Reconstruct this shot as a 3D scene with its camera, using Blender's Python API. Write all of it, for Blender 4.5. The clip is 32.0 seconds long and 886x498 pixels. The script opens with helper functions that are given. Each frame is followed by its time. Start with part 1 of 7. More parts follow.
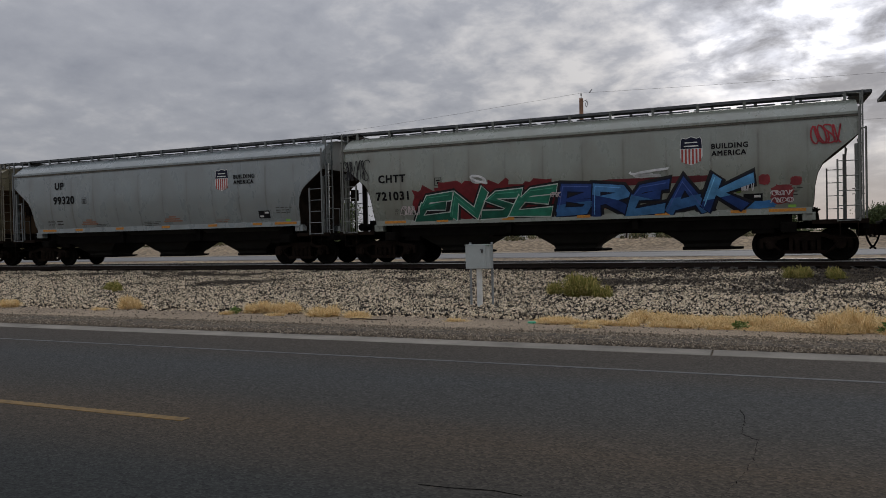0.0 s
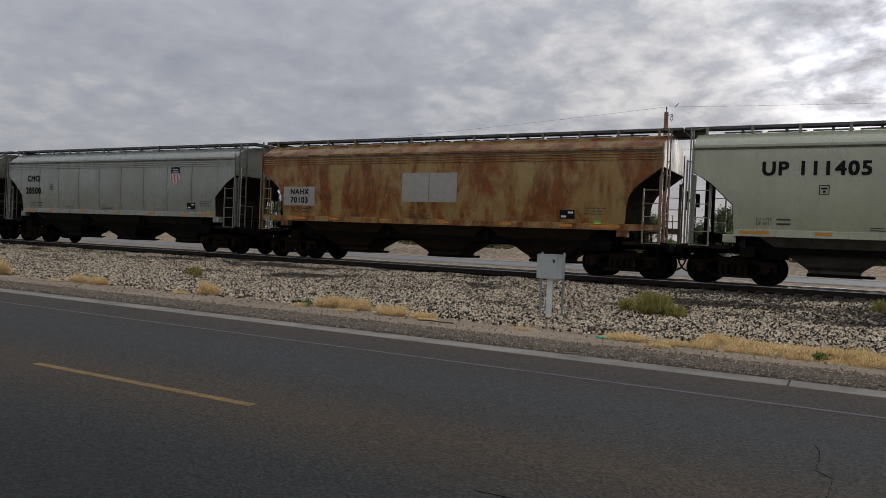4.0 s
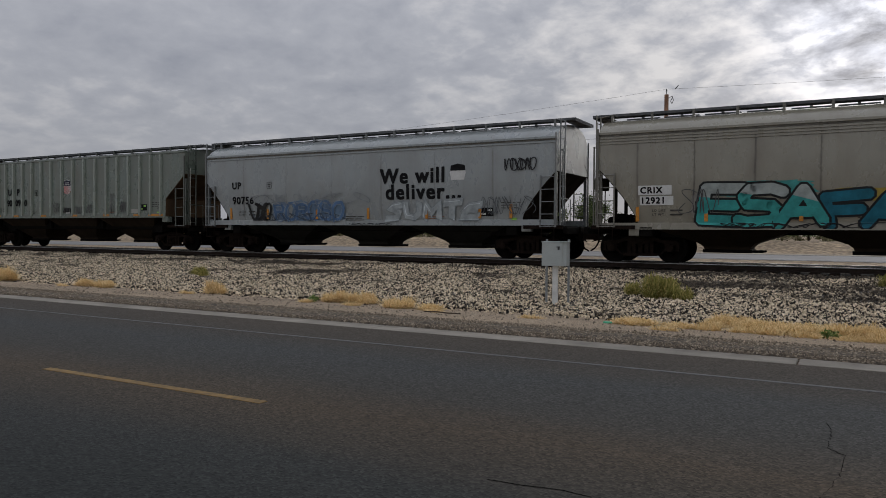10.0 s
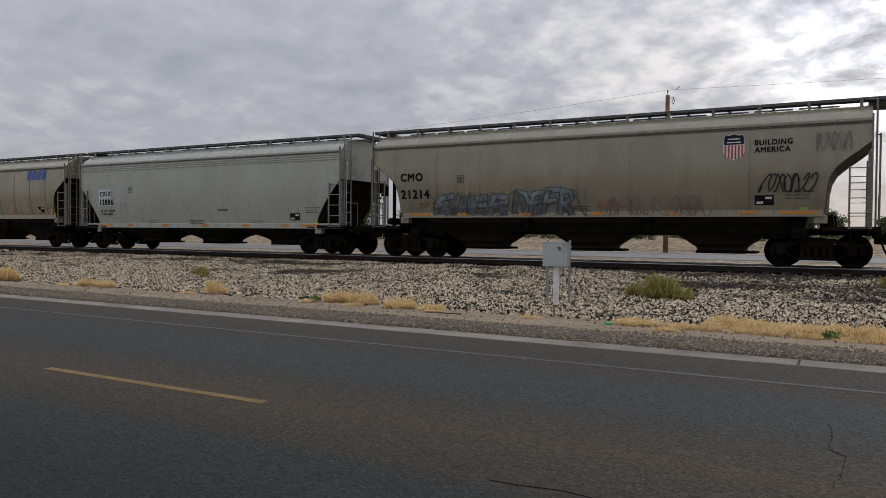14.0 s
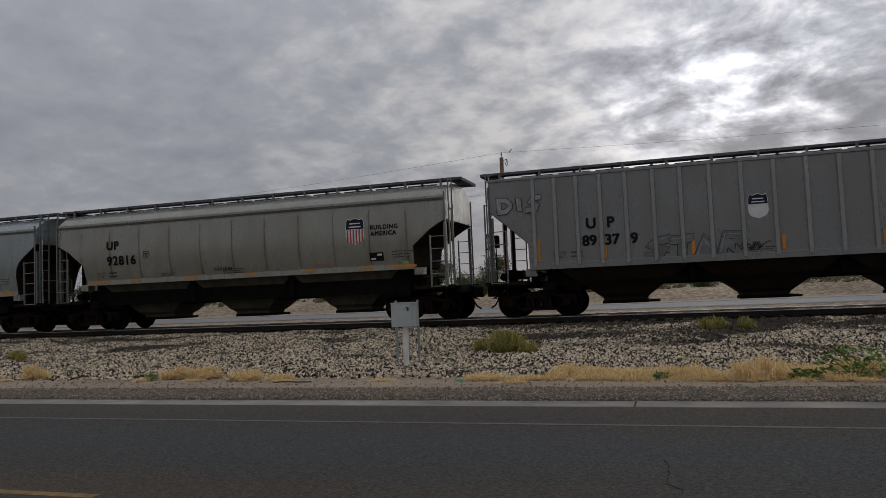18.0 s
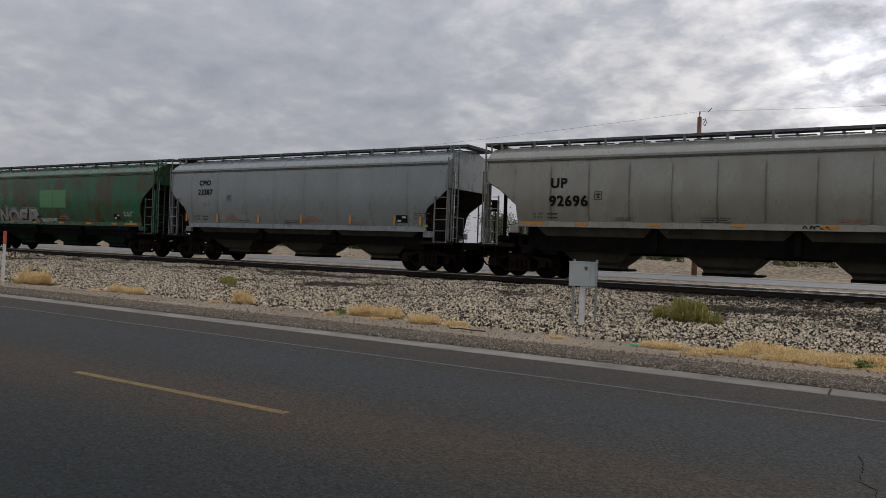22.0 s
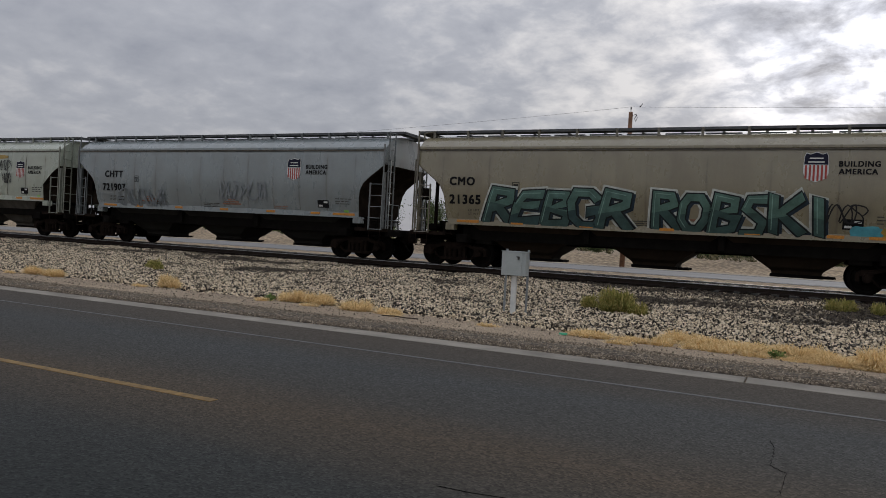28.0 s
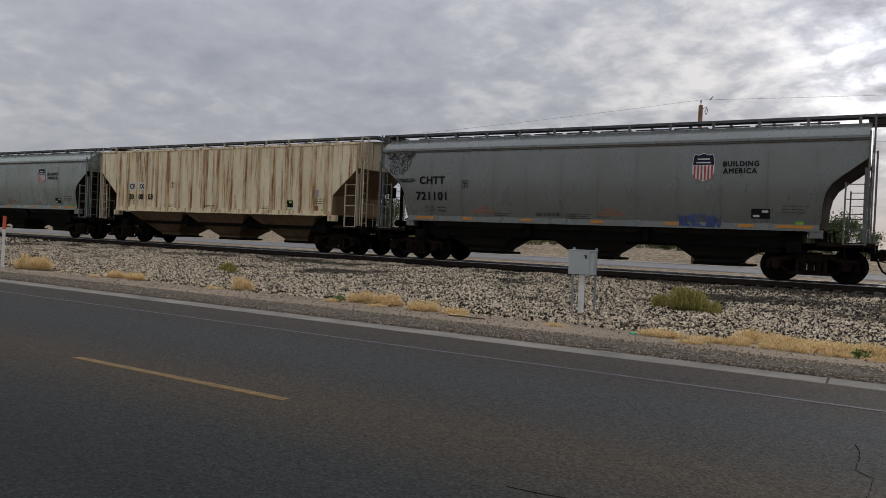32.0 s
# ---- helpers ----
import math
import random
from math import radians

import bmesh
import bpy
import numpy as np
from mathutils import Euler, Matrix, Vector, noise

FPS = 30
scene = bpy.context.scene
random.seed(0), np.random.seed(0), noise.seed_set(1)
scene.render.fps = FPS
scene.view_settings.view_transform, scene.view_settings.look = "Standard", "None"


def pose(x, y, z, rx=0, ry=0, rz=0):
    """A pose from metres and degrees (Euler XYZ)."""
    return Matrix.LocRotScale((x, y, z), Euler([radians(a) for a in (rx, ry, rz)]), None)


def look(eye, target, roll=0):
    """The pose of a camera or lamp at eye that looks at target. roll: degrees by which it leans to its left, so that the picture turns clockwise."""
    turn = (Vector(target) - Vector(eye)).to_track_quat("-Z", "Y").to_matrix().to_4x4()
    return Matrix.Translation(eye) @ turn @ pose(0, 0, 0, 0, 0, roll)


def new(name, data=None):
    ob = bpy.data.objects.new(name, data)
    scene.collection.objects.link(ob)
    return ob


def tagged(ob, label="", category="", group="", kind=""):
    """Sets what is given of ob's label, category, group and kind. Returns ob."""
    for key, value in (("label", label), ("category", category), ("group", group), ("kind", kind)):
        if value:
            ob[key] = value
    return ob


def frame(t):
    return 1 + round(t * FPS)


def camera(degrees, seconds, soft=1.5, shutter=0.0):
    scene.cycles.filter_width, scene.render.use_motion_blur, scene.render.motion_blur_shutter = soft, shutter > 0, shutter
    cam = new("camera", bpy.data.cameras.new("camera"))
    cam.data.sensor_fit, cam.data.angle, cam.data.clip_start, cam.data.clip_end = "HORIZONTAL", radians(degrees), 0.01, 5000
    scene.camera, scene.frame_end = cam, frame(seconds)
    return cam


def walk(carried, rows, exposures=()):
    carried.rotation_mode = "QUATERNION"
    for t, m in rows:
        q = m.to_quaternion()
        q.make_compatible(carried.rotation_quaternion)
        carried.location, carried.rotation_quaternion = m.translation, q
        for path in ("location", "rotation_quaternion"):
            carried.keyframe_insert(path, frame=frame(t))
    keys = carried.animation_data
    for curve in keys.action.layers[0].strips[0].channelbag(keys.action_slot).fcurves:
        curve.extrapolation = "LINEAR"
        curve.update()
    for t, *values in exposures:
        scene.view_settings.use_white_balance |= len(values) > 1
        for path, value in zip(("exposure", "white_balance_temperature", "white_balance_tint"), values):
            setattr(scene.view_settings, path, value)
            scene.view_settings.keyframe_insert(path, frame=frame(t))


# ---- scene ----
# ---- camera ----
EYE = Vector((0.0, 0.0, 1.5))
cam = camera(62.19, 32.0, soft=0.6)


def aim(yaw, pitch, roll):
    """The hand-held camera's pose: yaw to the left of the track's normal, pitch up, roll, in degrees."""
    a, b = radians(yaw), radians(pitch)
    return look(EYE, EYE + Vector((-math.sin(a) * math.cos(b), math.cos(a) * math.cos(b), math.sin(b))), roll)


# the clip brightens and dims a little as the sky fills more or less of the view
EXPOSURES = [(0.0, -0.33), (0.5, -0.21), (1.0, -0.18), (3.5, -0.17), (8.0, -0.15), (9.0, -0.02), (9.3, -0.20), (10.0, -0.22), (10.5, -0.10), (11.0, 0.00), (14.0, 0.03), (15.0, -0.02), (15.5, -0.15), (17.5, -0.55), (19.4, -0.53), (20.0, -0.22), (20.5, -0.28), (21.0, -0.32), (22.0, -0.10), (23.0, -0.15), (26.0, -0.15), (29.0, -0.10), (32.0, -0.10)]
walk(cam, [
    (0.0, aim(23.09, -0.92, -1.24)),
    (0.5, aim(24.46, -0.87, 0.62)),
    (1.0, aim(25.31, -0.95, 1.06)),
    (1.5, aim(26.51, -0.85, 1.01)),
    (2.0, aim(27.34, -0.65, 1.37)),
    (2.5, aim(27.80, -0.47, 1.61)),
    (3.0, aim(27.89, -0.46, 1.74)),
    (3.5, aim(28.26, -0.51, 2.02)),
    (5.5, aim(29.44, -0.69, 3.47)),
    (6.0, aim(29.37, -0.76, 3.29)),
    (6.5, aim(29.22, -0.84, 2.79)),
    (7.0, aim(29.15, -0.84, 2.26)),
    (7.5, aim(29.01, -0.84, 1.56)),
    (8.0, aim(28.99, -1.10, 1.33)),
    (8.5, aim(29.05, -1.27, 1.27)),
    (9.0, aim(28.95, -1.19, 1.06)),
    (9.5, aim(28.97, -1.16, 0.64)),
    (10.0, aim(29.01, -1.28, 0.40)),
    (10.5, aim(29.00, -1.24, 0.29)),
    (11.0, aim(28.99, -1.31, 0.11)),
    (11.5, aim(29.02, -1.30, -0.11)),
    (12.0, aim(28.95, -1.26, -0.12)),
    (12.5, aim(29.01, -1.25, -0.20)),
    (13.0, aim(29.08, -1.18, -0.22)),
    (13.5, aim(29.04, -1.27, -0.02)),
    (14.0, aim(29.08, -1.25, 0.48)),
    (14.5, aim(29.06, -1.27, 0.83)),
    (15.0, aim(28.84, -1.24, 0.96)),
    (15.5, aim(23.60, 0.18, -0.63)),
    (17.5, aim(17.33, 3.51, -2.15)),
    (18.0, aim(17.11, 3.41, -2.42)),
    (18.5, aim(17.09, 3.35, -2.60)),
    (19.0, aim(16.88, 3.25, -2.60)),
    (19.5, aim(16.95, 3.01, -2.69)),
    (20.0, aim(17.68, 3.02, -0.93)),
    (20.5, aim(21.94, 3.53, 2.61)),
    (21.0, aim(23.32, 1.49, 2.68)),
    (21.5, aim(29.01, 0.67, 2.53)),
    (22.0, aim(31.15, -0.04, 2.04)),
    (22.5, aim(31.58, -0.02, 2.03)),
    (23.0, aim(32.20, -0.18, 2.02)),
    (23.5, aim(32.44, -0.19, 2.37)),
    (24.0, aim(32.81, -0.24, 2.45)),
    (24.5, aim(32.94, -0.31, 2.16)),
    (25.0, aim(32.85, -0.52, 2.49)),
    (25.5, aim(31.61, -0.66, 2.56)),
    (26.0, aim(29.82, -0.75, 3.00)),
    (26.5, aim(28.04, -0.75, 3.17)),
    (28.5, aim(25.73, -0.80, 3.16)),
    (29.0, aim(25.51, -0.85, 3.14)),
    (29.5, aim(25.51, -0.85, 3.14)),
    (30.0, aim(25.51, -0.91, 3.13)),
    (30.5, aim(25.55, -0.84, 2.80)),
    (31.0, aim(25.45, -0.80, 2.72)),
    (31.5, aim(25.49, -0.75, 2.79)),
    (32.0, aim(31.09, -1.01, 2.33)),
], EXPOSURES)


# ---- light ----
SUN_AZ, SUN_EL = radians(3.5), radians(13.4)
SUN_DIR = Vector((math.sin(SUN_AZ) * math.cos(SUN_EL), math.cos(SUN_AZ) * math.cos(SUN_EL), math.sin(SUN_EL)))
scene.view_settings.exposure = 0.0


def make_world():
    w = bpy.data.worlds.new("overcast_sky")
    scene.world = w
    w.use_nodes = True
    nt = w.node_tree
    nt.nodes.clear()
    N, L = nt.nodes.new, nt.links.new

    def math_node(op, a, b=None, clamp=False):
        n = N("ShaderNodeMath")
        n.operation, n.use_clamp = op, clamp
        for i, v in enumerate((a, b)):
            if v is None:
                continue
            if isinstance(v, (int, float)):
                n.inputs[i].default_value = v
            else:
                L(v, n.inputs[i])
        return n.outputs[0]

    tc = N("ShaderNodeTexCoord")
    sep = N("ShaderNodeSeparateXYZ")
    L(tc.outputs["Generated"], sep.inputs[0])
    up = math_node("MAXIMUM", sep.outputs[2], 0.0)
    den = math_node("ADD", up, 0.30)
    comb = N("ShaderNodeCombineXYZ")
    L(math_node("DIVIDE", sep.outputs[0], den), comb.inputs[0])
    L(math_node("DIVIDE", sep.outputs[1], den), comb.inputs[1])

    def noise_tex(scale, detail, rough, distort, off):
        mp = N("ShaderNodeMapping")
        mp.inputs["Location"].default_value = off
        mp.inputs["Rotation"].default_value = (0, 0, 0.2)
        mp.inputs["Scale"].default_value = (0.90, 0.88, 1)
        L(comb.outputs[0], mp.inputs[0])
        n = N("ShaderNodeTexNoise")
        L(mp.outputs[0], n.inputs["Vector"])
        n.inputs["Scale"].default_value = scale
        n.inputs["Detail"].default_value = detail
        n.inputs["Roughness"].default_value = rough
        n.inputs["Distortion"].default_value = distort
        return n.outputs[0]

    big = noise_tex(1.4, 3, 0.5, 0.1, (3.1, 1.7, 0))
    mid = noise_tex(6.0, 9, 0.60, 0.2, (0.4, 5.2, 0))
    puff = noise_tex(15.0, 5, 0.5, 0.25, (7.4, 2.2, 0))
    mix = math_node("ADD", math_node("MULTIPLY", big, 0.34), math_node("ADD", math_node("MULTIPLY", mid, 0.46), math_node("MULTIPLY", puff, 0.20)))
    # the sun behind the cloud: cover is thinner and more broken towards it
    dot = N("ShaderNodeVectorMath")
    dot.operation = "DOT_PRODUCT"
    L(tc.outputs["Generated"], dot.inputs[0])
    dot.inputs[1].default_value = SUN_DIR
    d = math_node("MAXIMUM", dot.outputs["Value"], 0.0)
    broken = math_node("ADD", math_node("MULTIPLY", math_node("POWER", d, 9.0), 1.05), 0.58)
    # cloud cover fades into an even veil towards the horizon
    veil = math_node("MULTIPLY", up, 7.0, clamp=True)
    dev = math_node("MULTIPLY", math_node("MULTIPLY", math_node("SUBTRACT", mix, 0.5), veil), broken)
    cloud = math_node("ADD", dev, 0.5)
    ramp = N("ShaderNodeValToRGB")
    e = ramp.color_ramp.elements
    e[0].position, e[0].color = 0.365, (0.257, 0.271, 0.318, 1)
    e[1].position, e[1].color = 0.64, (0.60, 0.59, 0.60, 1)
    m = ramp.color_ramp.elements.new(0.50)
    m.color = (0.362, 0.373, 0.414, 1)
    L(cloud, ramp.inputs[0])
    # an overcast dome is brighter overhead
    dome = math_node("ADD", math_node("MULTIPLY", up, 1.35), 0.98)
    # thin cloud round it glows
    cover = math_node("ADD", math_node("MULTIPLY", big, 0.55), math_node("MULTIPLY", mid, 0.45))
    thin = math_node("MULTIPLY", math_node("SUBTRACT", cover, 0.43), 9.0, clamp=True)
    wide = math_node("MULTIPLY", math_node("POWER", d, 14.0), 0.10)

    def lobe(azimuth, height, sharp, force):
        """A thin place in the cloud, seen in the given direction."""
        az, el = radians(azimuth), radians(height)
        n = N("ShaderNodeVectorMath")
        n.operation = "DOT_PRODUCT"
        L(tc.outputs["Generated"], n.inputs[0])
        n.inputs[1].default_value = (math.sin(az) * math.cos(el), math.cos(az) * math.cos(el), math.sin(el))
        return math_node("MULTIPLY", math_node("POWER", math_node("MAXIMUM", n.outputs["Value"], 0.0), sharp), force)

    lobes = math_node("ADD", math_node("ADD", lobe(0.5, 13.2, 300.0, 0.75), lobe(6.0, 13.0, 300.0, 0.85)), math_node("ADD", lobe(12.0, 15.5, 220.0, 0.7), lobe(2.0, 15.5, 90.0, 0.42)))
    core = math_node("MULTIPLY", math_node("MULTIPLY", lobes, 1.75), thin)
    gain = math_node("ADD", math_node("ADD", dome, wide), core)
    sc = N("ShaderNodeVectorMath")
    sc.operation = "SCALE"
    L(ramp.outputs[0], sc.inputs[0])
    L(gain, sc.inputs["Scale"])
    sky = N("ShaderNodeTexSky")
    sky.sky_type, sky.sun_disc = "NISHITA", False
    sky.sun_elevation, sky.sun_rotation = SUN_EL, SUN_AZ
    skys = N("ShaderNodeVectorMath")
    skys.operation = "SCALE"
    L(sky.outputs[0], skys.inputs[0])
    skys.inputs["Scale"].default_value = 0.05
    mx = N("ShaderNodeMix")
    mx.data_type = "RGBA"
    mx.inputs[0].default_value = 0.94
    L(skys.outputs[0], mx.inputs[6])
    L(sc.outputs[0], mx.inputs[7])
    bg = N("ShaderNodeBackground")
    L(mx.outputs[2], bg.inputs[0])
    bg.inputs[1].default_value = 1.0
    out = N("ShaderNodeOutputWorld")
    L(bg.outputs[0], out.inputs[0])


make_world()
sun = new("sun", bpy.data.lights.new("sun", "SUN"))
sun.data.energy, sun.data.angle, sun.data.color = 0.5, radians(25), (1.0, 0.95, 0.88)
sun.matrix_world = look(SUN_DIR * 50, (0, 0, 0))


# ---- materials ----
def new_material(name, rough=0.7, metal=0.0):
    m = bpy.data.materials.new(name)
    m.use_nodes = True
    b = m.node_tree.nodes["Principled BSDF"]
    b.inputs["Roughness"].default_value = rough
    b.inputs["Metallic"].default_value = metal
    return m, m.node_tree, b


def tex_noise(nt, scale, detail=4, rough=0.55, stretch=(1, 1, 1), space="Object", distort=0.0):
    tc, mp, n = nt.nodes.new("ShaderNodeTexCoord"), nt.nodes.new("ShaderNodeMapping"), nt.nodes.new("ShaderNodeTexNoise")
    mp.inputs["Scale"].default_value = stretch
    nt.links.new(tc.outputs[space], mp.inputs[0])
    nt.links.new(mp.outputs[0], n.inputs["Vector"])
    n.inputs["Scale"].default_value, n.inputs["Detail"].default_value = scale, detail
    n.inputs["Roughness"].default_value, n.inputs["Distortion"].default_value = rough, distort
    return n.outputs[0]


def ramp(nt, value, stops):
    r = nt.nodes.new("ShaderNodeValToRGB")
    els = r.color_ramp.elements
    while len(els) < len(stops):
        els.new(0.5)
    for el, (p, c) in zip(els, stops):
        el.position, el.color = p, (*c, 1) if len(c) == 3 else c
    nt.links.new(value, r.inputs[0])
    return r.outputs[0]


def mix(nt, fac, a, b, mode="MIX"):
    m = nt.nodes.new("ShaderNodeMix")
    m.data_type, m.blend_type = "RGBA", mode
    for slot, v in ((0, fac), (6, a), (7, b)):
        if isinstance(v, (int, float)):
            m.inputs[slot].default_value = v
        elif isinstance(v, tuple):
            m.inputs[slot].default_value = (*v, 1)
        else:
            nt.links.new(v, m.inputs[slot])
    return m.outputs[2]


def bump(nt, b, height, strength, distance=0.02):
    n = nt.nodes.new("ShaderNodeBump")
    n.inputs["Strength"].default_value, n.inputs["Distance"].default_value = strength, distance
    nt.links.new(height, n.inputs["Height"])
    nt.links.new(n.outputs[0], b.inputs["Normal"])


def grey(v):
    return (v, v, v)


def plain(name, color, rough=0.7, metal=0.0, vary=0.18, scale=6.0, gloss=0.5):
    """A surface with mild blotches and grain."""
    m, nt, b = new_material(name, rough, metal)
    n1 = tex_noise(nt, scale, 5)
    lo, hi = tuple(c * (1 - vary) for c in color), tuple(min(1, c * (1 + vary)) for c in color)
    c = ramp(nt, n1, [(0.3, lo), (0.7, hi)])
    n2 = tex_noise(nt, scale * 14, 3)
    c = mix(nt, 0.35, c, ramp(nt, n2, [(0.3, grey(0.6)), (0.7, grey(1.0))]), "MULTIPLY")
    nt.links.new(c, b.inputs["Base Color"])
    b.inputs["Specular IOR Level"].default_value = gloss
    bump(nt, b, n2, 0.15, 0.005)
    return m


PAINT_ARGS, SEAMED = {}, {}


def paint(name, color, dirt=0.35, dirt_color=(0.16, 0.12, 0.085), rust=0.0, rust_color=(0.17, 0.065, 0.03), rust_at=0.62, run=(1.0, 1.0, 0.5), eaten=14.0, gloss=1.0, seam=None):
    """Weathered rail car paint: washed blotches, streaks that run down, brown road film, rust patches."""
    PAINT_ARGS[name] = (color, dirt, dirt_color, rust, rust_color, rust_at, run, eaten, gloss)
    color = tuple((0.75 if gloss > 0.3 else 1.0) * v for v in color)
    m, nt, b = new_material(name, 0.5)
    big = tex_noise(nt, 0.55, 4, 0.6)
    c = mix(nt, ramp(nt, big, [(0.3, grey(0.0)), (0.75, grey(1.0))]), tuple(v * 0.88 for v in color), tuple(min(1, v * 1.08) for v in color))
    streak = tex_noise(nt, 1.0, 5, 0.6, (3.2, 3.2, 0.16))
    film = tex_noise(nt, 1.4, 6, 0.62, (1.0, 1.0, 0.55))
    fac = nt.nodes.new("ShaderNodeMath")
    fac.operation = "MULTIPLY"
    nt.links.new(ramp(nt, streak, [(0.50, grey(0.0)), (0.82, grey(1.0))]), fac.inputs[0])
    fac.inputs[1].default_value = dirt
    c = mix(nt, fac.outputs[0], c, dirt_color)
    fac2 = nt.nodes.new("ShaderNodeMath")
    fac2.operation = "MULTIPLY"
    nt.links.new(ramp(nt, film, [(0.40, grey(0.0)), (0.70, grey(1.0))]), fac2.inputs[0])
    fac2.inputs[1].default_value = dirt * 0.7
    c = mix(nt, fac2.outputs[0], c, dirt_color)
    if rust:
        rn = tex_noise(nt, 1.1, 9, 0.68, run, distort=0.4 if run[0] < 2 else 0.0)
        fac3 = nt.nodes.new("ShaderNodeMath")
        fac3.operation = "MULTIPLY"
        nt.links.new(ramp(nt, rn, [(rust_at - 0.10, grey(0.0)), (rust_at + 0.06, grey(1.0))]), fac3.inputs[0])
        fac3.inputs[1].default_value = rust
        grain = tex_noise(nt, eaten, 6, 0.7)
        c = mix(nt, fac3.outputs[0], c, mix(nt, ramp(nt, grain, [(0.35, grey(0)), (0.65, grey(1))]), tuple(v * 0.55 for v in rust_color), tuple(v * 1.5 for v in rust_color)))
    if seam:
        c = mix(nt, seam_grime(nt, seam), c, tuple(v * 0.45 for v in dirt_color))
    spots = tex_noise(nt, 5.0, 8, 0.72, (1.0, 1.0, 0.6))
    c = mix(nt, 0.22, c, ramp(nt, spots, [(0.34, grey(0.62)), (0.5, grey(0.95)), (0.7, grey(1.0))]), "MULTIPLY")
    fine = tex_noise(nt, 30.0, 3)
    c = mix(nt, 0.3, c, ramp(nt, fine, [(0.3, grey(0.65)), (0.7, grey(1.0))]), "MULTIPLY")
    nt.links.new(c, b.inputs["Base Color"])
    nt.links.new(ramp(nt, film, [(0.3, grey(0.20 if gloss > 0.3 else 0.7)), (0.7, grey(0.40 if gloss > 0.3 else 0.9))]), b.inputs["Roughness"])
    b.inputs["Specular IOR Level"].default_value = gloss
    warp = tex_noise(nt, 0.9, 2)
    bump(nt, b, warp, 0.12, 0.05)
    return m


def seam_grime(nt, seam):
    """How much soot has crept out from each welded seam of a car side: soft uneven bands that run down."""
    first, step, force = seam

    def calc(op, a, b, clamp=False):
        n = nt.nodes.new("ShaderNodeMath")
        n.operation, n.use_clamp = op, clamp
        for i, v in enumerate((a, b)):
            if isinstance(v, (int, float)):
                n.inputs[i].default_value = v
            else:
                nt.links.new(v, n.inputs[i])
        return n.outputs[0]
    where, axis = nt.nodes.new("ShaderNodeTexCoord"), nt.nodes.new("ShaderNodeSeparateXYZ")
    nt.links.new(where.outputs["Object"], axis.inputs[0])
    wob = tex_noise(nt, 1.3, 3, 0.5, (1.0, 1.0, 1.0))
    x = calc("ADD", axis.outputs[0], calc("MULTIPLY", calc("SUBTRACT", wob, 0.5), 0.06))
    away = calc("MULTIPLY", calc("ABSOLUTE", calc("SUBTRACT", calc("FRACT", calc("ADD", calc("DIVIDE", calc("SUBTRACT", x, first), step), 100.5), 0.0), 0.5), 0.0), step)
    core = calc("SUBTRACT", 1.0, calc("DIVIDE", away, 0.045), True)
    halo = calc("SUBTRACT", 1.0, calc("DIVIDE", away, 0.26), True)
    patchy = ramp(nt, tex_noise(nt, 0.9, 6, 0.65, (1.6, 1.6, 0.8)), [(0.36, grey(0.0)), (0.62, grey(1.0))])
    both = calc("ADD", calc("MULTIPLY", core, calc("ADD", calc("MULTIPLY", patchy, 0.5), 0.3)), calc("MULTIPLY", calc("MULTIPLY", halo, halo), calc("MULTIPLY", patchy, 0.38)))
    below = calc("DIVIDE", calc("SUBTRACT", 3.80, axis.outputs[2]), 0.25, True)
    return calc("MULTIPLY", calc("MULTIPLY", both, below), force, True)


def seamed(mat, first, step, force):
    """The same paint with grime along seams that begin at first and repeat every step metres."""
    key = (mat.name, first, step, force)
    if key not in SEAMED:
        SEAMED[key] = paint(mat.name, *PAINT_ARGS[mat.name], seam=(first, step, force))
    return SEAMED[key]


def shade_grimed(mat):
    """The paint of ladders and brackets: handled, sooty, and halved to look backlit."""
    key = (mat.name, "shade_grimed")
    if key not in SEAMED:
        color, dirt, film, *rest = PAINT_ARGS[mat.name]
        SEAMED[key] = paint("grimy_" + mat.name, tuple(0.50 * v for v in color), 0.6, tuple(0.5 * v for v in film))
    return SEAMED[key]


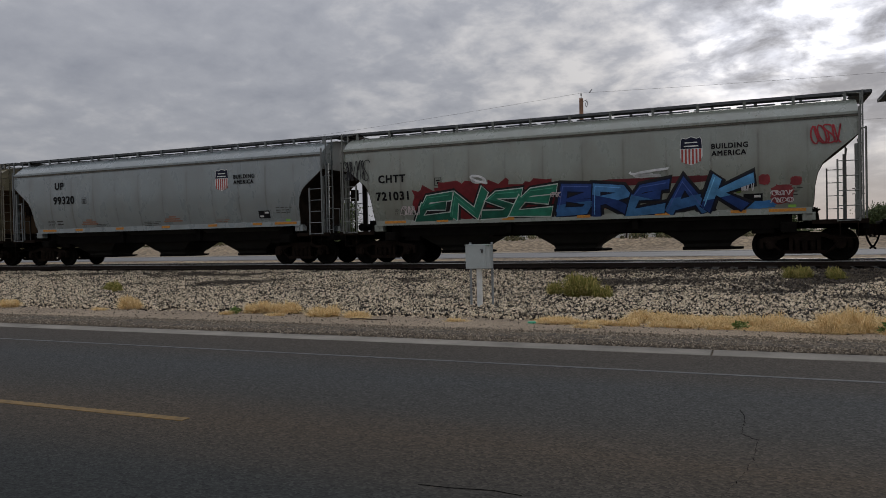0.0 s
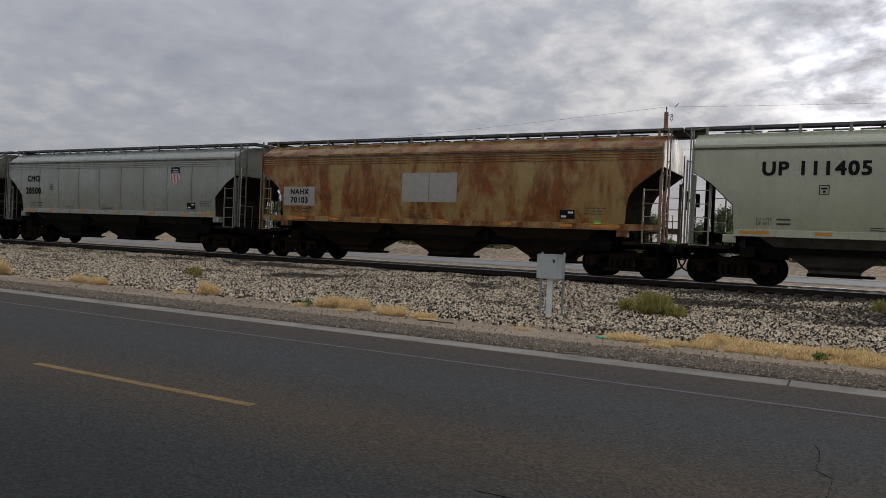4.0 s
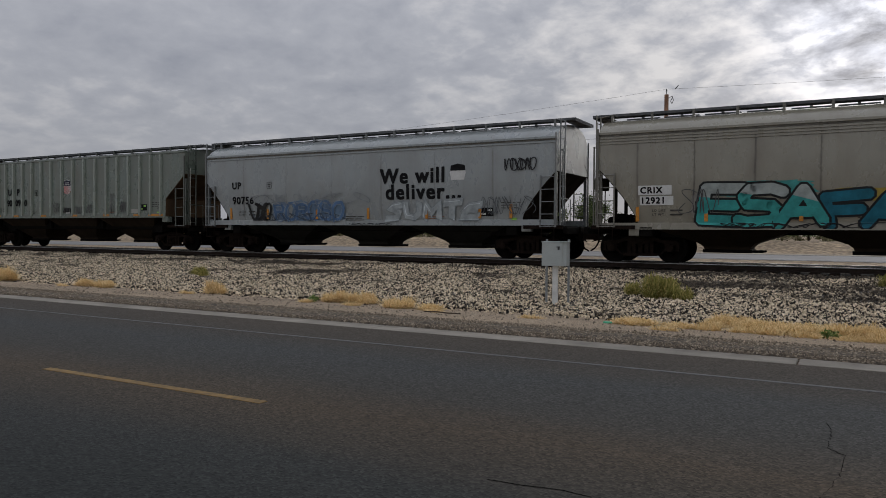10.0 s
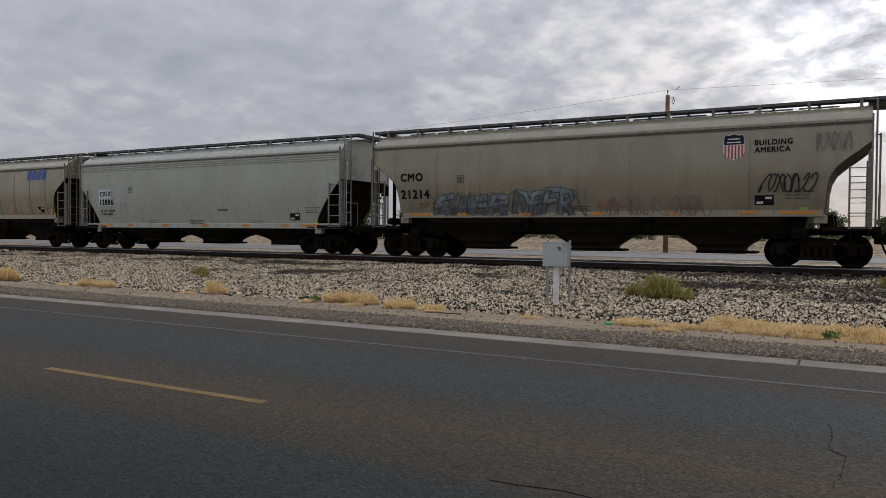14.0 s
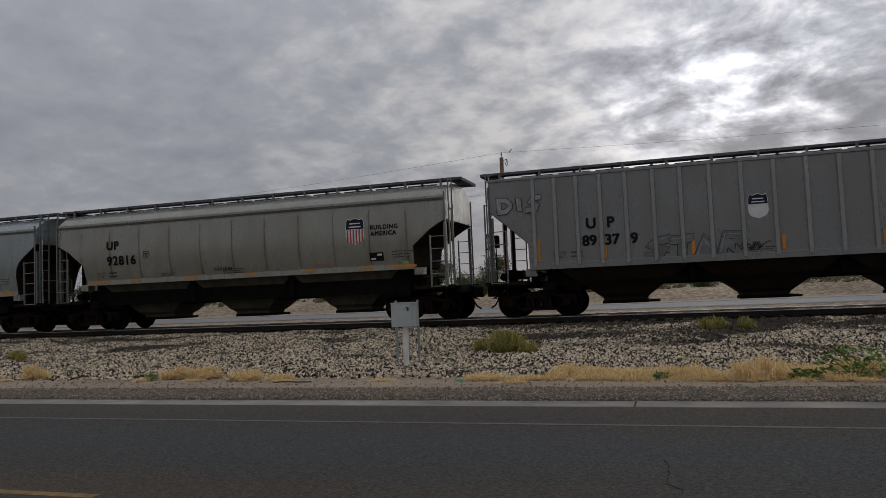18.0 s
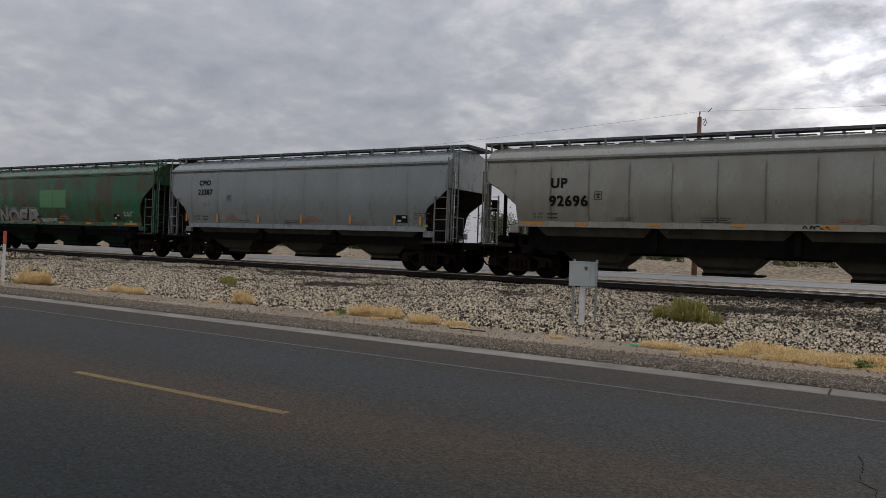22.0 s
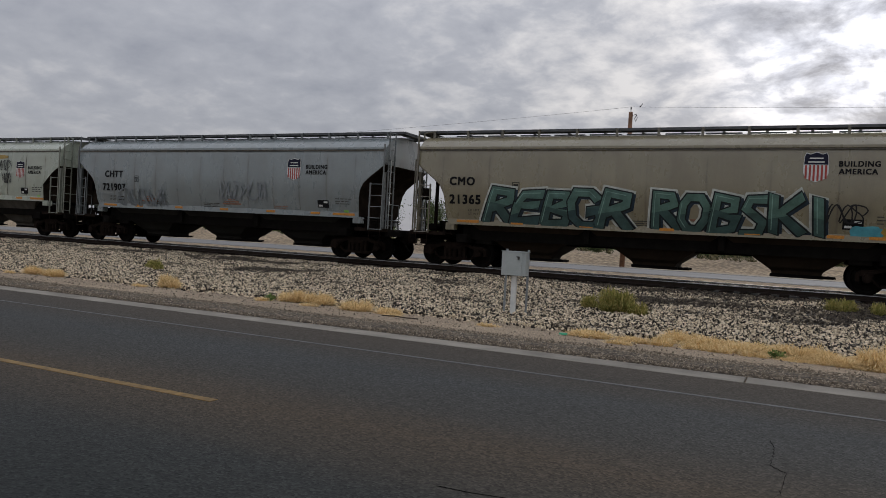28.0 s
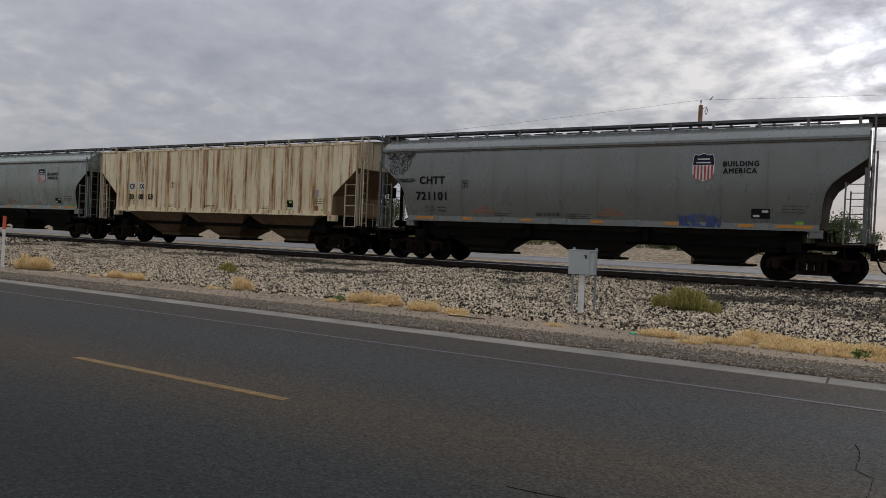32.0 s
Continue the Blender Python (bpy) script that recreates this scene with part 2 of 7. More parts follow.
def asphalt():
    m, nt, b = new_material("asphalt", 0.62)
    b.inputs["Specular IOR Level"].default_value = 0.14
    # worn lanes: bluish where tyres run, browner between them
    where = nt.nodes.new("ShaderNodeTexCoord")
    axis = nt.nodes.new("ShaderNodeSeparateXYZ")
    nt.links.new(where.outputs["Object"], axis.inputs[0])
    drift = tex_noise(nt, 0.5, 5, 0.6, (0.25, 1.2, 1))
    lane = nt.nodes.new("ShaderNodeMath")
    lane.operation = "MULTIPLY_ADD"
    nt.links.new(drift, lane.inputs[0])
    lane.inputs[1].default_value = 0.16
    span01 = nt.nodes.new("ShaderNodeMapRange")
    nt.links.new(axis.outputs[1], span01.inputs[0])
    span01.inputs[1].default_value, span01.inputs[2].default_value = 1.0, 9.4
    span01.inputs[3].default_value, span01.inputs[4].default_value = -0.08, 0.92
    nt.links.new(span01.outputs[0], lane.inputs[2])
    tracks = lane.outputs[0]
    blot = tex_noise(nt, 0.4, 6, 0.62, (0.5, 1.0, 1))
    grain = tex_noise(nt, 70.0, 3, 0.7)
    stone = nt.nodes.new("ShaderNodeTexVoronoi")
    tc = nt.nodes.new("ShaderNodeTexCoord")
    nt.links.new(tc.outputs["Object"], stone.inputs["Vector"])
    stone.inputs["Scale"].default_value = 55.0
    blue, brown = (0.065, 0.068, 0.067), (0.083, 0.066, 0.048)
    c = ramp(nt, tracks, [(0.20, (0.032, 0.036, 0.035)), (0.30, (0.042, 0.045, 0.043)), (0.46, brown), (0.58, (0.064, 0.062, 0.056)), (0.72, blue), (0.84, (0.072, 0.065, 0.056)), (0.97, (0.083, 0.071, 0.058))])
    c = mix(nt, 0.55, c, ramp(nt, blot, [(0.3, (0.62, 0.60, 0.57)), (0.7, (1.0, 1.0, 1.0))]), "MULTIPLY")
    sep = nt.nodes.new("ShaderNodeSeparateColor")
    nt.links.new(stone.outputs["Color"], sep.inputs[0])
    c = mix(nt, 0.46, c, ramp(nt, sep.outputs[0], [(0.0, grey(0.04)), (0.25, grey(0.65)), (0.7, grey(1.15)), (0.985, grey(2.1))]), "MULTIPLY")
    nt.links.new(c, b.inputs["Base Color"])
    nt.links.new(ramp(nt, blot, [(0.3, grey(0.72)), (0.7, grey(0.88))]), b.inputs["Roughness"])
    h = nt.nodes.new("ShaderNodeMath")
    h.operation = "ADD"
    nt.links.new(grain, h.inputs[0])
    nt.links.new(stone.outputs["Distance"], h.inputs[1])
    bump(nt, b, h.outputs[0], 0.5, 0.006)
    return m


def granular(name, stops, scale, blot_lo=0.65, height=0.02, big_scale=0.35):
    """Loose ground: coloured grains of the given scale over broad blotches."""
    m, nt, b = new_material(name, 0.95)
    v = nt.nodes.new("ShaderNodeTexVoronoi")
    tc = nt.nodes.new("ShaderNodeTexCoord")
    nt.links.new(tc.outputs["Object"], v.inputs["Vector"])
    v.inputs["Scale"].default_value = scale
    sep = nt.nodes.new("ShaderNodeSeparateColor")
    nt.links.new(v.outputs["Color"], sep.inputs[0])
    c = ramp(nt, sep.outputs[0], stops)
    c = mix(nt, ramp(nt, v.outputs["Distance"], [(0.25, grey(0.0)), (0.75, grey(0.8))]), c, tuple(0.35 * s for s in stops[0][1]))
    blot = tex_noise(nt, big_scale, 6, 0.6)
    c = mix(nt, 1.0, c, ramp(nt, blot, [(0.3, grey(blot_lo)), (0.68, grey(1.0))]), "MULTIPLY")
    nt.links.new(c, b.inputs["Base Color"])
    inv = nt.nodes.new("ShaderNodeMath")
    inv.operation = "SUBTRACT"
    inv.inputs[0].default_value = 1.0
    nt.links.new(v.outputs["Distance"], inv.inputs[1])
    bump(nt, b, inv.outputs[0], 0.8, height)
    return m


def stones(name, stops, rough=0.9, grain=0.25, stain=0.0):
    """Loose pieces in one mesh, each island with its own shade."""
    m, nt, b = new_material(name, rough)
    g = nt.nodes.new("ShaderNodeNewGeometry")
    c = ramp(nt, g.outputs["Random Per Island"], stops)
    n = tex_noise(nt, 40.0, 3)
    c = mix(nt, grain, c, ramp(nt, n, [(0.3, grey(0.5)), (0.7, grey(1.0))]), "MULTIPLY")
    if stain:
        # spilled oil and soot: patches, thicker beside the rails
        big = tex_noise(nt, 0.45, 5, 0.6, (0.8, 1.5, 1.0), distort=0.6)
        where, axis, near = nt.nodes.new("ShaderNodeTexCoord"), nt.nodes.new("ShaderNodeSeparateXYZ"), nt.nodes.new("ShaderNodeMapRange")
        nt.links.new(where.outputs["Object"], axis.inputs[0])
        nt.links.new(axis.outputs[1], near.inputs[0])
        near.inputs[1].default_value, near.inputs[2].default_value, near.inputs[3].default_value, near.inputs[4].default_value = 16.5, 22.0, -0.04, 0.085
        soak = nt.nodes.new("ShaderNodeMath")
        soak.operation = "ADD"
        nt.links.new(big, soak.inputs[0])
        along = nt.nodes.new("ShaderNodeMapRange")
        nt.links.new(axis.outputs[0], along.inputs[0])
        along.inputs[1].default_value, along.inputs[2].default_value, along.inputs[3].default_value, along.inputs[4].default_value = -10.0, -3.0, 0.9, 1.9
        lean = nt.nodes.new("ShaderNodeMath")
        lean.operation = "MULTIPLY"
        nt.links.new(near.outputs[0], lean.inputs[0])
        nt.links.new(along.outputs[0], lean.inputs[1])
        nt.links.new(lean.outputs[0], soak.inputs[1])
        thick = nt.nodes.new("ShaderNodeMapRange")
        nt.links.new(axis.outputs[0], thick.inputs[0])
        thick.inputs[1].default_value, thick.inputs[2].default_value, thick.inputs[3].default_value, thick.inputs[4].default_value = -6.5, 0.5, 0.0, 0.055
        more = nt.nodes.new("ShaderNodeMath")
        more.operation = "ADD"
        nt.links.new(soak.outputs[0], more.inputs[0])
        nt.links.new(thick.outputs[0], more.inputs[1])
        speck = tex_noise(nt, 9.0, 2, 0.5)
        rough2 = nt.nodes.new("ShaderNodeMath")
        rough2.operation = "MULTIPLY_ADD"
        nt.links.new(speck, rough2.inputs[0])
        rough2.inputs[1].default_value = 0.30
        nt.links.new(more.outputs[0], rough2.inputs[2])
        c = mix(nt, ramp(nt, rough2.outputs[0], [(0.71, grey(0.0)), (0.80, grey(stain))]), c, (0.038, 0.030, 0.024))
    nt.links.new(c, b.inputs["Base Color"])
    b.inputs["Specular IOR Level"].default_value = 0.25
    return m


ASPHALT = asphalt()
CONCRETE = plain("kerb_concrete", (0.27, 0.245, 0.205), 0.85, vary=0.3, scale=1.5)
WHITE_LINE = plain("worn_white_road_paint", (0.098, 0.098, 0.098), 0.7, vary=0.35, scale=9)
YELLOW_LINE = plain("worn_yellow_road_paint", (0.215, 0.13, 0.034), 0.7, vary=0.4, scale=9)
CRACK = plain("crack_shadow", (0.006, 0.006, 0.006), 1.0, gloss=0.0)
GRAVEL = granular("verge_gravel", [(0.0, (0.075, 0.057, 0.039)), (0.6, (0.20, 0.157, 0.108)), (0.95, (0.42, 0.34, 0.245))], 26.0, 0.7, 0.02, 0.6)
DIRT = granular("desert_dirt", [(0.0, (0.42, 0.315, 0.212)), (0.6, (0.59, 0.457, 0.312)), (1.0, (0.74, 0.595, 0.43))], 40.0, 0.62, 0.01, 0.3)
FAR_DIRT = granular("far_desert_ground", [(0.0, (0.38, 0.275, 0.165)), (0.7, (0.54, 0.405, 0.25)), (1.0, (0.66, 0.51, 0.33))], 3.0, 0.55, 0.05, 0.12)
BALLAST = granular("ballast_bed", [(0.0, (0.022, 0.018, 0.015)), (0.5, (0.06, 0.05, 0.04)), (0.8, (0.20, 0.175, 0.145)), (1.0, (0.40, 0.36, 0.30))], 15.0, 0.7, 0.05, 0.5)
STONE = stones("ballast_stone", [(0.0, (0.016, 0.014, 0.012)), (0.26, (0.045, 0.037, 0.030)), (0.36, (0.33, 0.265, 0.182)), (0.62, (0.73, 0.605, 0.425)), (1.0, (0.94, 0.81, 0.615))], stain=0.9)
# Track bed: oil, with shade under the train mixed into its near-black.
TRACKBED = granular("oily_shaded_track_bed", [(0.0, (0.008, 0.007, 0.006)), (0.7, (0.019, 0.015, 0.013)), (1.0, (0.05, 0.042, 0.036))], 15.0, 0.7, 0.05)
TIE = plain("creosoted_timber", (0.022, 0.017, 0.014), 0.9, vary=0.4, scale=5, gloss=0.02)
RAIL_SIDE = plain("rail_rust", (0.026, 0.018, 0.014), 0.85, vary=0.3, scale=8, gloss=0.2)
RAIL_TOP = plain("polished_rail_steel", (0.42, 0.41, 0.40), 0.32, 1.0, vary=0.15)
FAR_ROAD = plain("far_pale_asphalt", (0.21, 0.205, 0.20), 0.8, vary=0.12, scale=0.3)
FAR_VERGE = plain("far_pale_verge", (0.34, 0.285, 0.21), 0.9, vary=0.12, scale=0.3)
# Running gear: dirt plus the shade beneath the cars, both in one colour.
SHADED_GRIME = plain("shaded_black_running_gear", (0.008, 0.007, 0.006), 0.9, vary=0.4, scale=4, gloss=0.05)
SHADED_RUST = plain("shaded_rusty_running_gear", (0.016, 0.011, 0.0085), 0.9, vary=0.45, scale=5, gloss=0.05)
WALKWAY = plain("dark_roof_walkway", (0.10, 0.105, 0.11), 0.7, 0.2, vary=0.3)
BLACK_PAINT = plain("black_stencil_paint", (0.012, 0.012, 0.013), 0.8, vary=0.3, gloss=0.12)
WHITE_PAINT = plain("white_stencil_paint", (0.68, 0.68, 0.66), 0.6, vary=0.1)
RED_PAINT = plain("red_stencil_paint", (0.40, 0.055, 0.04), 0.6, vary=0.2)
SMALL_INK = plain("worn_small_print", (0.075, 0.072, 0.066), 0.8, vary=0.3, gloss=0.15)
FADED_RED = plain("faded_red_print", (0.30, 0.15, 0.095), 0.7, vary=0.25, scale=20)
BLUE_PAINT = plain("navy_stencil_paint", (0.014, 0.015, 0.034), 0.7, vary=0.2, gloss=0.2)
LOGO_BLUE = plain("blue_logo_paint", (0.06, 0.12, 0.42), 0.6, vary=0.2)
AMBER = plain("amber_reflector", (0.55, 0.22, 0.02), 0.4, vary=0.25, scale=20)
LIME = plain("lime_sticker", (0.30, 0.60, 0.10), 0.5)
CABINET = plain("grey_cabinet_enamel", (0.42, 0.46, 0.45), 0.45, vary=0.08, scale=3)
GALV = plain("galvanised_steel", (0.33, 0.35, 0.36), 0.5, 0.6, vary=0.2)
POST_WHITE = plain("weathered_white_post", (0.74, 0.74, 0.71), 0.6, vary=0.12)
POST_ORANGE = plain("orange_post_cap", (0.60, 0.10, 0.03), 0.6, vary=0.15)
POLE_WOOD = plain("weathered_pole_timber", (0.20, 0.10, 0.055), 0.9, vary=0.35, scale=3)
WIRE = plain("dark_wire", (0.05, 0.05, 0.05), 0.6)
DRY_GRASS = stones("dry_grass", [(0.0, (0.60, 0.41, 0.17)), (0.5, (0.86, 0.64, 0.32)), (1.0, (0.97, 0.80, 0.48))], 0.9, 0.0)
GREEN_GRASS = stones("olive_bush_leaves", [(0.0, (0.16, 0.17, 0.035)), (0.5, (0.33, 0.31, 0.085)), (1.0, (0.58, 0.46, 0.18))], 0.85, 0.0)
WEED = stones("green_weed_leaves", [(0.0, (0.06, 0.11, 0.022)), (1.0, (0.22, 0.31, 0.085))], 0.8, 0.0)
LEAF = stones("tree_leaves", [(0.0, (0.03, 0.045, 0.016)), (0.6, (0.07, 0.10, 0.036)), (1.0, (0.16, 0.19, 0.075))], 0.8, 0.0)
SHRUB = stones("shrub_leaves", [(0.0, (0.05, 0.10, 0.02)), (0.6, (0.13, 0.22, 0.05)), (1.0, (0.25, 0.36, 0.10))], 0.8, 0.0)
SCRUB = stones("desert_scrub_leaves", [(0.0, (0.08, 0.075, 0.04)), (1.0, (0.22, 0.19, 0.10))], 0.9, 0.0)
BARK = plain("dark_bark", (0.07, 0.05, 0.035), 0.9)


# ---- mesh helpers ----
def add_box(bm, x0, x1, y0, y1, z0, z1, bevel=0.0):
    vs = [bm.verts.new((x, y, z)) for x in (x0, x1) for y in (y0, y1) for z in (z0, z1)]
    fs = [bm.faces.new([vs[i] for i in f]) for f in ((0, 1, 3, 2), (4, 6, 7, 5), (0, 4, 5, 1), (2, 3, 7, 6), (0, 2, 6, 4), (1, 5, 7, 3))]
    if bevel:
        es = list({e for f in fs for e in f.edges})
        bmesh.ops.bevel(bm, geom=es, offset=bevel, segments=1, affect="EDGES")


def add_tube(bm, a, b, r, n=6, r2=None, caps=True):
    a, b = Vector(a), Vector(b)
    w = (b - a).normalized()
    u = w.orthogonal().normalized()
    v = w.cross(u)
    rb = r if r2 is None else r2
    ra = [bm.verts.new(a + (u * math.cos(2 * math.pi * i / n) + v * math.sin(2 * math.pi * i / n)) * r) for i in range(n)]
    rc = [bm.verts.new(b + (u * math.cos(2 * math.pi * i / n) + v * math.sin(2 * math.pi * i / n)) * rb) for i in range(n)]
    for i in range(n):
        bm.faces.new((ra[i], ra[(i + 1) % n], rc[(i + 1) % n], rc[i]))
    if caps:
        bm.faces.new(ra[::-1])
        bm.faces.new(rc)


def add_pipe(bm, pts, r, n=6):
    for a, b in zip(pts, pts[1:]):
        add_tube(bm, a, b, r, n)


def add_sweep(bm, pts, r, n=5):
    """One continuous tube along a line of points."""
    pts = [Vector(p) for p in pts]
    rings = []
    for i, p in enumerate(pts):
        w = (pts[min(i + 1, len(pts) - 1)] - pts[max(i - 1, 0)]).normalized()
        u = w.cross(Vector((0, 0, 1)))
        u = (u if u.length > 0.1 else w.cross(Vector((0, 1, 0)))).normalized()
        v = w.cross(u)
        rings.append([p + (u * math.cos(6.2832 * k / n) + v * math.sin(6.2832 * k / n)) * r for k in range(n)])
    add_loft(bm, rings)


def add_prism(bm, outline, axis, lo, hi):
    """A flat outline of (u, v) pushed along an axis: 'y' takes (x, z), 'x' takes (y, z), 'z' takes (x, y)."""
    def at(u, v, w):
        return {"y": (u, w, v), "x": (w, u, v), "z": (u, v, w)}[axis]
    a = [bm.verts.new(at(u, v, lo)) for u, v in outline]
    b = [bm.verts.new(at(u, v, hi)) for u, v in outline]
    n = len(outline)
    for i in range(n):
        bm.faces.new((a[i], a[(i + 1) % n], b[(i + 1) % n], b[i]))
    bm.faces.new(a[::-1])
    bm.faces.new(b)


def add_loft(bm, rings, close=True, caps=True):
    vs = [[bm.verts.new(p) for p in ring] for ring in rings]
    n = len(rings[0])
    for r0, r1 in zip(vs, vs[1:]):
        for i in range(n if close else n - 1):
            bm.faces.new((r0[i], r0[(i + 1) % n], r1[(i + 1) % n], r1[i]))
    if caps:
        bm.faces.new(vs[0][::-1])
        bm.faces.new(vs[-1])


def to_mesh(name, bm, smooth=False, keep=False):
    if not keep:
        bmesh.ops.recalc_face_normals(bm, faces=bm.faces)
    me = bpy.data.meshes.new(name)
    bm.to_mesh(me)
    bm.free()
    if smooth:
        for p in me.polygons:
            p.use_smooth = True
    return me


SHARED = {}


def shared(key, build, smooth=False):
    """A mesh that alike parts share, built at its first use."""
    if key not in SHARED:
        bm = bmesh.new()
        build(bm)
        SHARED[key] = to_mesh(str(key if isinstance(key, str) else key[0]), bm, smooth)
        SHARED[key].materials.append(None)
        if key[0] == "body":
            SHARED[key].shade_smooth()
            SHARED[key].set_sharp_from_angle(angle=radians(24))
    return SHARED[key]


def piece(name, me, mat, parent=None, label="", at=None):
    """One object on a mesh that may be shared, with a material of its own."""
    ob = new(name, me)
    if not me.materials:
        me.materials.append(None)
    if mat is not None:
        ob.material_slots[0].link = "OBJECT"
        ob.material_slots[0].material = mat
    if parent is not None:
        ob.parent = parent
    if at is not None:
        ob.matrix_basis = at
    if label:
        ob["label"] = label
    return ob


def part(name, bm, mat, parent=None, label="", smooth=False, at=None):
    return piece(name, to_mesh(name, bm, smooth), mat, parent, label, at)


def from_arrays(name, verts, faces, mat, smooth=False):
    me = bpy.data.meshes.new(name)
    me.from_pydata(verts, [], faces)
    me.materials.append(mat)
    if smooth:
        me.polygons.foreach_set("use_smooth", [True] * len(me.polygons))
    return new(name, me)


# ---- ground, road and track ----
RAIL_Z, TRACK_Y = 0.62, 24.0
PROFILE = [(-2500, -0.4), (-60, -0.2), (-5, -0.04), (9.4, -0.04), (10.0, -0.035), (11.5, -0.05), (14.2, -0.20), (14.6, -0.21), (21.5, 0.25), (22.2, 0.315), (22.75, 0.315), (23.0, 0.27), (25.6, 0.28),
           (29.0, 0.02), (38.0, 0.05), (42.0, 0.14), (56.0, 0.14), (60.0, 0.18), (63.0, 0.45), (67.0, 0.98), (75.0, 0.95), (140.0, 0.80), (400.0, 0.4), (2500.0, 0.5)]


def ground_z(y):
    return float(np.interp(y, [p[0] for p in PROFILE], [p[1] for p in PROFILE]))


def sheet(name, xs, ys, height, mat, label, smooth=True):
    """A grid sheet over xs and ys; height(x, y) gives z."""
    verts = [(x, y, height(x, y)) for y in ys for x in xs]
    n = len(xs)
    faces = [(j * n + i, j * n + i + 1, (j + 1) * n + i + 1, (j + 1) * n + i) for j in range(len(ys) - 1) for i in range(n - 1)]
    return tagged(from_arrays(name, verts, faces, mat, smooth), label, kind="structure")


sheet("ground", [-2500, -600, -200, -80, 0, 80, 200, 600, 2500], [p[0] for p in PROFILE], lambda x, y: ground_z(y), FAR_DIRT, "flat pale brown desert ground that reaches the horizon")
sheet("road", [-600, -100, 100, 600], [-3.6, 0.0, 4.8, 9.4], lambda x, y: 0.0 + 0.004 * (y > 4 and y < 6), ASPHALT, "worn grey asphalt road with faint wheel tracks")


def wavy(x, k):
    return noise.noise(Vector((x * 0.35, k * 7.1, 0))) + 0.4 * noise.noise(Vector((x * 1.7, k * 3.3, 2)))


def strip_sheet(name, y0, y1, w0, w1, k, mat, label, x0=-90.0, x1=45.0, step=0.5, rows=8, lift=0.012, rough=0.012):
    xs = np.arange(x0, x1 + step, step)
    verts, faces = [], []
    for i, x in enumerate(xs):
        a, b = y0 + w0 * wavy(x, k), y1 + w1 * wavy(x, k + 1)
        for j in range(rows + 1):
            y = a + (b - a) * j / rows
            edge = min(j, rows - j) / rows
            verts.append((x, y, ground_z(y) + lift * min(1, edge * 4) - 0.004 + rough * noise.noise(Vector((x * 2.3, y * 2.3, k)))))
    n = rows + 1
    for i in range(len(xs) - 1):
        for j in range(rows):
            faces.append((i * n + j, (i + 1) * n + j, (i + 1) * n + j + 1, i * n + j + 1))
    return tagged(from_arrays(name, verts, faces, mat, True), label, kind="structure")


strip_sheet("dirt_verge", 10.55, 15.0, 0.0, 0.3, 1, DIRT, "bare brown dirt strip beside the ballast", lift=0.03, rough=0.02)
strip_sheet("gravel_shoulder", 9.82, 11.10, 0.15, 0.18, 3, GRAVEL, "dark loose gravel shoulder along the kerb", lift=0.075, rough=0.02)


def ballast_z(x, y):
    return ground_z(y) + 0.06 + 0.05 * noise.noise(Vector((x * 0.8, y * 0.8, 5))) + 0.03 * noise.noise(Vector((x * 3.1, y * 3.1, 9)))


def ballast_bed():
    xs, ys = np.arange(-110, 46, 0.4), list(np.linspace(14.3, 22.2, 24)) + [22.5, 22.8, 23.0, 25.6, 27.2, 29.2]
    sheet("ballast", [float(x) for x in xs], ys, lambda x, y: ballast_z(x, y) - (0.12 if y > 29 or y < 14.31 else 0.0), BALLAST, "broad bed of pale crushed stone ballast")
    sheet("track_bed", [-600, -100, 46, 600], [21.9, 22.6, 25.4, 26.1], lambda x, y: 0.36 if 22 < y < 26 else 0.2, TRACKBED, "dark oily track bed between the ties, shade in its colour")


ballast_bed()


def scatter_stones(name, count, x0, x1, y0, y1, size, mat, height, label, power=1.0, seed=1):
    """Loose angular stones in one mesh: squashed, turned octahedra."""
    rng = np.random.default_rng(seed)
    base = np.array([(1, 0, 0), (-1, 0, 0), (0, 1, 0), (0, -1, 0), (0, 0, 1), (0, 0, -1)], float)
    tri = np.array([(0, 2, 4), (2, 1, 4), (1, 3, 4), (3, 0, 4), (2, 0, 5), (1, 2, 5), (3, 1, 5), (0, 3, 5)])
    xs = x0 + (x1 - x0) * rng.random(count)
    ys = y0 + (y1 - y0) * rng.random(count) ** power
    v = base[None] * (0.55 + 0.9 * rng.random((count, 6, 1)))
    s = size * (0.6 + 0.9 * rng.random((count, 1, 1)) ** 1.5)
    v = v * s * (0.7 + 0.6 * rng.random((count, 1, 3)))
    a, b = rng.random(count) * 6.28, (rng.random(count) - 0.5) * 2.2
    ca, sa, cb, sb = np.cos(a), np.sin(a), np.cos(b), np.sin(b)
    x, y, z = v[..., 0].copy(), v[..., 1].copy(), v[..., 2].copy()
    y, z = y * cb[:, None] - z * sb[:, None], y * sb[:, None] + z * cb[:, None]
    x, y = x * ca[:, None] - y * sa[:, None], x * sa[:, None] + y * ca[:, None]
    zs = np.array([height(px, py) for px, py in zip(xs, ys)])
    verts = np.stack([x + xs[:, None], y + ys[:, None], z + zs[:, None] + size * 0.25], -1).reshape(-1, 3)
    faces = (tri[None] + 6 * np.arange(count)[:, None, None]).reshape(-1, 3)
    ob = from_arrays(name, verts.tolist(), faces.tolist(), mat)
    return tagged(ob, label, "stones", kind="stuff")


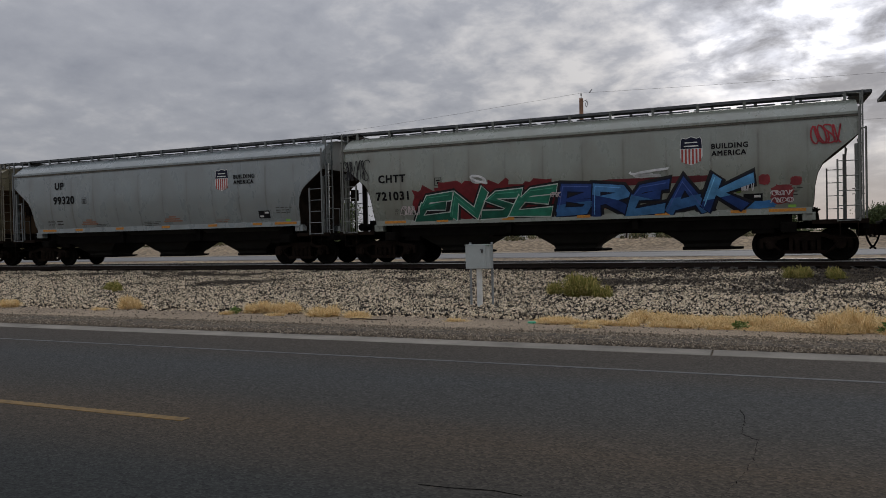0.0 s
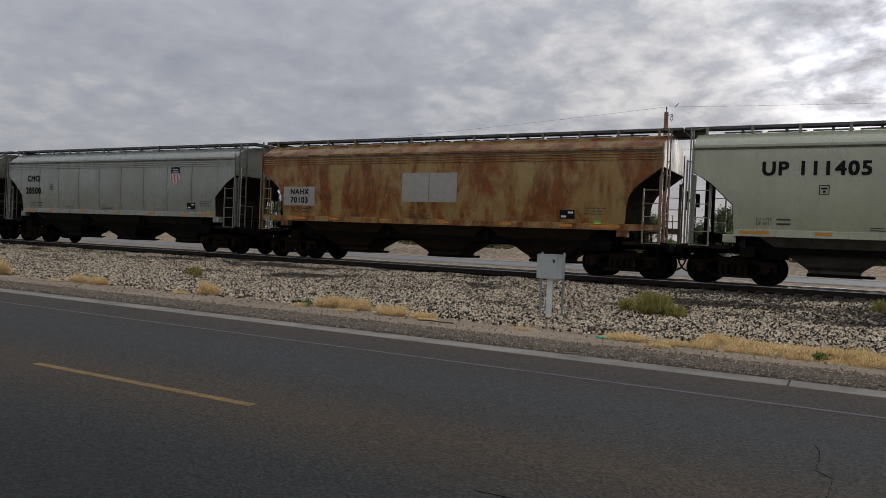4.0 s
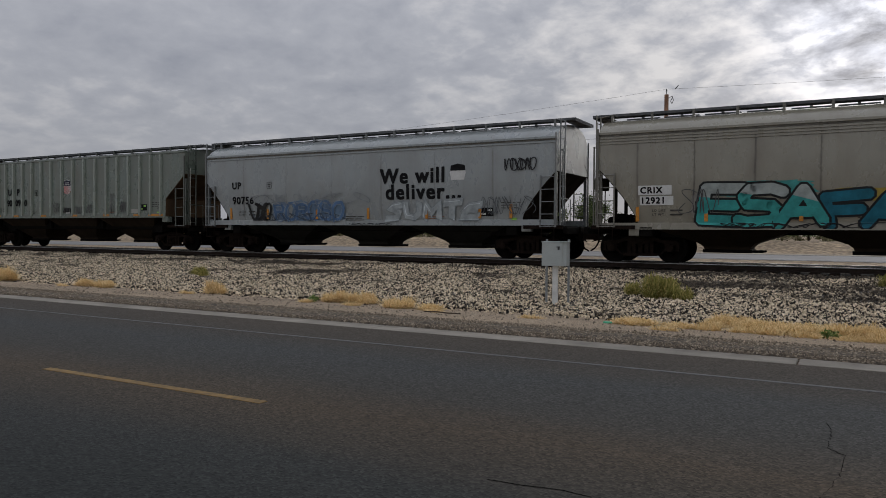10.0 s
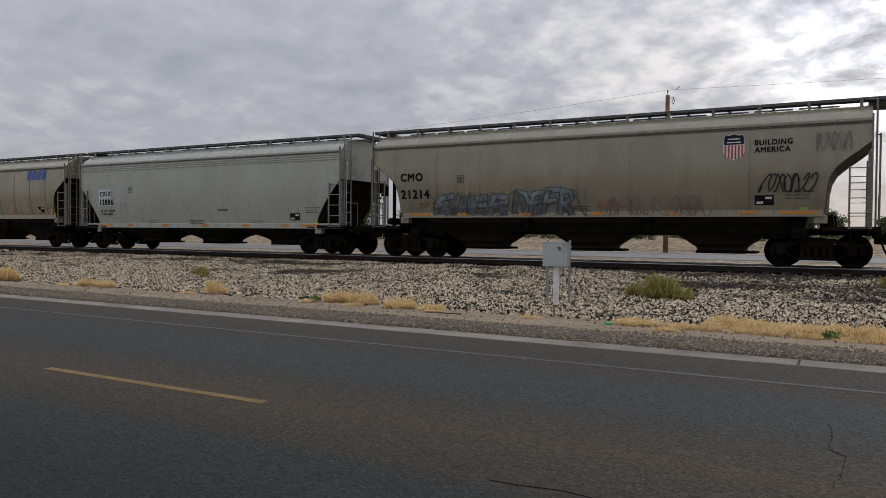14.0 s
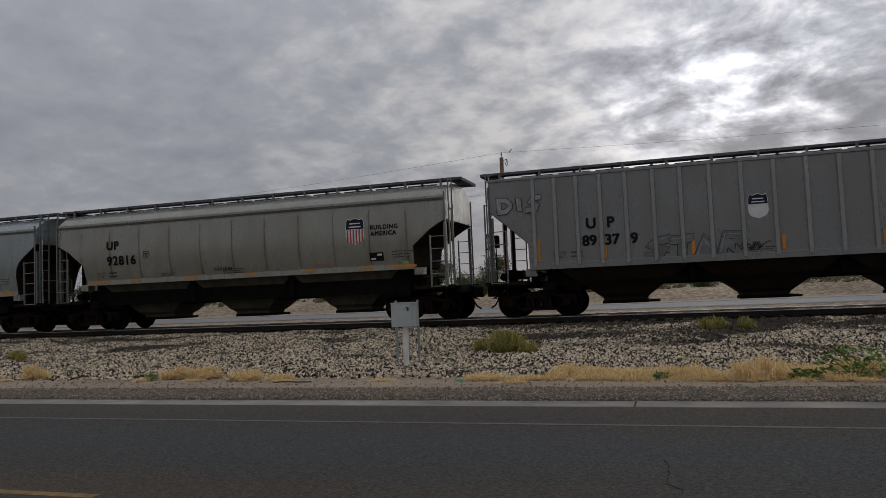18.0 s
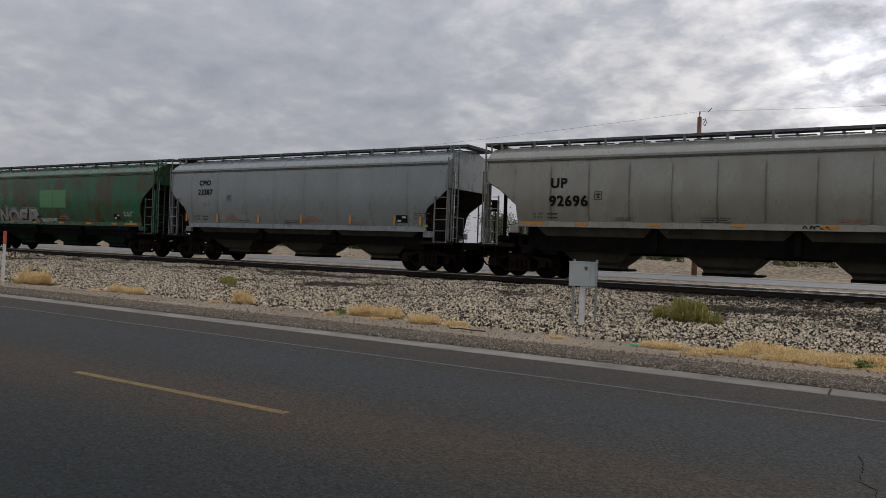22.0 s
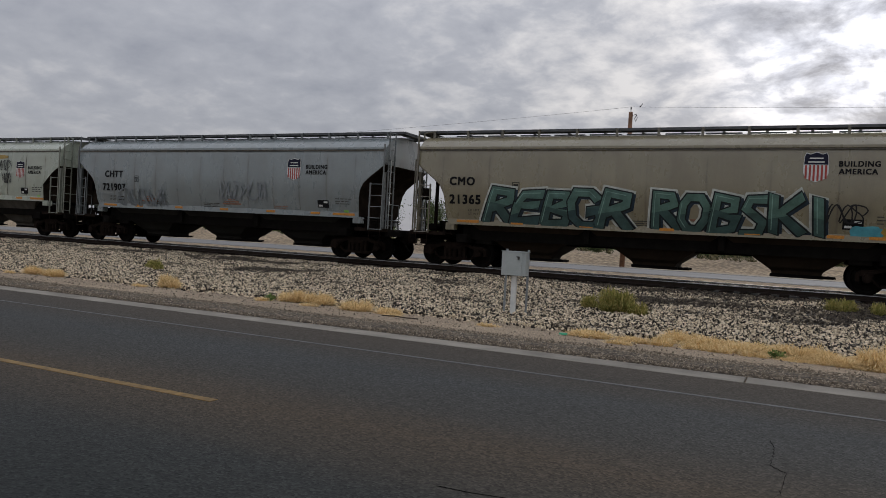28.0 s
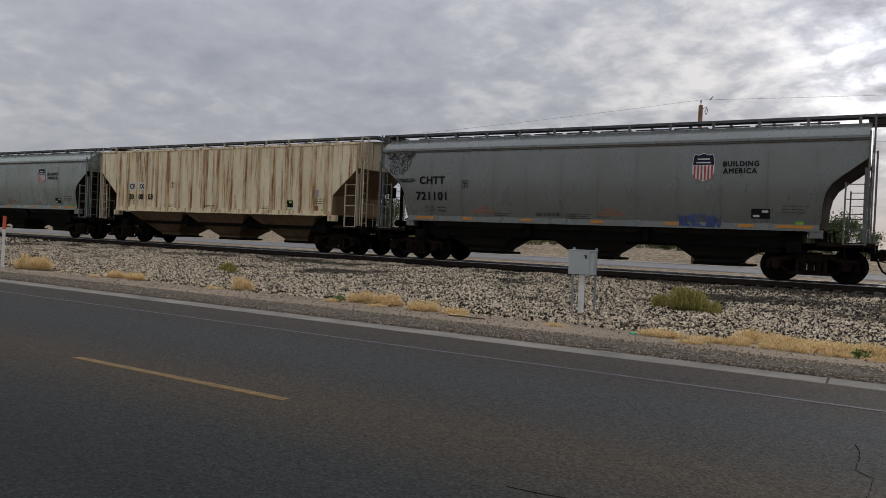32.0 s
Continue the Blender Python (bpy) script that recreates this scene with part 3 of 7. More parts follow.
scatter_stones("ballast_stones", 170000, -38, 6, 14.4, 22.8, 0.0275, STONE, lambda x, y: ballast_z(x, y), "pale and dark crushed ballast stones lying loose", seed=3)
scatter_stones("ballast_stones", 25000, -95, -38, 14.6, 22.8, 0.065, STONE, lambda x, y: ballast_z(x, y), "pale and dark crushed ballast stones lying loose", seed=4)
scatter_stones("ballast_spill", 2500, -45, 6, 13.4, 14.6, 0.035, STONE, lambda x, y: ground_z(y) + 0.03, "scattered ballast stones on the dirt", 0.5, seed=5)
scatter_stones("shoulder_gravel", 34000, -30, 5, 9.80, 11.10, 0.0115, stones("shoulder_gravel_chip", [(0, (0.13, 0.105, 0.078)), (0.7, (0.28, 0.228, 0.170)), (1, (0.50, 0.425, 0.325))]), lambda x, y: ground_z(y) + 0.065, "loose dark gravel chips on the road shoulder", seed=6)


scatter_stones("dirt_pebbles", 2200, -34, 5, 11.1, 14.2, 0.016, bpy.data.materials["shoulder_gravel_chip"], lambda x, y: ground_z(y) + 0.028, "small pebbles strewn over the dirt strip", seed=8)


def road_marks():
    line = tagged(new("edge_line"), "thin worn white edge line on the asphalt", kind="structure")
    bm = bmesh.new()
    add_box(bm, -300, 120, 8.13, 8.20, 0.0, 0.006)
    part("stripe", bm, WHITE_LINE, line)
    for i, x in enumerate((-41.0, -28.9, -17.7, -7.56, 4.6, 16.8)):
        bm = bmesh.new()
        w = 3.1
        add_box(bm, x, x + w, 4.78, 4.88, 0.002, 0.0085)
        d = part("centre_dash", bm, YELLOW_LINE)
        tagged(d, "faded yellow centre dash painted on the asphalt", kind="structure")
    kerb = tagged(new("kerb"), "pale concrete edge strip between asphalt and gravel", kind="structure")
    x = -96.52
    k = 0
    while x < 40:
        bm = bmesh.new()
        dz = 0.008 * noise.noise(Vector((x, 3, 1)))
        add_box(bm, x + 0.01, x + 5.99, 9.41, 9.87, -0.15, 0.004 + dz * 0.6, 0.01)
        part("kerb_slab", bm, CONCRETE, kerb)
        x += 6.0
        k += 1

    def crack(pts, w):
        bm = bmesh.new()
        rng = random.Random(len(pts))
        fine = []
        for (xa, ya), (xb, yb) in zip(pts, pts[1:]):
            for i in range(8):
                f = i / 8
                fine.append((xa + (xb - xa) * f + rng.uniform(-0.010, 0.010), ya + (yb - ya) * f))
        lo = [bm.verts.new((x - w * rng.uniform(0.3, 1.0), y, 0.0055)) for x, y in fine]
        hi = [bm.verts.new((x + w * rng.uniform(0.3, 1.0), y + 0.01, 0.0055)) for x, y in fine]
        for i in range(len(fine) - 1):
            bm.faces.new((lo[i], lo[i + 1], hi[i + 1], hi[i]))
        tagged(part("road_crack", bm, CRACK), "jagged dark crack in the asphalt", kind="structure")

    crack([(-0.3, 4.0), (-0.18, 4.45), (-0.1, 4.76), (-0.03, 5.2), (-0.01, 5.66), (-0.12, 5.8), (-0.10, 6.2), (-0.14, 6.64)], 0.0030)
    crack([(-1.9, 4.0), (-1.68, 4.01), (-1.45, 4.05), (-1.24, 4.02)], 0.0016)


road_marks()


def railway_track():
    track = tagged(new("railway_track"), "single track of worn shiny rails on dark timber ties", "railway track", kind="structure")
    prof = [(-0.07, 0.0), (0.07, 0.0), (0.07, 0.012), (0.012, 0.03), (0.010, 0.125), (0.036, 0.14), (0.036, 0.166), (-0.036, 0.166), (-0.036, 0.14), (-0.010, 0.125), (-0.012, 0.03), (-0.07, 0.012)]
    for side in (-1, 1):
        y = TRACK_Y + side * 0.755
        bm = bmesh.new()
        add_prism(bm, [(y + u, RAIL_Z - 0.172 + v) for u, v in prof], "x", -700, 700)
        rail = part("rail", bm, RAIL_SIDE, track)
        bm = bmesh.new()
        add_prism(bm, [(y - 0.039, RAIL_Z - 0.036), (y - 0.039, RAIL_Z - 0.026), (y - 0.034, RAIL_Z - 0.013), (y - 0.022, RAIL_Z - 0.003), (y, RAIL_Z), (y + 0.022, RAIL_Z - 0.003), (y + 0.034, RAIL_Z - 0.013), (y + 0.039, RAIL_Z - 0.026), (y + 0.039, RAIL_Z - 0.036)], "x", -700, 700)
        part("rail_head", bm, RAIL_TOP, rail, "polished running surface")

    def tie(bm):
        add_box(bm, -0.115, 0.115, -1.20, 1.20, -0.17, 0.0, 0.012)
    me = shared("tie", tie)
    rng = random.Random(4)
    for i in range(230):
        x = -100 + i * 0.53
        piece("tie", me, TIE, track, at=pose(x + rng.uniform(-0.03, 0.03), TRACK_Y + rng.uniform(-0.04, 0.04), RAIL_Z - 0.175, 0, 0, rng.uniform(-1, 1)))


railway_track()


def far_side():
    sheet("far_road", [-700, 0, 700], [42.5, 54.5], lambda x, y: 0.16, FAR_ROAD, "pale sun-bleached highway beyond the track")
    sheet("far_verge", [-700, 0, 700], [54.6, 57.0], lambda x, y: 0.17, FAR_VERGE, "pale gravel verge of the far highway")
    for y in (43.3, 53.7):
        bm = bmesh.new()
        add_box(bm, -700, 700, y - 0.07, y + 0.07, 0.155, 0.168)
        tagged(part("far_edge_line", bm, WHITE_LINE), "white edge line of the far highway", kind="structure")


far_side()


# ---- rail cars: shapes ----
SIDE_Y = 1.60
# how the end of the side sheet is cut away, from the sill to the end wall: (x, z), for a sill at the first z
CUTS = {
    "arc": [(6.62, 1.50), (6.80, 1.56), (6.84, 1.80), (6.86, 2.18), (6.92, 2.48), (7.06, 2.74), (7.30, 2.95), (7.60, 3.17), (7.92, 3.42)],
    "arc_low": [(6.22, 1.50), (6.38, 1.56), (6.40, 1.88), (6.42, 2.14), (6.52, 2.33), (6.72, 2.48), (7.02, 2.70), (7.40, 3.05)],
    "slant": [(6.46, 1.75), (6.56, 1.79), (6.58, 2.10), (6.60, 2.46), (6.90, 2.71), (7.20, 2.96), (7.46, 3.11), (7.74, 3.25)],
    "step": [(6.70, 1.50), (6.74, 1.55), (6.75, 1.95), (6.76, 2.30), (7.10, 2.60), (7.50, 2.95), (7.75, 3.17), (7.96, 3.36)],
    "low": [(6.55, 1.10), (6.64, 1.45), (6.78, 1.68), (6.97, 1.96), (7.20, 2.25), (7.45, 2.54), (7.64, 2.74), (7.80, 2.90)],
}


SIDE_STEPS = 8


def side_bulge(z, curve):
    """How far the side stands out at height z: curved sides draw in towards the sill."""
    f = (z - 2.9) / 1.7
    return SIDE_Y - curve * max(0.0, f * f if z < 2.9 else 0.25 * f * f)


def wrap(bm, curve, sill, at=0.0):
    """Lays marks drawn on the flat side plane onto a curved side; at is where their own z begins."""
    hs = [sill + (3.93 - sill) * k / SIDE_STEPS for k in range(SIDE_STEPS + 1)]
    zs = [v.co.z + at for v in bm.verts]
    lo, hi = min(zs), max(zs)
    for h in hs:
        if lo + 0.001 < h < hi - 0.001:
            bmesh.ops.bisect_plane(bm, geom=bm.verts[:] + bm.edges[:] + bm.faces[:], plane_co=(0, 0, h - at), plane_no=(0, 0, 1))
    ys = [SIDE_Y - side_bulge(h, curve) for h in hs]
    for v in bm.verts:
        v.co.y += float(np.interp(v.co.z + at, hs, ys))


def wrap_marks(car, old, curve, sill, over_sill):
    """Lays the marks on the side; paint that runs below the sheet is carried over the proud side sill, or ends there."""
    for ob in list(car.children_recursive):
        if ob in old or ob.type != "MESH":
            continue
        if not ob.data.vertices:
            bpy.data.objects.remove(ob)
            continue
        bm = bmesh.new()
        bm.from_mesh(ob.data)
        bm.transform(ob.matrix_basis)
        for h in ((sill + 0.165, sill - 0.035) if over_sill else (sill - 0.035,)):
            heights = [v.co.z for v in bm.verts]
            if heights and min(heights) < h < max(heights):
                bmesh.ops.bisect_plane(bm, geom=bm.verts[:] + bm.edges[:] + bm.faces[:], plane_co=(0, 0, h), plane_no=(0, 0, 1), clear_inner=h < sill)
        if over_sill:
            for v in bm.verts:
                if v.co.z < sill + 0.164:
                    v.co.y -= 0.045
        wrap(bm, curve, sill)
        mat = ob.material_slots[0].material
        ob.data = to_mesh(ob.name.split(".")[0], bm, keep=True)
        ob.data.materials.append(None)
        ob.material_slots[0].link = "OBJECT"
        ob.material_slots[0].material = mat
        ob.matrix_basis = Matrix.Identity(4)


def cut_line(cut, sill, half):
    """The cut of a car's side whose sheet ends at the given sill, on a body of the given half length."""
    pts = CUTS[cut]
    base, top, d = pts[0][1], pts[-1][1], half - pts[-1][0]
    return [(x + d, sill + (z - base) * (top - sill) / (top - base)) for x, z in pts]


def body_shell(bm, cut, curve, sill, half_length, seams=(), top=3.93):
    """The closed hull of a car, its side sheets drawn in a little at the welded seams."""
    line = cut_line(cut, sill, half_length)
    mids = [(-3.3, sill, 0.0), (0.0, sill, 0.0), (3.3, sill, 0.0)]
    if seams:
        mids = [(x + d, sill, 0.013 if d == 0 else 0.0) for x in seams if abs(x) < line[0][0] - 0.2 for d in (-0.13, 0.0, 0.13)]
    stations = [(-x, z, 0.0) for x, z in line[::-1]] + mids + [(x, z, 0.0) for x, z in line]
    rings = []
    for x, zb, dip in stations:
        hs = [zb + (top - zb) * k / SIDE_STEPS for k in range(SIDE_STEPS + 1)]
        roof = [(1.53, 4.04), (1.36, 4.20), (1.02, 4.40), (0.55, 4.50), (0.0, 4.53)] if top < 4 else [(1.57, 4.33), (1.40, 4.38), (1.02, 4.44), (0.55, 4.50), (0.0, 4.53)]
        half = [(side_bulge(z, curve) - dip, z) for z in hs] + roof
        ring = [(x, -y, z) for y, z in half] + [(x, y, z) for y, z in half[::-1][1:]]
        rings.append(ring)
    add_loft(bm, rings)


def end_slope(bm, cut, sill, half, curve):
    """The sloping sheet under the end of the body."""
    line = [(x, z - 0.006) for x, z in cut_line(cut, sill, half)]
    rings = []
    for x, z in line:
        w = side_bulge(z, curve) - 0.004
        rings.append([(x, -w, z), (x, w, z), (x + 0.012, w, z - 0.016), (x + 0.012, -w, z - 0.016)])
    add_loft(bm, rings)


def eave_rail(bm, half):
    add_box(bm, -half, half, -0.035, 0.035, 3.93, 4.02, 0.012)


def eave_seam(bm, half):
    """Thin dark strip along the joint under the eave, drawn as its shadow."""
    add_box(bm, -half + 0.02, half - 0.02, -0.012, 0.012, 3.885, 3.93)


def side_bead(bm, half):
    add_box(bm, -half + 0.05, half - 0.05, -0.02, 0.02, 0.0, 0.04, 0.008)


def hatch_cover(bm):
    add_box(bm, -0.52, 0.52, -0.37, 0.37, 4.52, 4.575, 0.012)
    add_box(bm, -0.04, 0.04, -0.41, 0.41, 4.575, 4.60)


def board_plank(bm, half):
    add_prism(bm, [(-0.215, 4.575), (-0.195, 4.575), (-0.195, 4.615), (0.195, 4.615), (0.195, 4.575), (0.215, 4.575), (0.215, 4.655), (0.195, 4.655), (0.195, 4.65), (-0.195, 4.65), (-0.195, 4.655), (-0.215, 4.655)], "x", -half - 0.36, half + 0.36)


def board_end(bm):
    add_box(bm, 7.62, 8.12, -0.95, 0.95, 4.598, 4.612)
    add_box(bm, 8.08, 8.12, -0.95, 0.95, 4.56, 4.66)


def board_bracket(bm):
    add_box(bm, -0.04, 0.04, -0.03, 0.02, 0.0, 0.37)
    add_box(bm, -0.04, 0.04, -0.05, 0.42, 0.335, 0.365)


def side_sill(bm, half):
    add_box(bm, -half, half, -0.035, 0.035, 0.0, 0.20, 0.012)
    add_box(bm, -half, half, -0.09, 0.03, 0.0, 0.025)


def side_seam(bm):
    add_box(bm, -0.011, 0.011, -0.010, 0.01, 0.0, 2.30, 0.003)


def side_post(bm, x):
    add_prism(bm, [(x - 0.075, 0.0), (x - 0.05, -0.085), (x + 0.05, -0.085), (x + 0.075, 0.0)], "z", 1.56, 4.25)


def hopper_chute(bm, sill, reach):
    rings = []
    for hx, hy, z in ((1.97, reach, sill + 0.12), (1.93, reach - 0.02, sill - 0.04), (0.80, 0.74, 0.62), (0.68, 0.58, 0.52), (0.64, 0.54, 0.42)):
        rings.append([(-hx, -hy, z), (hx, -hy, z), (hx, hy, z), (-hx, hy, z)])
    add_loft(bm, rings)


def outlet_gate(bm):
    add_box(bm, -0.70, 0.70, -0.56, 0.56, 0.33, 0.43, 0.015)
    add_box(bm, 0.70, 0.98, -0.4, 0.4, 0.34, 0.40)
    for y in (-0.55, 0.55):
        add_tube(bm, (0.6, y * 0.6, 0.38), (1.02, y * 0.6, 0.38), 0.03)
    add_tube(bm, (0.85, -0.62, 0.39), (0.85, 0.62, 0.39), 0.03)


def centre_sill(bm):
    add_box(bm, -8.2, 8.2, -0.33, 0.33, 0.90, 1.10, 0.02)
    for s in (-1, 1):
        x0, x1 = sorted((s * 8.0, s * 8.15))
        add_box(bm, x0, x1, -1.5, 1.5, 0.86, 1.08, 0.015)
        x0, x1 = sorted((s * 6.0, s * 6.4))
        add_box(bm, x0, x1, -1.5, 1.5, 0.80, 1.10, 0.02)


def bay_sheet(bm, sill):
    """A dark block filling the bay between the chutes, in place of shade."""
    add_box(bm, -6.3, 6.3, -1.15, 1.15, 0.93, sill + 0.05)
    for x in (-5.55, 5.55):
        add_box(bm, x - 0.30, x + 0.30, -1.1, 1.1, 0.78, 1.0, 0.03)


def cross_bearer(bm, sill):
    add_box(bm, -0.09, 0.09, -1.3, 1.3, 0.98, sill - 0.02, 0.01)


def brake_pipe(bm):
    add_tube(bm, (-5.4, 0, 0.90), (5.4, 0, 0.91), 0.03, 6)


def jacking_pad(bm):
    add_box(bm, -0.17, 0.17, -0.03, 0.25, -0.24, 0.0, 0.02)
    add_tube(bm, (0, -0.05, -0.13), (0, 0.0, -0.13), 0.05, 8)


def bolster_web(bm):
    """Cross plate under the slope sheet, with pipe runs in front of it."""
    add_box(bm, 6.72, 6.76, -1.30, 1.30, 1.06, 1.42)
    for x, y in ((6.95, -1.05), (7.05, -0.35), (7.0, 0.45), (7.1, 1.1)):
        add_tube(bm, (x, y, 1.06), (x - 0.06, y, 1.5), 0.03, 6)
    add_tube(bm, (7.0, -1.3, 1.42), (7.0, 1.3, 1.45), 0.028, 6)
    add_box(bm, 6.76, 7.0, -0.9, -0.45, 1.12, 1.46, 0.015)


def end_platform(bm):
    add_box(bm, 6.8, 8.16, -1.52, 1.52, 1.085, 1.115)
    add_box(bm, 6.8, 8.16, -1.58, -1.52, 1.02, 1.14)
    add_box(bm, 6.8, 8.16, 1.52, 1.58, 1.02, 1.14)


def end_post(bm):
    add_box(bm, -0.045, 0.045, -0.055, 0.055, 1.1, 3.15)


def side_ladder(bm):
    for x in (7.42, 7.94):
        add_box(bm, x - 0.022, x + 0.022, -1.675, -1.63, 1.08, 2.75 if x < 7.5 else 4.12)
    for k in range(5):
        z = 1.10 + k * 0.40
        add_tube(bm, (7.42, -1.652, z), (7.94, -1.652, z), 0.014, 5)
    add_tube(bm, (7.94, -1.652, 3.0), (7.94, -1.25, 3.3), 0.014, 5)


def stirrup_step(bm):
    """The bent bar that hangs below a side ladder as its lowest step."""
    add_pipe(bm, [(7.46, -1.652, 1.08), (7.47, -1.652, 0.64), (7.89, -1.652, 0.64), (7.90, -1.652, 1.08)], 0.013, 5)


def end_ladder(bm):
    for y in (-1.50, -1.08):
        add_box(bm, 8.02, 8.06, y - 0.02, y + 0.02, 1.1, 4.58)
    for k in range(9):
        z = 1.25 + k * 0.385
        add_tube(bm, (8.04, -1.5, z), (8.04, -1.08, z), 0.014, 5)
    add_tube(bm, (8.04, -1.08, 4.56), (7.7, -1.0, 4.62), 0.016, 5)


def hand_rail(bm):
    add_tube(bm, (8.12, -1.48, 1.1), (8.12, -1.48, 3.6), 0.026, 6)
    add_tube(bm, (8.12, -1.48, 3.57), (8.0, -1.40, 3.57), 0.016, 5)
    add_pipe(bm, [(8.12, -1.48, 2.0), (8.12, -0.75, 2.0), (8.12, -0.75, 1.1)], 0.016, 5)


def coupler(bm):
    add_box(bm, 8.3, 8.52, -0.09, 0.09, 0.74, 0.94, 0.02)
    add_prism(bm, [(8.46, -0.16), (8.60, -0.20), (8.74, -0.12), (8.72, 0.02), (8.64, 0.04), (8.68, 0.15), (8.58, 0.2), (8.46, 0.14)], "z", 0.68, 1.0)
    add_box(bm, 8.25, 8.42, -0.30, 0.30, 0.66, 1.04, 0.02)


def air_hose(bm):
    pts = [(8.35, -0.38, 0.82), (8.42, -0.38, 0.70), (8.48, -0.34, 0.52), (8.56, -0.28, 0.38), (8.68, -0.22, 0.30)]
    add_pipe(bm, pts, 0.028, 6)
    add_pipe(bm, [(8.2, -0.5, 0.86), (8.4, -0.55, 0.70), (8.68, -0.4, 0.62)], 0.018, 5)


def brake_wheel(bm):
    n = 16
    pts = [(8.36, 0.85 + 0.27 * math.cos(6.2832 * i / n), 2.45 + 0.27 * math.sin(6.2832 * i / n)) for i in range(n + 1)]
    add_pipe(bm, pts, 0.02, 5)
    for i in range(0, n, 4):
        add_tube(bm, (8.36, 0.85, 2.45), pts[i], 0.015, 5)
    add_tube(bm, (8.0, 0.85, 2.45), (8.38, 0.85, 2.45), 0.04, 8)
    add_box(bm, 8.0, 8.2, 0.72, 0.98, 2.25, 2.65, 0.02)
    add_tube(bm, (8.1, 0.85, 2.3), (8.1, 0.85, 1.1), 0.02, 5)


def brake_tank(bm):
    add_tube(bm, (7.35, -0.9, 1.36), (7.35, 0.2, 1.36), 0.15, 12)
    add_tube(bm, (7.75, 0.2, 1.3), (7.75, 0.75, 1.3), 0.13, 10)
    add_box(bm, 7.5, 7.85, -0.35, -0.05, 1.12, 1.55, 0.02)


def truck_frame(bm):
    """Cast side frame of a freight truck: arched top, open windows either side of the spring nest, bearing ends."""
    add_prism(bm, [(-1.16, 0.61), (-1.02, 0.68), (-0.66, 0.70), (-0.42, 0.80), (0.42, 0.80), (0.66, 0.70), (1.02, 0.68), (1.16, 0.61), (1.12, 0.54), (0.70, 0.58), (0.42, 0.67), (-0.42, 0.67), (-0.70, 0.58), (-1.12, 0.54)], "y", -0.08, 0.07)
    add_prism(bm, [(-0.52, 0.20), (0.52, 0.20), (0.56, 0.29), (-0.56, 0.29)], "y", -0.10, 0.09)
    for s in (-1, 1):
        add_prism(bm, [(s * 0.52, 0.20), (s * 0.60, 0.24), (s * 1.02, 0.55), (s * 0.88, 0.58)], "y", -0.06, 0.06)
        add_prism(bm, [(s * 0.30, 0.28), (s * 0.40, 0.28), (s * 0.40, 0.68), (s * 0.30, 0.68)], "y", -0.07, 0.07)
        x = s * 0.89
        add_tube(bm, (x, -0.20, 0.457), (x, 0.06, 0.457), 0.125, 10)
        add_tube(bm, (x, -0.225, 0.457), (x, -0.20, 0.457), 0.075, 8)
        add_box(bm, x - 0.17, x + 0.17, -0.09, 0.07, 0.50, 0.64, 0.02)
        add_box(bm, s * 1.12 - 0.05, s * 1.12 + 0.05, -0.07, 0.07, 0.36, 0.58)
    for x in (-0.2, 0.0, 0.2):
        add_tube(bm, (x, -0.04, 0.28), (x, -0.04, 0.60), 0.07, 8)
        for z in (0.33, 0.39, 0.45, 0.51):
            add_tube(bm, (x, -0.04, z), (x, -0.04, z + 0.035), 0.085, 8)
    add_box(bm, -0.30, 0.30, -0.11, -0.05, 0.56, 0.67, 0.02)


def truck_bolster(bm):
    add_box(bm, -0.22, 0.22, -1.05, 1.05, 0.50, 0.74, 0.03)
    add_tube(bm, (0, 0, 0.70), (0, 0, 0.84), 0.2, 12)
    for s in (-1, 1):
        add_box(bm, s * 0.42 - 0.04, s * 0.42 + 0.04, -0.85, 0.85, 0.34, 0.46)
        for y in (-0.755, 0.755):
            add_box(bm, s * 0.40 - 0.03, s * 0.40 + 0.05, y - 0.06, y + 0.06, 0.30, 0.60)


def wheel_set(bm):
    add_tube(bm, (0, -0.98, 0), (0, 0.98, 0), 0.08, 10)
    n = 26
    for s in (-1, 1):
        prof = [(0.10, 0.845), (0.17, 0.845), (0.20, 0.80), (0.36, 0.79), (0.385, 0.835), (0.445, 0.835), (0.457, 0.82), (0.462, 0.73), (0.486, 0.715), (0.478, 0.69), (0.39, 0.69), (0.35, 0.73), (0.20, 0.735), (0.10, 0.70)]
        rings = [[(r * math.cos(6.2832 * i / n), s * y, r * math.sin(6.2832 * i / n)) for r, y in prof] for i in range(n)]
        vs = [[bm.verts.new(p) for p in ring] for ring in rings]
        for i in range(n):
            a, b = vs[i], vs[(i + 1) % n]
            for j in range(len(prof)):
                bm.faces.new((a[j], a[(j + 1) % len(prof)], b[(j + 1) % len(prof)], b[j]))
        for k in range(4):
            t = 6.2832 * k / 4
            add_tube(bm, (0.13 * math.cos(t), s * 0.78, 0.13 * math.sin(t)), (0.13 * math.cos(t), s * 0.86, 0.13 * math.sin(t)), 0.02, 5)


# ---- lettering and painted marks ----
FACE = -SIDE_Y - 0.010


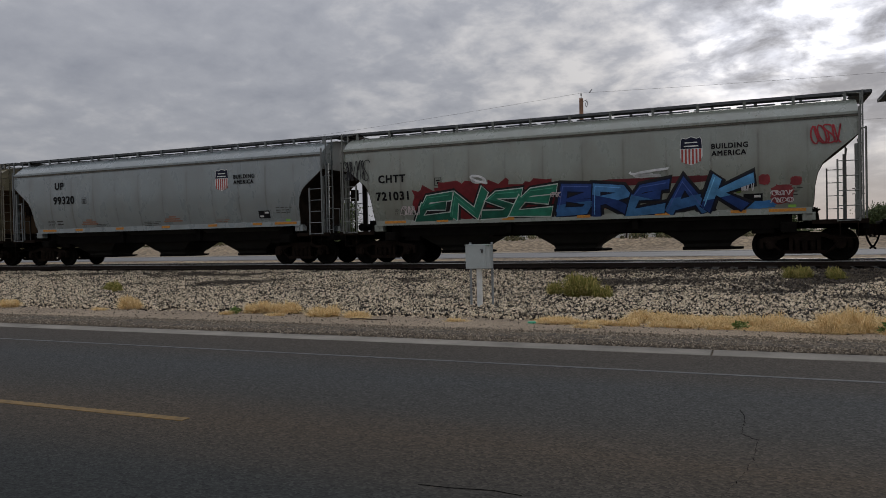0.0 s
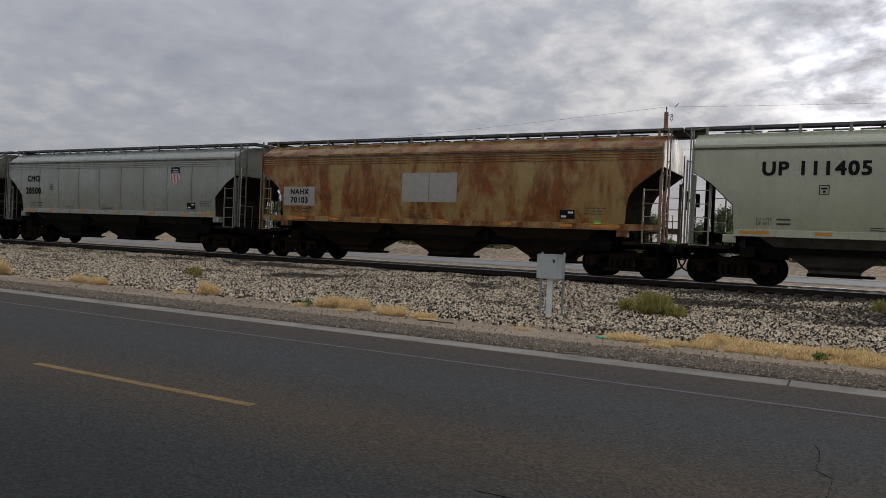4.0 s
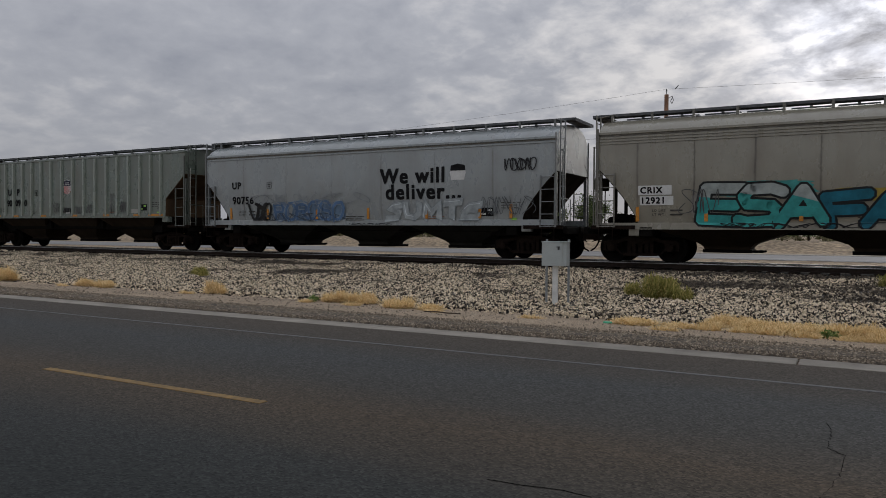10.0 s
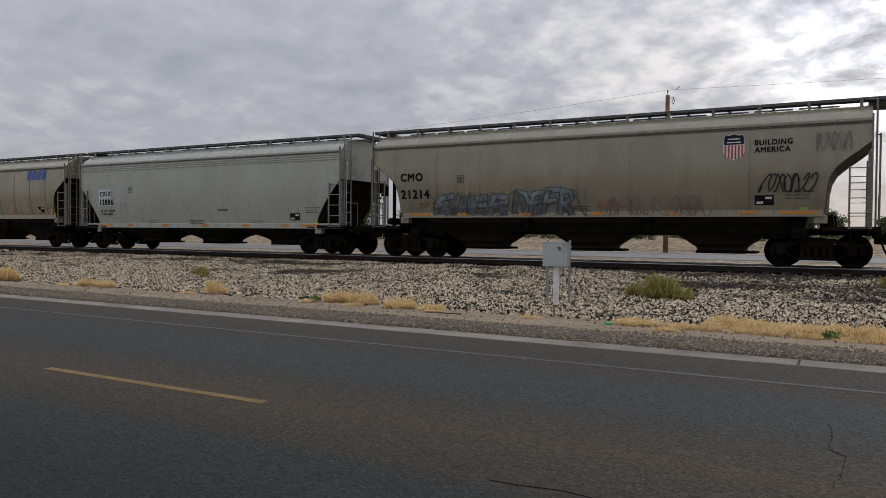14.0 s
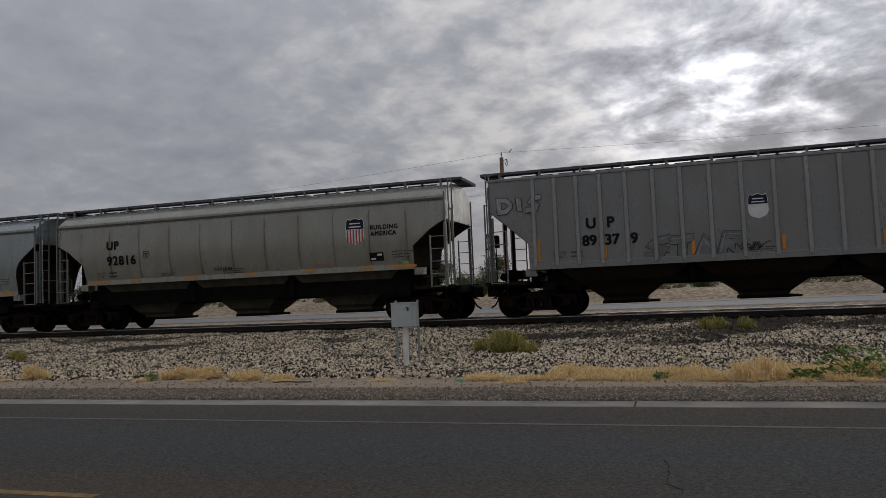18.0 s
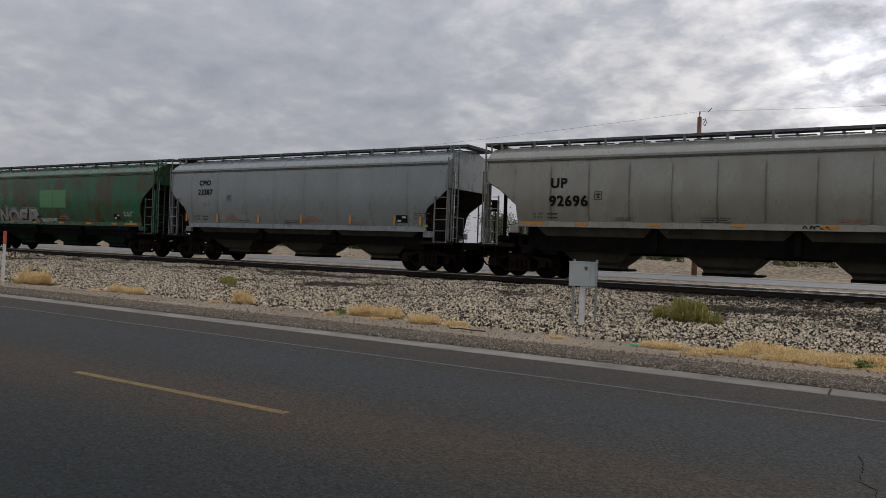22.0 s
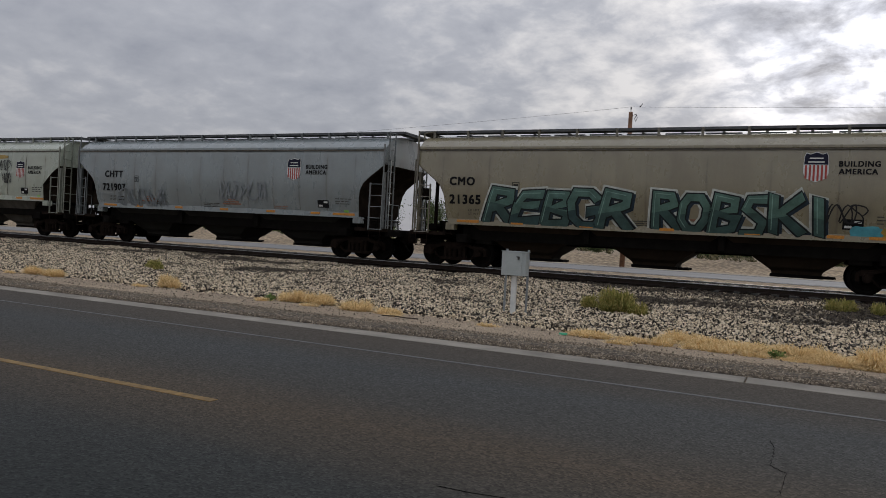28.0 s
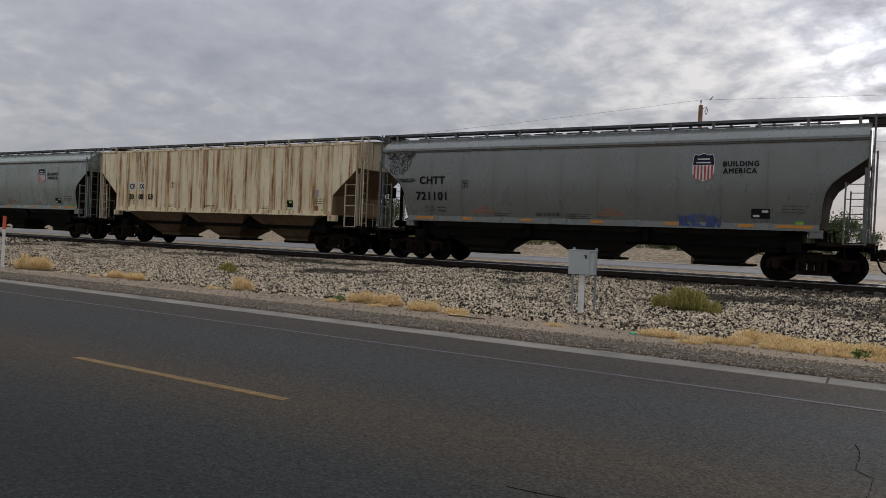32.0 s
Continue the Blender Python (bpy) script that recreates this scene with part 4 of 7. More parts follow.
def text_mesh(body, offset=0.0, spacing=1.0, bold=0.0):
    key = ("text", body, offset, spacing, bold)
    if key not in SHARED:
        cu = bpy.data.curves.new("lettering", "FONT")
        cu.body, cu.size, cu.resolution_u, cu.offset, cu.space_character = body, 1.0, 3, offset, spacing
        tmp = bpy.data.objects.new("lettering", cu)
        me = bpy.data.meshes.new_from_object(tmp)
        bpy.data.objects.remove(tmp)
        bpy.data.curves.remove(cu)
        if bold:
            bm = bmesh.new()
            for k, (dx, dy) in enumerate(((0, 0), (bold, 0), (0, bold * 0.8), (bold, bold * 0.8))):
                me.transform(Matrix.Translation((dx, dy, 0.0007 * k)))
                bm.from_mesh(me)
                me.transform(Matrix.Translation((-dx, -dy, -0.0007 * k)))
            bm.to_mesh(me)
            bm.free()
        me.materials.clear()
        me.materials.append(None)
        SHARED[key] = me
    return SHARED[key]


def extent(me):
    co = np.empty(len(me.vertices) * 3)
    me.vertices.foreach_get("co", co)
    co = co.reshape(-1, 3)
    return co.min(0), co.max(0)


def lettering(car, body, x, z, height, mat=None, width=None, offset=0.0, name="lettering", lift=0.004, spacing=1.16, bold=0.075):
    """Words on the car's side: lower left corner at x, z, capitals of the given height."""
    me = text_mesh(body, 0.0, spacing, bold)
    lo, hi = extent(me)
    s = height / (hi[1] - lo[1])
    sx = s if width is None else width / (hi[0] - lo[0])
    m = Matrix.Translation((x - lo[0] * sx, FACE - lift, z - lo[1] * s)) @ pose(0, 0, 0, 90) @ Matrix.Diagonal((sx, s, 1, 1))
    return piece(name, me, mat or BLACK_PAINT, car, at=m)


def flat_poly(bm, pts, lift=0.0):
    bm.faces.new([bm.verts.new((x, FACE - lift, z)) for x, z in pts])


def rect(bm, x0, x1, z0, z1, lift=0.0):
    flat_poly(bm, [(x0, z0), (x1, z0), (x1, z1), (x0, z1)], lift)


def bars(car, x, z, widths, height=0.045, gap=0.085, mat=None, name="small_print"):
    """Print too small to read: one bar a word, line by line."""
    bm = bmesh.new()
    for k, row in enumerate(widths):
        at = x
        for w in row:
            rect(bm, at, at + w, z - k * gap, z - k * gap + height)
            at += w + 0.05
    return part(name, bm, mat or BLACK_PAINT, car)


def frame_box(bm, x0, x1, z0, z1, w=0.02):
    rect(bm, x0, x1, z0, z0 + w)
    rect(bm, x0, x1, z1 - w, z1)
    rect(bm, x0, x0 + w, z0 + w, z1 - w)
    rect(bm, x1 - w, x1, z0 + w, z1 - w)


def shield(car, x, z, s=1.0, faded=False):
    """Railway shield: dark cap with two pale bars over red and white stripes."""
    def outline(k):
        o = [(-0.40, 0.42), (-0.34, 0.55), (-0.2, 0.50), (0.0, 0.58), (0.2, 0.50), (0.34, 0.55), (0.40, 0.42), (0.42, 0.1), (0.42, -0.22), (0.32, -0.42), (0.0, -0.55), (-0.32, -0.42), (-0.42, -0.22), (-0.42, 0.1)]
        return [(x + u * s * k, z + v * s * k) for u, v in o]
    bm = bmesh.new()
    flat_poly(bm, outline(1.0))
    emblem = part("emblem", bm, WHITE_PAINT, car, "striped shield emblem")
    bm = bmesh.new()
    o = [(-0.38, 0.42), (-0.33, 0.52), (-0.2, 0.475), (0.0, 0.55), (0.2, 0.475), (0.33, 0.52), (0.38, 0.42), (0.40, 0.10), (-0.40, 0.10)]
    flat_poly(bm, [(x + u * s, z + v * s) for u, v in o], 0.003)
    part("emblem_cap", bm, BLUE_PAINT, emblem)
    bm = bmesh.new()
    for v, w in ((0.335, 0.23), (0.195, 0.27)):
        rect(bm, x - w * s, x + w * s, z + (v - 0.024) * s, z + (v + 0.024) * s, 0.006)
    part("emblem_word_bar", bm, WHITE_PAINT, emblem)
    if faded:
        return
    bm = bmesh.new()
    for i in range(6):
        u = (-0.33 + i * 0.132) * s
        d = (0.24 + 0.24 * math.sqrt(max(0, 1 - (u / s / 0.42) ** 2)) + 0.03) * s
        rect(bm, x + u - 0.034 * s, x + u + 0.034 * s, z - d, z + 0.08 * s, 0.003)
    part("emblem_stripe", bm, RED_PAINT, emblem)


def blob(bm, x0, x1, z0, z1, rng, n=44, rough=0.14, lift=0.0):
    """An uneven cloud of sprayed paint."""
    cx, cz, rx, rz = (x0 + x1) / 2, (z0 + z1) / 2, (x1 - x0) / 2, (z1 - z0) / 2
    pts = []
    for i in range(n):
        t = 6.2832 * i / n
        k = 1 + rng.uniform(-rough, rough * 0.4)
        c, s = math.cos(t), math.sin(t)
        p = 0.55
        pts.append((cx + rx * k * math.copysign(abs(c) ** p, c), cz + rz * k * math.copysign(abs(s) ** p, s)))
    mid = bm.verts.new((cx, FACE - lift, cz))
    vs = [bm.verts.new((u, FACE - lift, v)) for u, v in pts]
    for i in range(n):
        bm.faces.new((mid, vs[i], vs[(i + 1) % n]))


SPRAY = {}


def spray(color):
    if color not in SPRAY:
        SPRAY[color] = plain("spray_paint", color, 0.6, vary=0.28, scale=3.5, gloss=0.3)
    return SPRAY[color]


STROKES = {
    "A": [[(0, 0), (0.5, 1), (1, 0)], [(0.22, 0.33), (0.78, 0.33)]],
    "B": [[(0, 0), (0, 1), (0.8, 1), (0.95, 0.78), (0.75, 0.53), (0, 0.53)], [(0.75, 0.53), (1, 0.28), (0.8, 0), (0, 0)]],
    "D": [[(0, 0), (0, 1), (0.65, 1), (1, 0.65), (1, 0.35), (0.65, 0), (0, 0)]],
    "E": [[(1, 1), (0, 1), (0, 0), (1, 0)], [(0, 0.5), (0.8, 0.5)]],
    "F": [[(1, 1), (0, 1), (0, 0)], [(0, 0.52), (0.8, 0.52)]],
    "G": [[(1, 0.8), (0.75, 1), (0.25, 1), (0, 0.7), (0, 0.3), (0.25, 0), (0.8, 0), (1, 0.25), (1, 0.45), (0.6, 0.45)]],
    "H": [[(0, 0), (0, 1)], [(1, 0), (1, 1)], [(0, 0.5), (1, 0.5)]],
    "I": [[(0.5, 0), (0.5, 1)]],
    "K": [[(0, 0), (0, 1)], [(1, 1), (0.1, 0.48), (1, 0)]],
    "M": [[(0, 0), (0.08, 1), (0.5, 0.35), (0.92, 1), (1, 0)]],
    "N": [[(0, 0), (0, 1), (1, 0), (1, 1)]],
    "O": [[(0.25, 0), (0, 0.3), (0, 0.7), (0.25, 1), (0.75, 1), (1, 0.7), (1, 0.3), (0.75, 0), (0.25, 0)]],
    "P": [[(0, 0), (0, 1), (0.8, 1), (1, 0.78), (0.8, 0.5), (0, 0.5)]],
    "R": [[(0, 0), (0, 1), (0.8, 1), (1, 0.78), (0.8, 0.5), (0, 0.5)], [(0.45, 0.5), (1, 0)]],
    "S": [[(1, 0.85), (0.75, 1), (0.2, 1), (0, 0.78), (0.2, 0.55), (0.8, 0.45), (1, 0.22), (0.8, 0), (0.2, 0), (0, 0.15)]],
    "T": [[(0, 1), (1, 1)], [(0.5, 1), (0.5, 0)]],
    "U": [[(0, 1), (0, 0.3), (0.25, 0), (0.75, 0), (1, 0.3), (1, 1)]],
    "W": [[(0, 1), (0.2, 0), (0.5, 0.7), (0.8, 0), (1, 1)]],
    "Z": [[(0, 1), (1, 1), (0, 0), (1, 0)]],
}


# sharper forms for leaning pieces
WILD = {
    "A": [[(-0.05, 0.0), (0.48, 1.0), (0.95, 0.0)], [(0.25, 0.3), (0.8, 0.36)]],
    "B": [[(0.05, 0.0), (0.18, 1.0), (0.85, 0.9), (0.85, 0.68), (0.25, 0.52), (0.95, 0.38), (0.85, 0.08), (0.05, 0.0)]],
    "E": [[(0.95, 1.0), (0.30, 0.92), (0.12, 0.55), (0.80, 0.60)], [(0.12, 0.55), (0.0, 0.0), (0.95, 0.10)]],
    "K": [[(0.02, 0.0), (0.12, 1.0)], [(1.05, 1.0), (0.22, 0.5), (1.0, 0.02)]],
    "N": [[(0.0, 0.0), (0.22, 0.95), (0.72, 0.08), (1.0, 1.05)]],
    "R": [[(0.0, -0.02), (0.15, 1.0), (0.85, 0.92), (0.88, 0.66), (0.22, 0.48)], [(0.40, 0.5), (1.0, 0.0)]],
    "S": [[(1.0, 0.98), (0.42, 0.90), (0.18, 0.68), (0.80, 0.38), (0.62, 0.06), (-0.05, 0.02)]],
    "U": [[(0.0, 1.0), (0.10, 0.15), (0.55, 0.0), (0.90, 0.25), (0.95, 1.0)]],
}


def fat_line(bm, pts, hw, lift):
    """A sprayed stroke: a band along a line, with blunt eight-sided joints."""
    k = 0
    for (xa, za), (xb, zb) in zip(pts, pts[1:]):
        d = math.hypot(xb - xa, zb - za) or 1.0
        nx, nz = -(zb - za) / d * hw, (xb - xa) / d * hw
        flat_poly(bm, [(xa - nx, za - nz), (xb - nx, zb - nz), (xb + nx, zb + nz), (xa + nx, za + nz)], lift + 0.0003 * k)
        k += 1
    for x, z in pts:
        flat_poly(bm, [(x + 1.04 * hw * math.cos(0.3927 + 0.7854 * i), z + 1.04 * hw * math.sin(0.3927 + 0.7854 * i)) for i in range(8)], lift + 0.0003 * k)
        k = k % 5 + 1


def ribbon(bm, pts, hw, lift, shift=(0.0, 0.0)):
    """A sprayed stroke with sharp mitred corners and slanted, slightly flared ends."""
    pts = [Vector((x + shift[0], z + shift[1])) for x, z in pts]
    dirs = [(b - a).normalized() for a, b in zip(pts, pts[1:])]
    pts[0], pts[-1] = pts[0] - dirs[0] * hw * 0.55, pts[-1] + dirs[-1] * hw * 0.55
    left, right = [], []
    for i, q in enumerate(pts):
        a, b = dirs[max(0, i - 1)], dirs[min(i, len(dirs) - 1)]
        n = Vector((-(a.y + b.y), a.x + b.x))
        n = n.normalized() if n.length > 0.2 else Vector((-a.y, a.x))
        k = min(1.7, 1.0 / max(0.35, n.dot(Vector((-a.y, a.x)))))
        if i in (0, len(pts) - 1):
            k = 1.18
        skew = (dirs[0] if i == 0 else dirs[-1]) * hw * 0.35 if i in (0, len(pts) - 1) else Vector((0, 0))
        left.append(q + n * hw * k + skew)
        right.append(q - n * hw * k - skew)
    for i in range(len(pts) - 1):
        flat_poly(bm, [right[i], right[i + 1], left[i + 1], left[i]], lift + 0.0002 * i)


def graffiti(car, word, x0, x1, z0, z1, fill, edge, halo=None, fills=None, seed=1, fat=0.075, lean=0.12, cloud=None, rim=0.045, lows=None, split=0.5, shadow=None, rounded=False, overlap=1.06):
    """A sprayed piece: fat leaning letters with an outline, a cast shadow and a halo. lows: second colours below the split."""
    rng = random.Random(seed)
    if cloud:
        n = max(3, int((x1 - x0) / 0.7))
        for k in range(n):
            cx = x0 + (x1 - x0) * (k + 0.5) / n
            bm = bmesh.new()
            blob(bm, cx - 0.62, cx + 0.62, z0 - 0.04, z1 + rng.uniform(0.20, 0.42), rng, n=22, rough=0.30, lift=0.0008 + 0.0002 * k)
            part("graffiti_cloud", bm, spray(cloud), car)
    step = (x1 - x0) / len(word)
    hw = 0.5 * min(step, z1 - z0) * (0.10 + fat * 2.2)
    w, h = step * overlap - 2 * hw, (z1 - z0) - 2 * hw
    letters = []
    for i, ch in enumerate(word):
        turn, shear, grow, rise = rng.uniform(-0.07, 0.07), lean * 0.35 + rng.uniform(-0.14, 0.14), rng.uniform(0.94, 1.10), rng.uniform(-0.04, 0.04)
        lines = []
        for line in STROKES[ch] if rounded or ch not in WILD else WILD[ch]:
            out = []
            for u, v in line:
                px, pz = (u - 0.5) * w + rng.uniform(-0.05, 0.05) * w, (v - 0.5) * h * grow + rng.uniform(-0.05, 0.05) * h
                px += shear * pz
                out.append((x0 + step * (i + 0.5) + px * math.cos(turn) - pz * math.sin(turn), (z0 + z1) / 2 + rise + px * math.sin(turn) + pz * math.cos(turn)))
            lines.append(out)
        letters.append(lines)

    def stroke(bm, line, half, lift, shift=(0.0, 0.0)):
        if rounded:
            fat_line(bm, [(x + shift[0], z + shift[1]) for x, z in line], half, lift)
        else:
            ribbon(bm, line, half, lift, shift)
    layers = []
    if halo:
        layers.append(("graffiti_halo", hw + rim + 0.06, halo, 0.0030, (0.0, 0.0)))
    if shadow:
        layers.append(("graffiti_shadow", hw + rim, shadow, 0.0068, (0.07, -0.05)))
    layers.append(("graffiti_outline", hw + rim, edge, 0.0110, (0.0, 0.0)))
    layers.append(("graffiti_letter", hw, fill, 0.0150, (0.0, 0.0)))
    # each letter lies over the one before it, with its own outline
    for i, lines in enumerate(letters):
        over = 0.0050 * i
        for name, half, col, lift, shift in layers:
            last = name == "graffiti_letter"
            if last and fills:
                col = fills[i % len(fills)]
            bm = bmesh.new()
            for k, line in enumerate(lines):
                stroke(bm, line, half, lift + (over if lift > 0.009 else 0.0) + 0.0009 * k, shift)
            if last and lows:
                low = bm.copy()
                at = z0 + (z1 - z0) * (split + rng.uniform(-0.08, 0.08))
                tilt = Vector((rng.uniform(-0.3, 0.3), 0, 1)).normalized()
                mid = (x0 + step * (i + 0.5), 0, at)
                bmesh.ops.bisect_plane(bm, geom=bm.verts[:] + bm.edges[:] + bm.faces[:], plane_co=mid, plane_no=tilt, clear_inner=True)
                bmesh.ops.bisect_plane(low, geom=low.verts[:] + low.edges[:] + low.faces[:], plane_co=mid, plane_no=tilt, clear_outer=True)
                part("graffiti_letter", low, spray(lows[i % len(lows)]), car)
            part(name, bm, spray(col), car)
        if fat > 0.06 and not rounded:
            bm = bmesh.new()
            stroke(bm, [(x - hw * 0.4, z + hw * 0.35) for x, z in lines[0][:3]], hw * 0.10, 0.0192 + over)
            part("graffiti_shine", bm, spray(tuple(min(0.8, 1.6 * c + 0.05) for c in col)), car)


def sprayed_ring(x, z, rx, rz, w, color):
    """A loop sprayed above a piece."""
    def put(car):
        bm = bmesh.new()
        n = 18
        ring = [[(x + (rx + d) * math.cos(6.2832 * i / n), z + (rz + d) * math.sin(6.2832 * i / n)) for i in range(n)] for d in (-w, w)]
        for i in range(n):
            k = (i + 1) % n
            flat_poly(bm, [ring[0][i], ring[0][k], ring[1][k], ring[1][i]], 0.004)
        part("sprayed_ring", bm, spray(color), car)
    return put


def scribble(car, x0, x1, z0, z1, color=(0.02, 0.02, 0.025), seed=1, strokes=5, w=0.018, name="marker_tag"):
    """A quick tag: looping strokes of one width."""
    rng = random.Random(seed)
    for k in range(strokes):
        bm = bmesh.new()
        cx = x0 + (x1 - x0) * (k + 0.5) / strokes
        rx, rz = (x1 - x0) / strokes * 0.75, (z1 - z0) / 2
        f1, f2, p1, p2 = rng.choice((1, 1, 2)), rng.choice((1, 2, 3)), rng.uniform(0, 6.28), rng.uniform(0, 6.28)
        pts = []
        n = 22
        for i in range(n):
            t = i / (n - 1) * rng.uniform(5.2, 5.4)
            pts.append((cx + rx * math.sin(f1 * t + p1) * 0.9 + (t - 2.6) * rx * 0.15, (z0 + z1) / 2 + rz * math.sin(f2 * t + p2)))
        vs = []
        for i, (u, v) in enumerate(pts):
            a, b = pts[max(0, i - 1)], pts[min(n - 1, i + 1)]
            d = math.hypot(b[0] - a[0], b[1] - a[1]) or 1
            nx, nz = -(b[1] - a[1]) / d * w, (b[0] - a[0]) / d * w
            vs.append((bm.verts.new((u - nx, FACE - 0.034 - k * 0.0007, v - nz)), bm.verts.new((u + nx, FACE - 0.034 - k * 0.0007, v + nz))))
        for (a, b), (c, d) in zip(vs, vs[1:]):
            bm.faces.new((a, b, d, c))
        part(name, bm, spray(color), car)


# ---- rail cars: assembly ----
RIBS = (-6.55, -5.89, -5.23, -4.53, -3.78, -2.99, -2.22, -1.42, -0.57, 0.29, 1.13, 1.96, 2.77, 3.54, 4.32, 5.10, 5.80, 6.46)

def hopper_car(spec):
    car = new("hopper_car")
    tagged(car, spec["label"], "rail car", "cars of the freight train")
    coat, kind = spec["coat"], spec["kind"]
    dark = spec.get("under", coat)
    cut, curve, beads, half, seams = {
        "round": ("arc", 0.36, 0, 7.92, (-6.95, 1.24, 12)), "slant": ("slant", 0.20, 0, 7.78, (-6.66, 1.305, 11)), "bowed": ("slant", 0.50, 0, 7.74, (-6.66, 1.305, 11)),
        "ribbed": ("step", 0.0, 0, 7.96, ()), "beaded": ("low", 0.13, 3, 7.80, (-6.58, 1.65, 9))}[kind]
    cut, beads, half, seams = spec.get("cut", cut), spec.get("beads", beads), spec.get("half", half), spec.get("seams", seams)
    sill = spec["sill"]
    dz = sill - 1.22
    edge = side_bulge(sill, curve)
    trim = shade_grimed(spec.get("trim", coat))
    seam_at = tuple(seams[0] + i * seams[1] for i in range(seams[2])) if seams else ()
    force = spec.get("soot", {"bowed": 1.0, "slant": 0.7, "beaded": 0.5}.get(kind, 0.55))
    hull = seamed(coat, seams[0], seams[1], force) if seams else coat
    piece("body", shared(("body", cut, curve, sill, half, seams), lambda bm: body_shell(bm, cut, curve, sill, half, seam_at, 4.28 if kind == "ribbed" else 3.93)), hull, car)
    for s in (-1, 1):
        piece("eave_rail", shared(("eave_rail", half), lambda bm: eave_rail(bm, half)), coat, car, at=pose(0, s * 1.60, 0.33 if kind == "ribbed" else 0))
        if kind != "ribbed":
            piece("eave_seam", shared(("eave_seam", half), lambda bm: eave_seam(bm, half)), SEAM, car, at=pose(0, s * 1.597, 0))
        for k in range(beads):
            piece("side_bead", shared(("side_bead", half), lambda bm: side_bead(bm, half)), coat, car, at=pose(0, s * 1.597, 3.80 - k * 0.085))
    for i in range(12):
        piece("hatch_cover", shared("hatch_cover", hatch_cover), WALKWAY, car, at=pose(-6.6 + i * 1.2, 0, 0))
    board = piece("running_board", shared(("running_board", half), lambda bm: board_plank(bm, half)), WALKWAY, car, "dark steel grating walkway", pose(0, -0.78, 0))
    piece("running_board", board.data, WALKWAY, car, "dark steel grating walkway", pose(0, 0.78, 0))
    for s in (-1, 1):
        piece("roof_step", shared("roof_step", board_end), WALKWAY, car, at=Matrix.Translation((s * (half - 7.72), 0, 0)) @ Matrix.Diagonal((s, 1, 1, 1)))
    br = shared("board_bracket", board_bracket)
    for i in range(13):
        x = (half - 0.27) * (i / 6 - 1)
        piece("bracket", br, trim, car, at=pose(x, -1.03, 4.27))
        piece("bracket", br, trim, car, at=pose(x, 1.03, 4.27, 0, 0, 180))
    sill_half = half if kind == "beaded" else CUTS[cut][1][0] + half - CUTS[cut][-1][0]
    for s in (-1, 1):
        piece("side_sill", shared(("side_sill", sill_half), lambda bm: side_sill(bm, sill_half)), coat, car, at=pose(0, s * (edge + 0.012), sill - 0.04, 0, 0, 0 if s < 0 else 180))
    # seams or posts of the side sheets
    if kind == "ribbed":
        for x in RIBS:
            me = shared(("side_post", x), lambda bm, x=x: side_post(bm, x))
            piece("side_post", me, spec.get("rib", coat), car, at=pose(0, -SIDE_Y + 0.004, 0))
            piece("side_post", me, coat, car, at=pose(0, SIDE_Y - 0.004, 0) @ Matrix.Diagonal((1, -1, 1, 1)))
    elif seams and force > 0.6:
        def seam(bm):
            add_box(bm, -0.008, 0.008, -SIDE_Y + 0.006, -SIDE_Y + 0.020, sill + 0.2, 3.72)
            wrap(bm, curve, sill)
        me = shared(("side_seam", curve, sill), seam)
        for x in seam_at:
            if abs(x) < half - 1.25:
                piece("side_seam", me, SEAM, car, at=pose(x, 0, 0))
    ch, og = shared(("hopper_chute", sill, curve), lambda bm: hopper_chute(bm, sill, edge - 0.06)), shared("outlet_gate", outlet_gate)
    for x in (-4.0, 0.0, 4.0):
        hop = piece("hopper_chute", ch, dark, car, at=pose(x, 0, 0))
        piece("outlet_gate", og, SHADED_GRIME, hop)
    piece("centre_sill", shared("centre_sill", centre_sill), SHADED_GRIME, car)
    piece("bay_sheet", shared(("bay_sheet", sill), lambda bm: bay_sheet(bm, sill)), SHADED_GRIME, car)
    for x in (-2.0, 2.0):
        piece("cross_bearer", shared(("cross_bearer", sill), lambda bm: cross_bearer(bm, sill)), SHADED_GRIME, car, at=pose(x, 0, 0))
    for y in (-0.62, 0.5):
        piece("brake_pipe", shared("brake_pipe", brake_pipe), SHADED_GRIME, car, at=pose(0, y, 0))
    for s in (-1, 1):
        turn = 0 if s > 0 else 180
        out = half - 7.94
        end = pose(out * s, 0, 0, 0, 0, turn)
        piece("end_platform", shared("end_platform", end_platform), SHADED_RUST, car, at=end)
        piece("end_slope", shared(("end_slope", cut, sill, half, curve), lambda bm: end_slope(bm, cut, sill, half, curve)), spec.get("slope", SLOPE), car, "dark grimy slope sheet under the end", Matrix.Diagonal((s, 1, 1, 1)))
        for f in (-1, 1):
            piece("end_post", shared("end_post", end_post), trim, car, at=pose(s * (half - 0.05), f * 1.5, 0))
            if s < 0:
                piece("end_post", shared("end_post", end_post), SHADED_RUST, car, at=pose(s * (half - 0.28), f * 0.62, 0))
        piece("bolster_web", shared("bolster_web", bolster_web), SHADED_RUST, car, at=end)
        piece("hand_rail", shared("hand_rail", hand_rail), trim, car, at=Matrix.Translation((out * s, 0, 0)) @ Matrix.Diagonal((s, 1, 1, 1)))
        piece("coupler", shared("coupler", coupler), SHADED_RUST, car, at=pose(-0.22 * s, 0, 0, 0, 0, turn))
        piece("air_hose", shared("air_hose", air_hose), SHADED_GRIME, car, at=pose(-0.22 * s, 0, 0, 0, 0, turn))
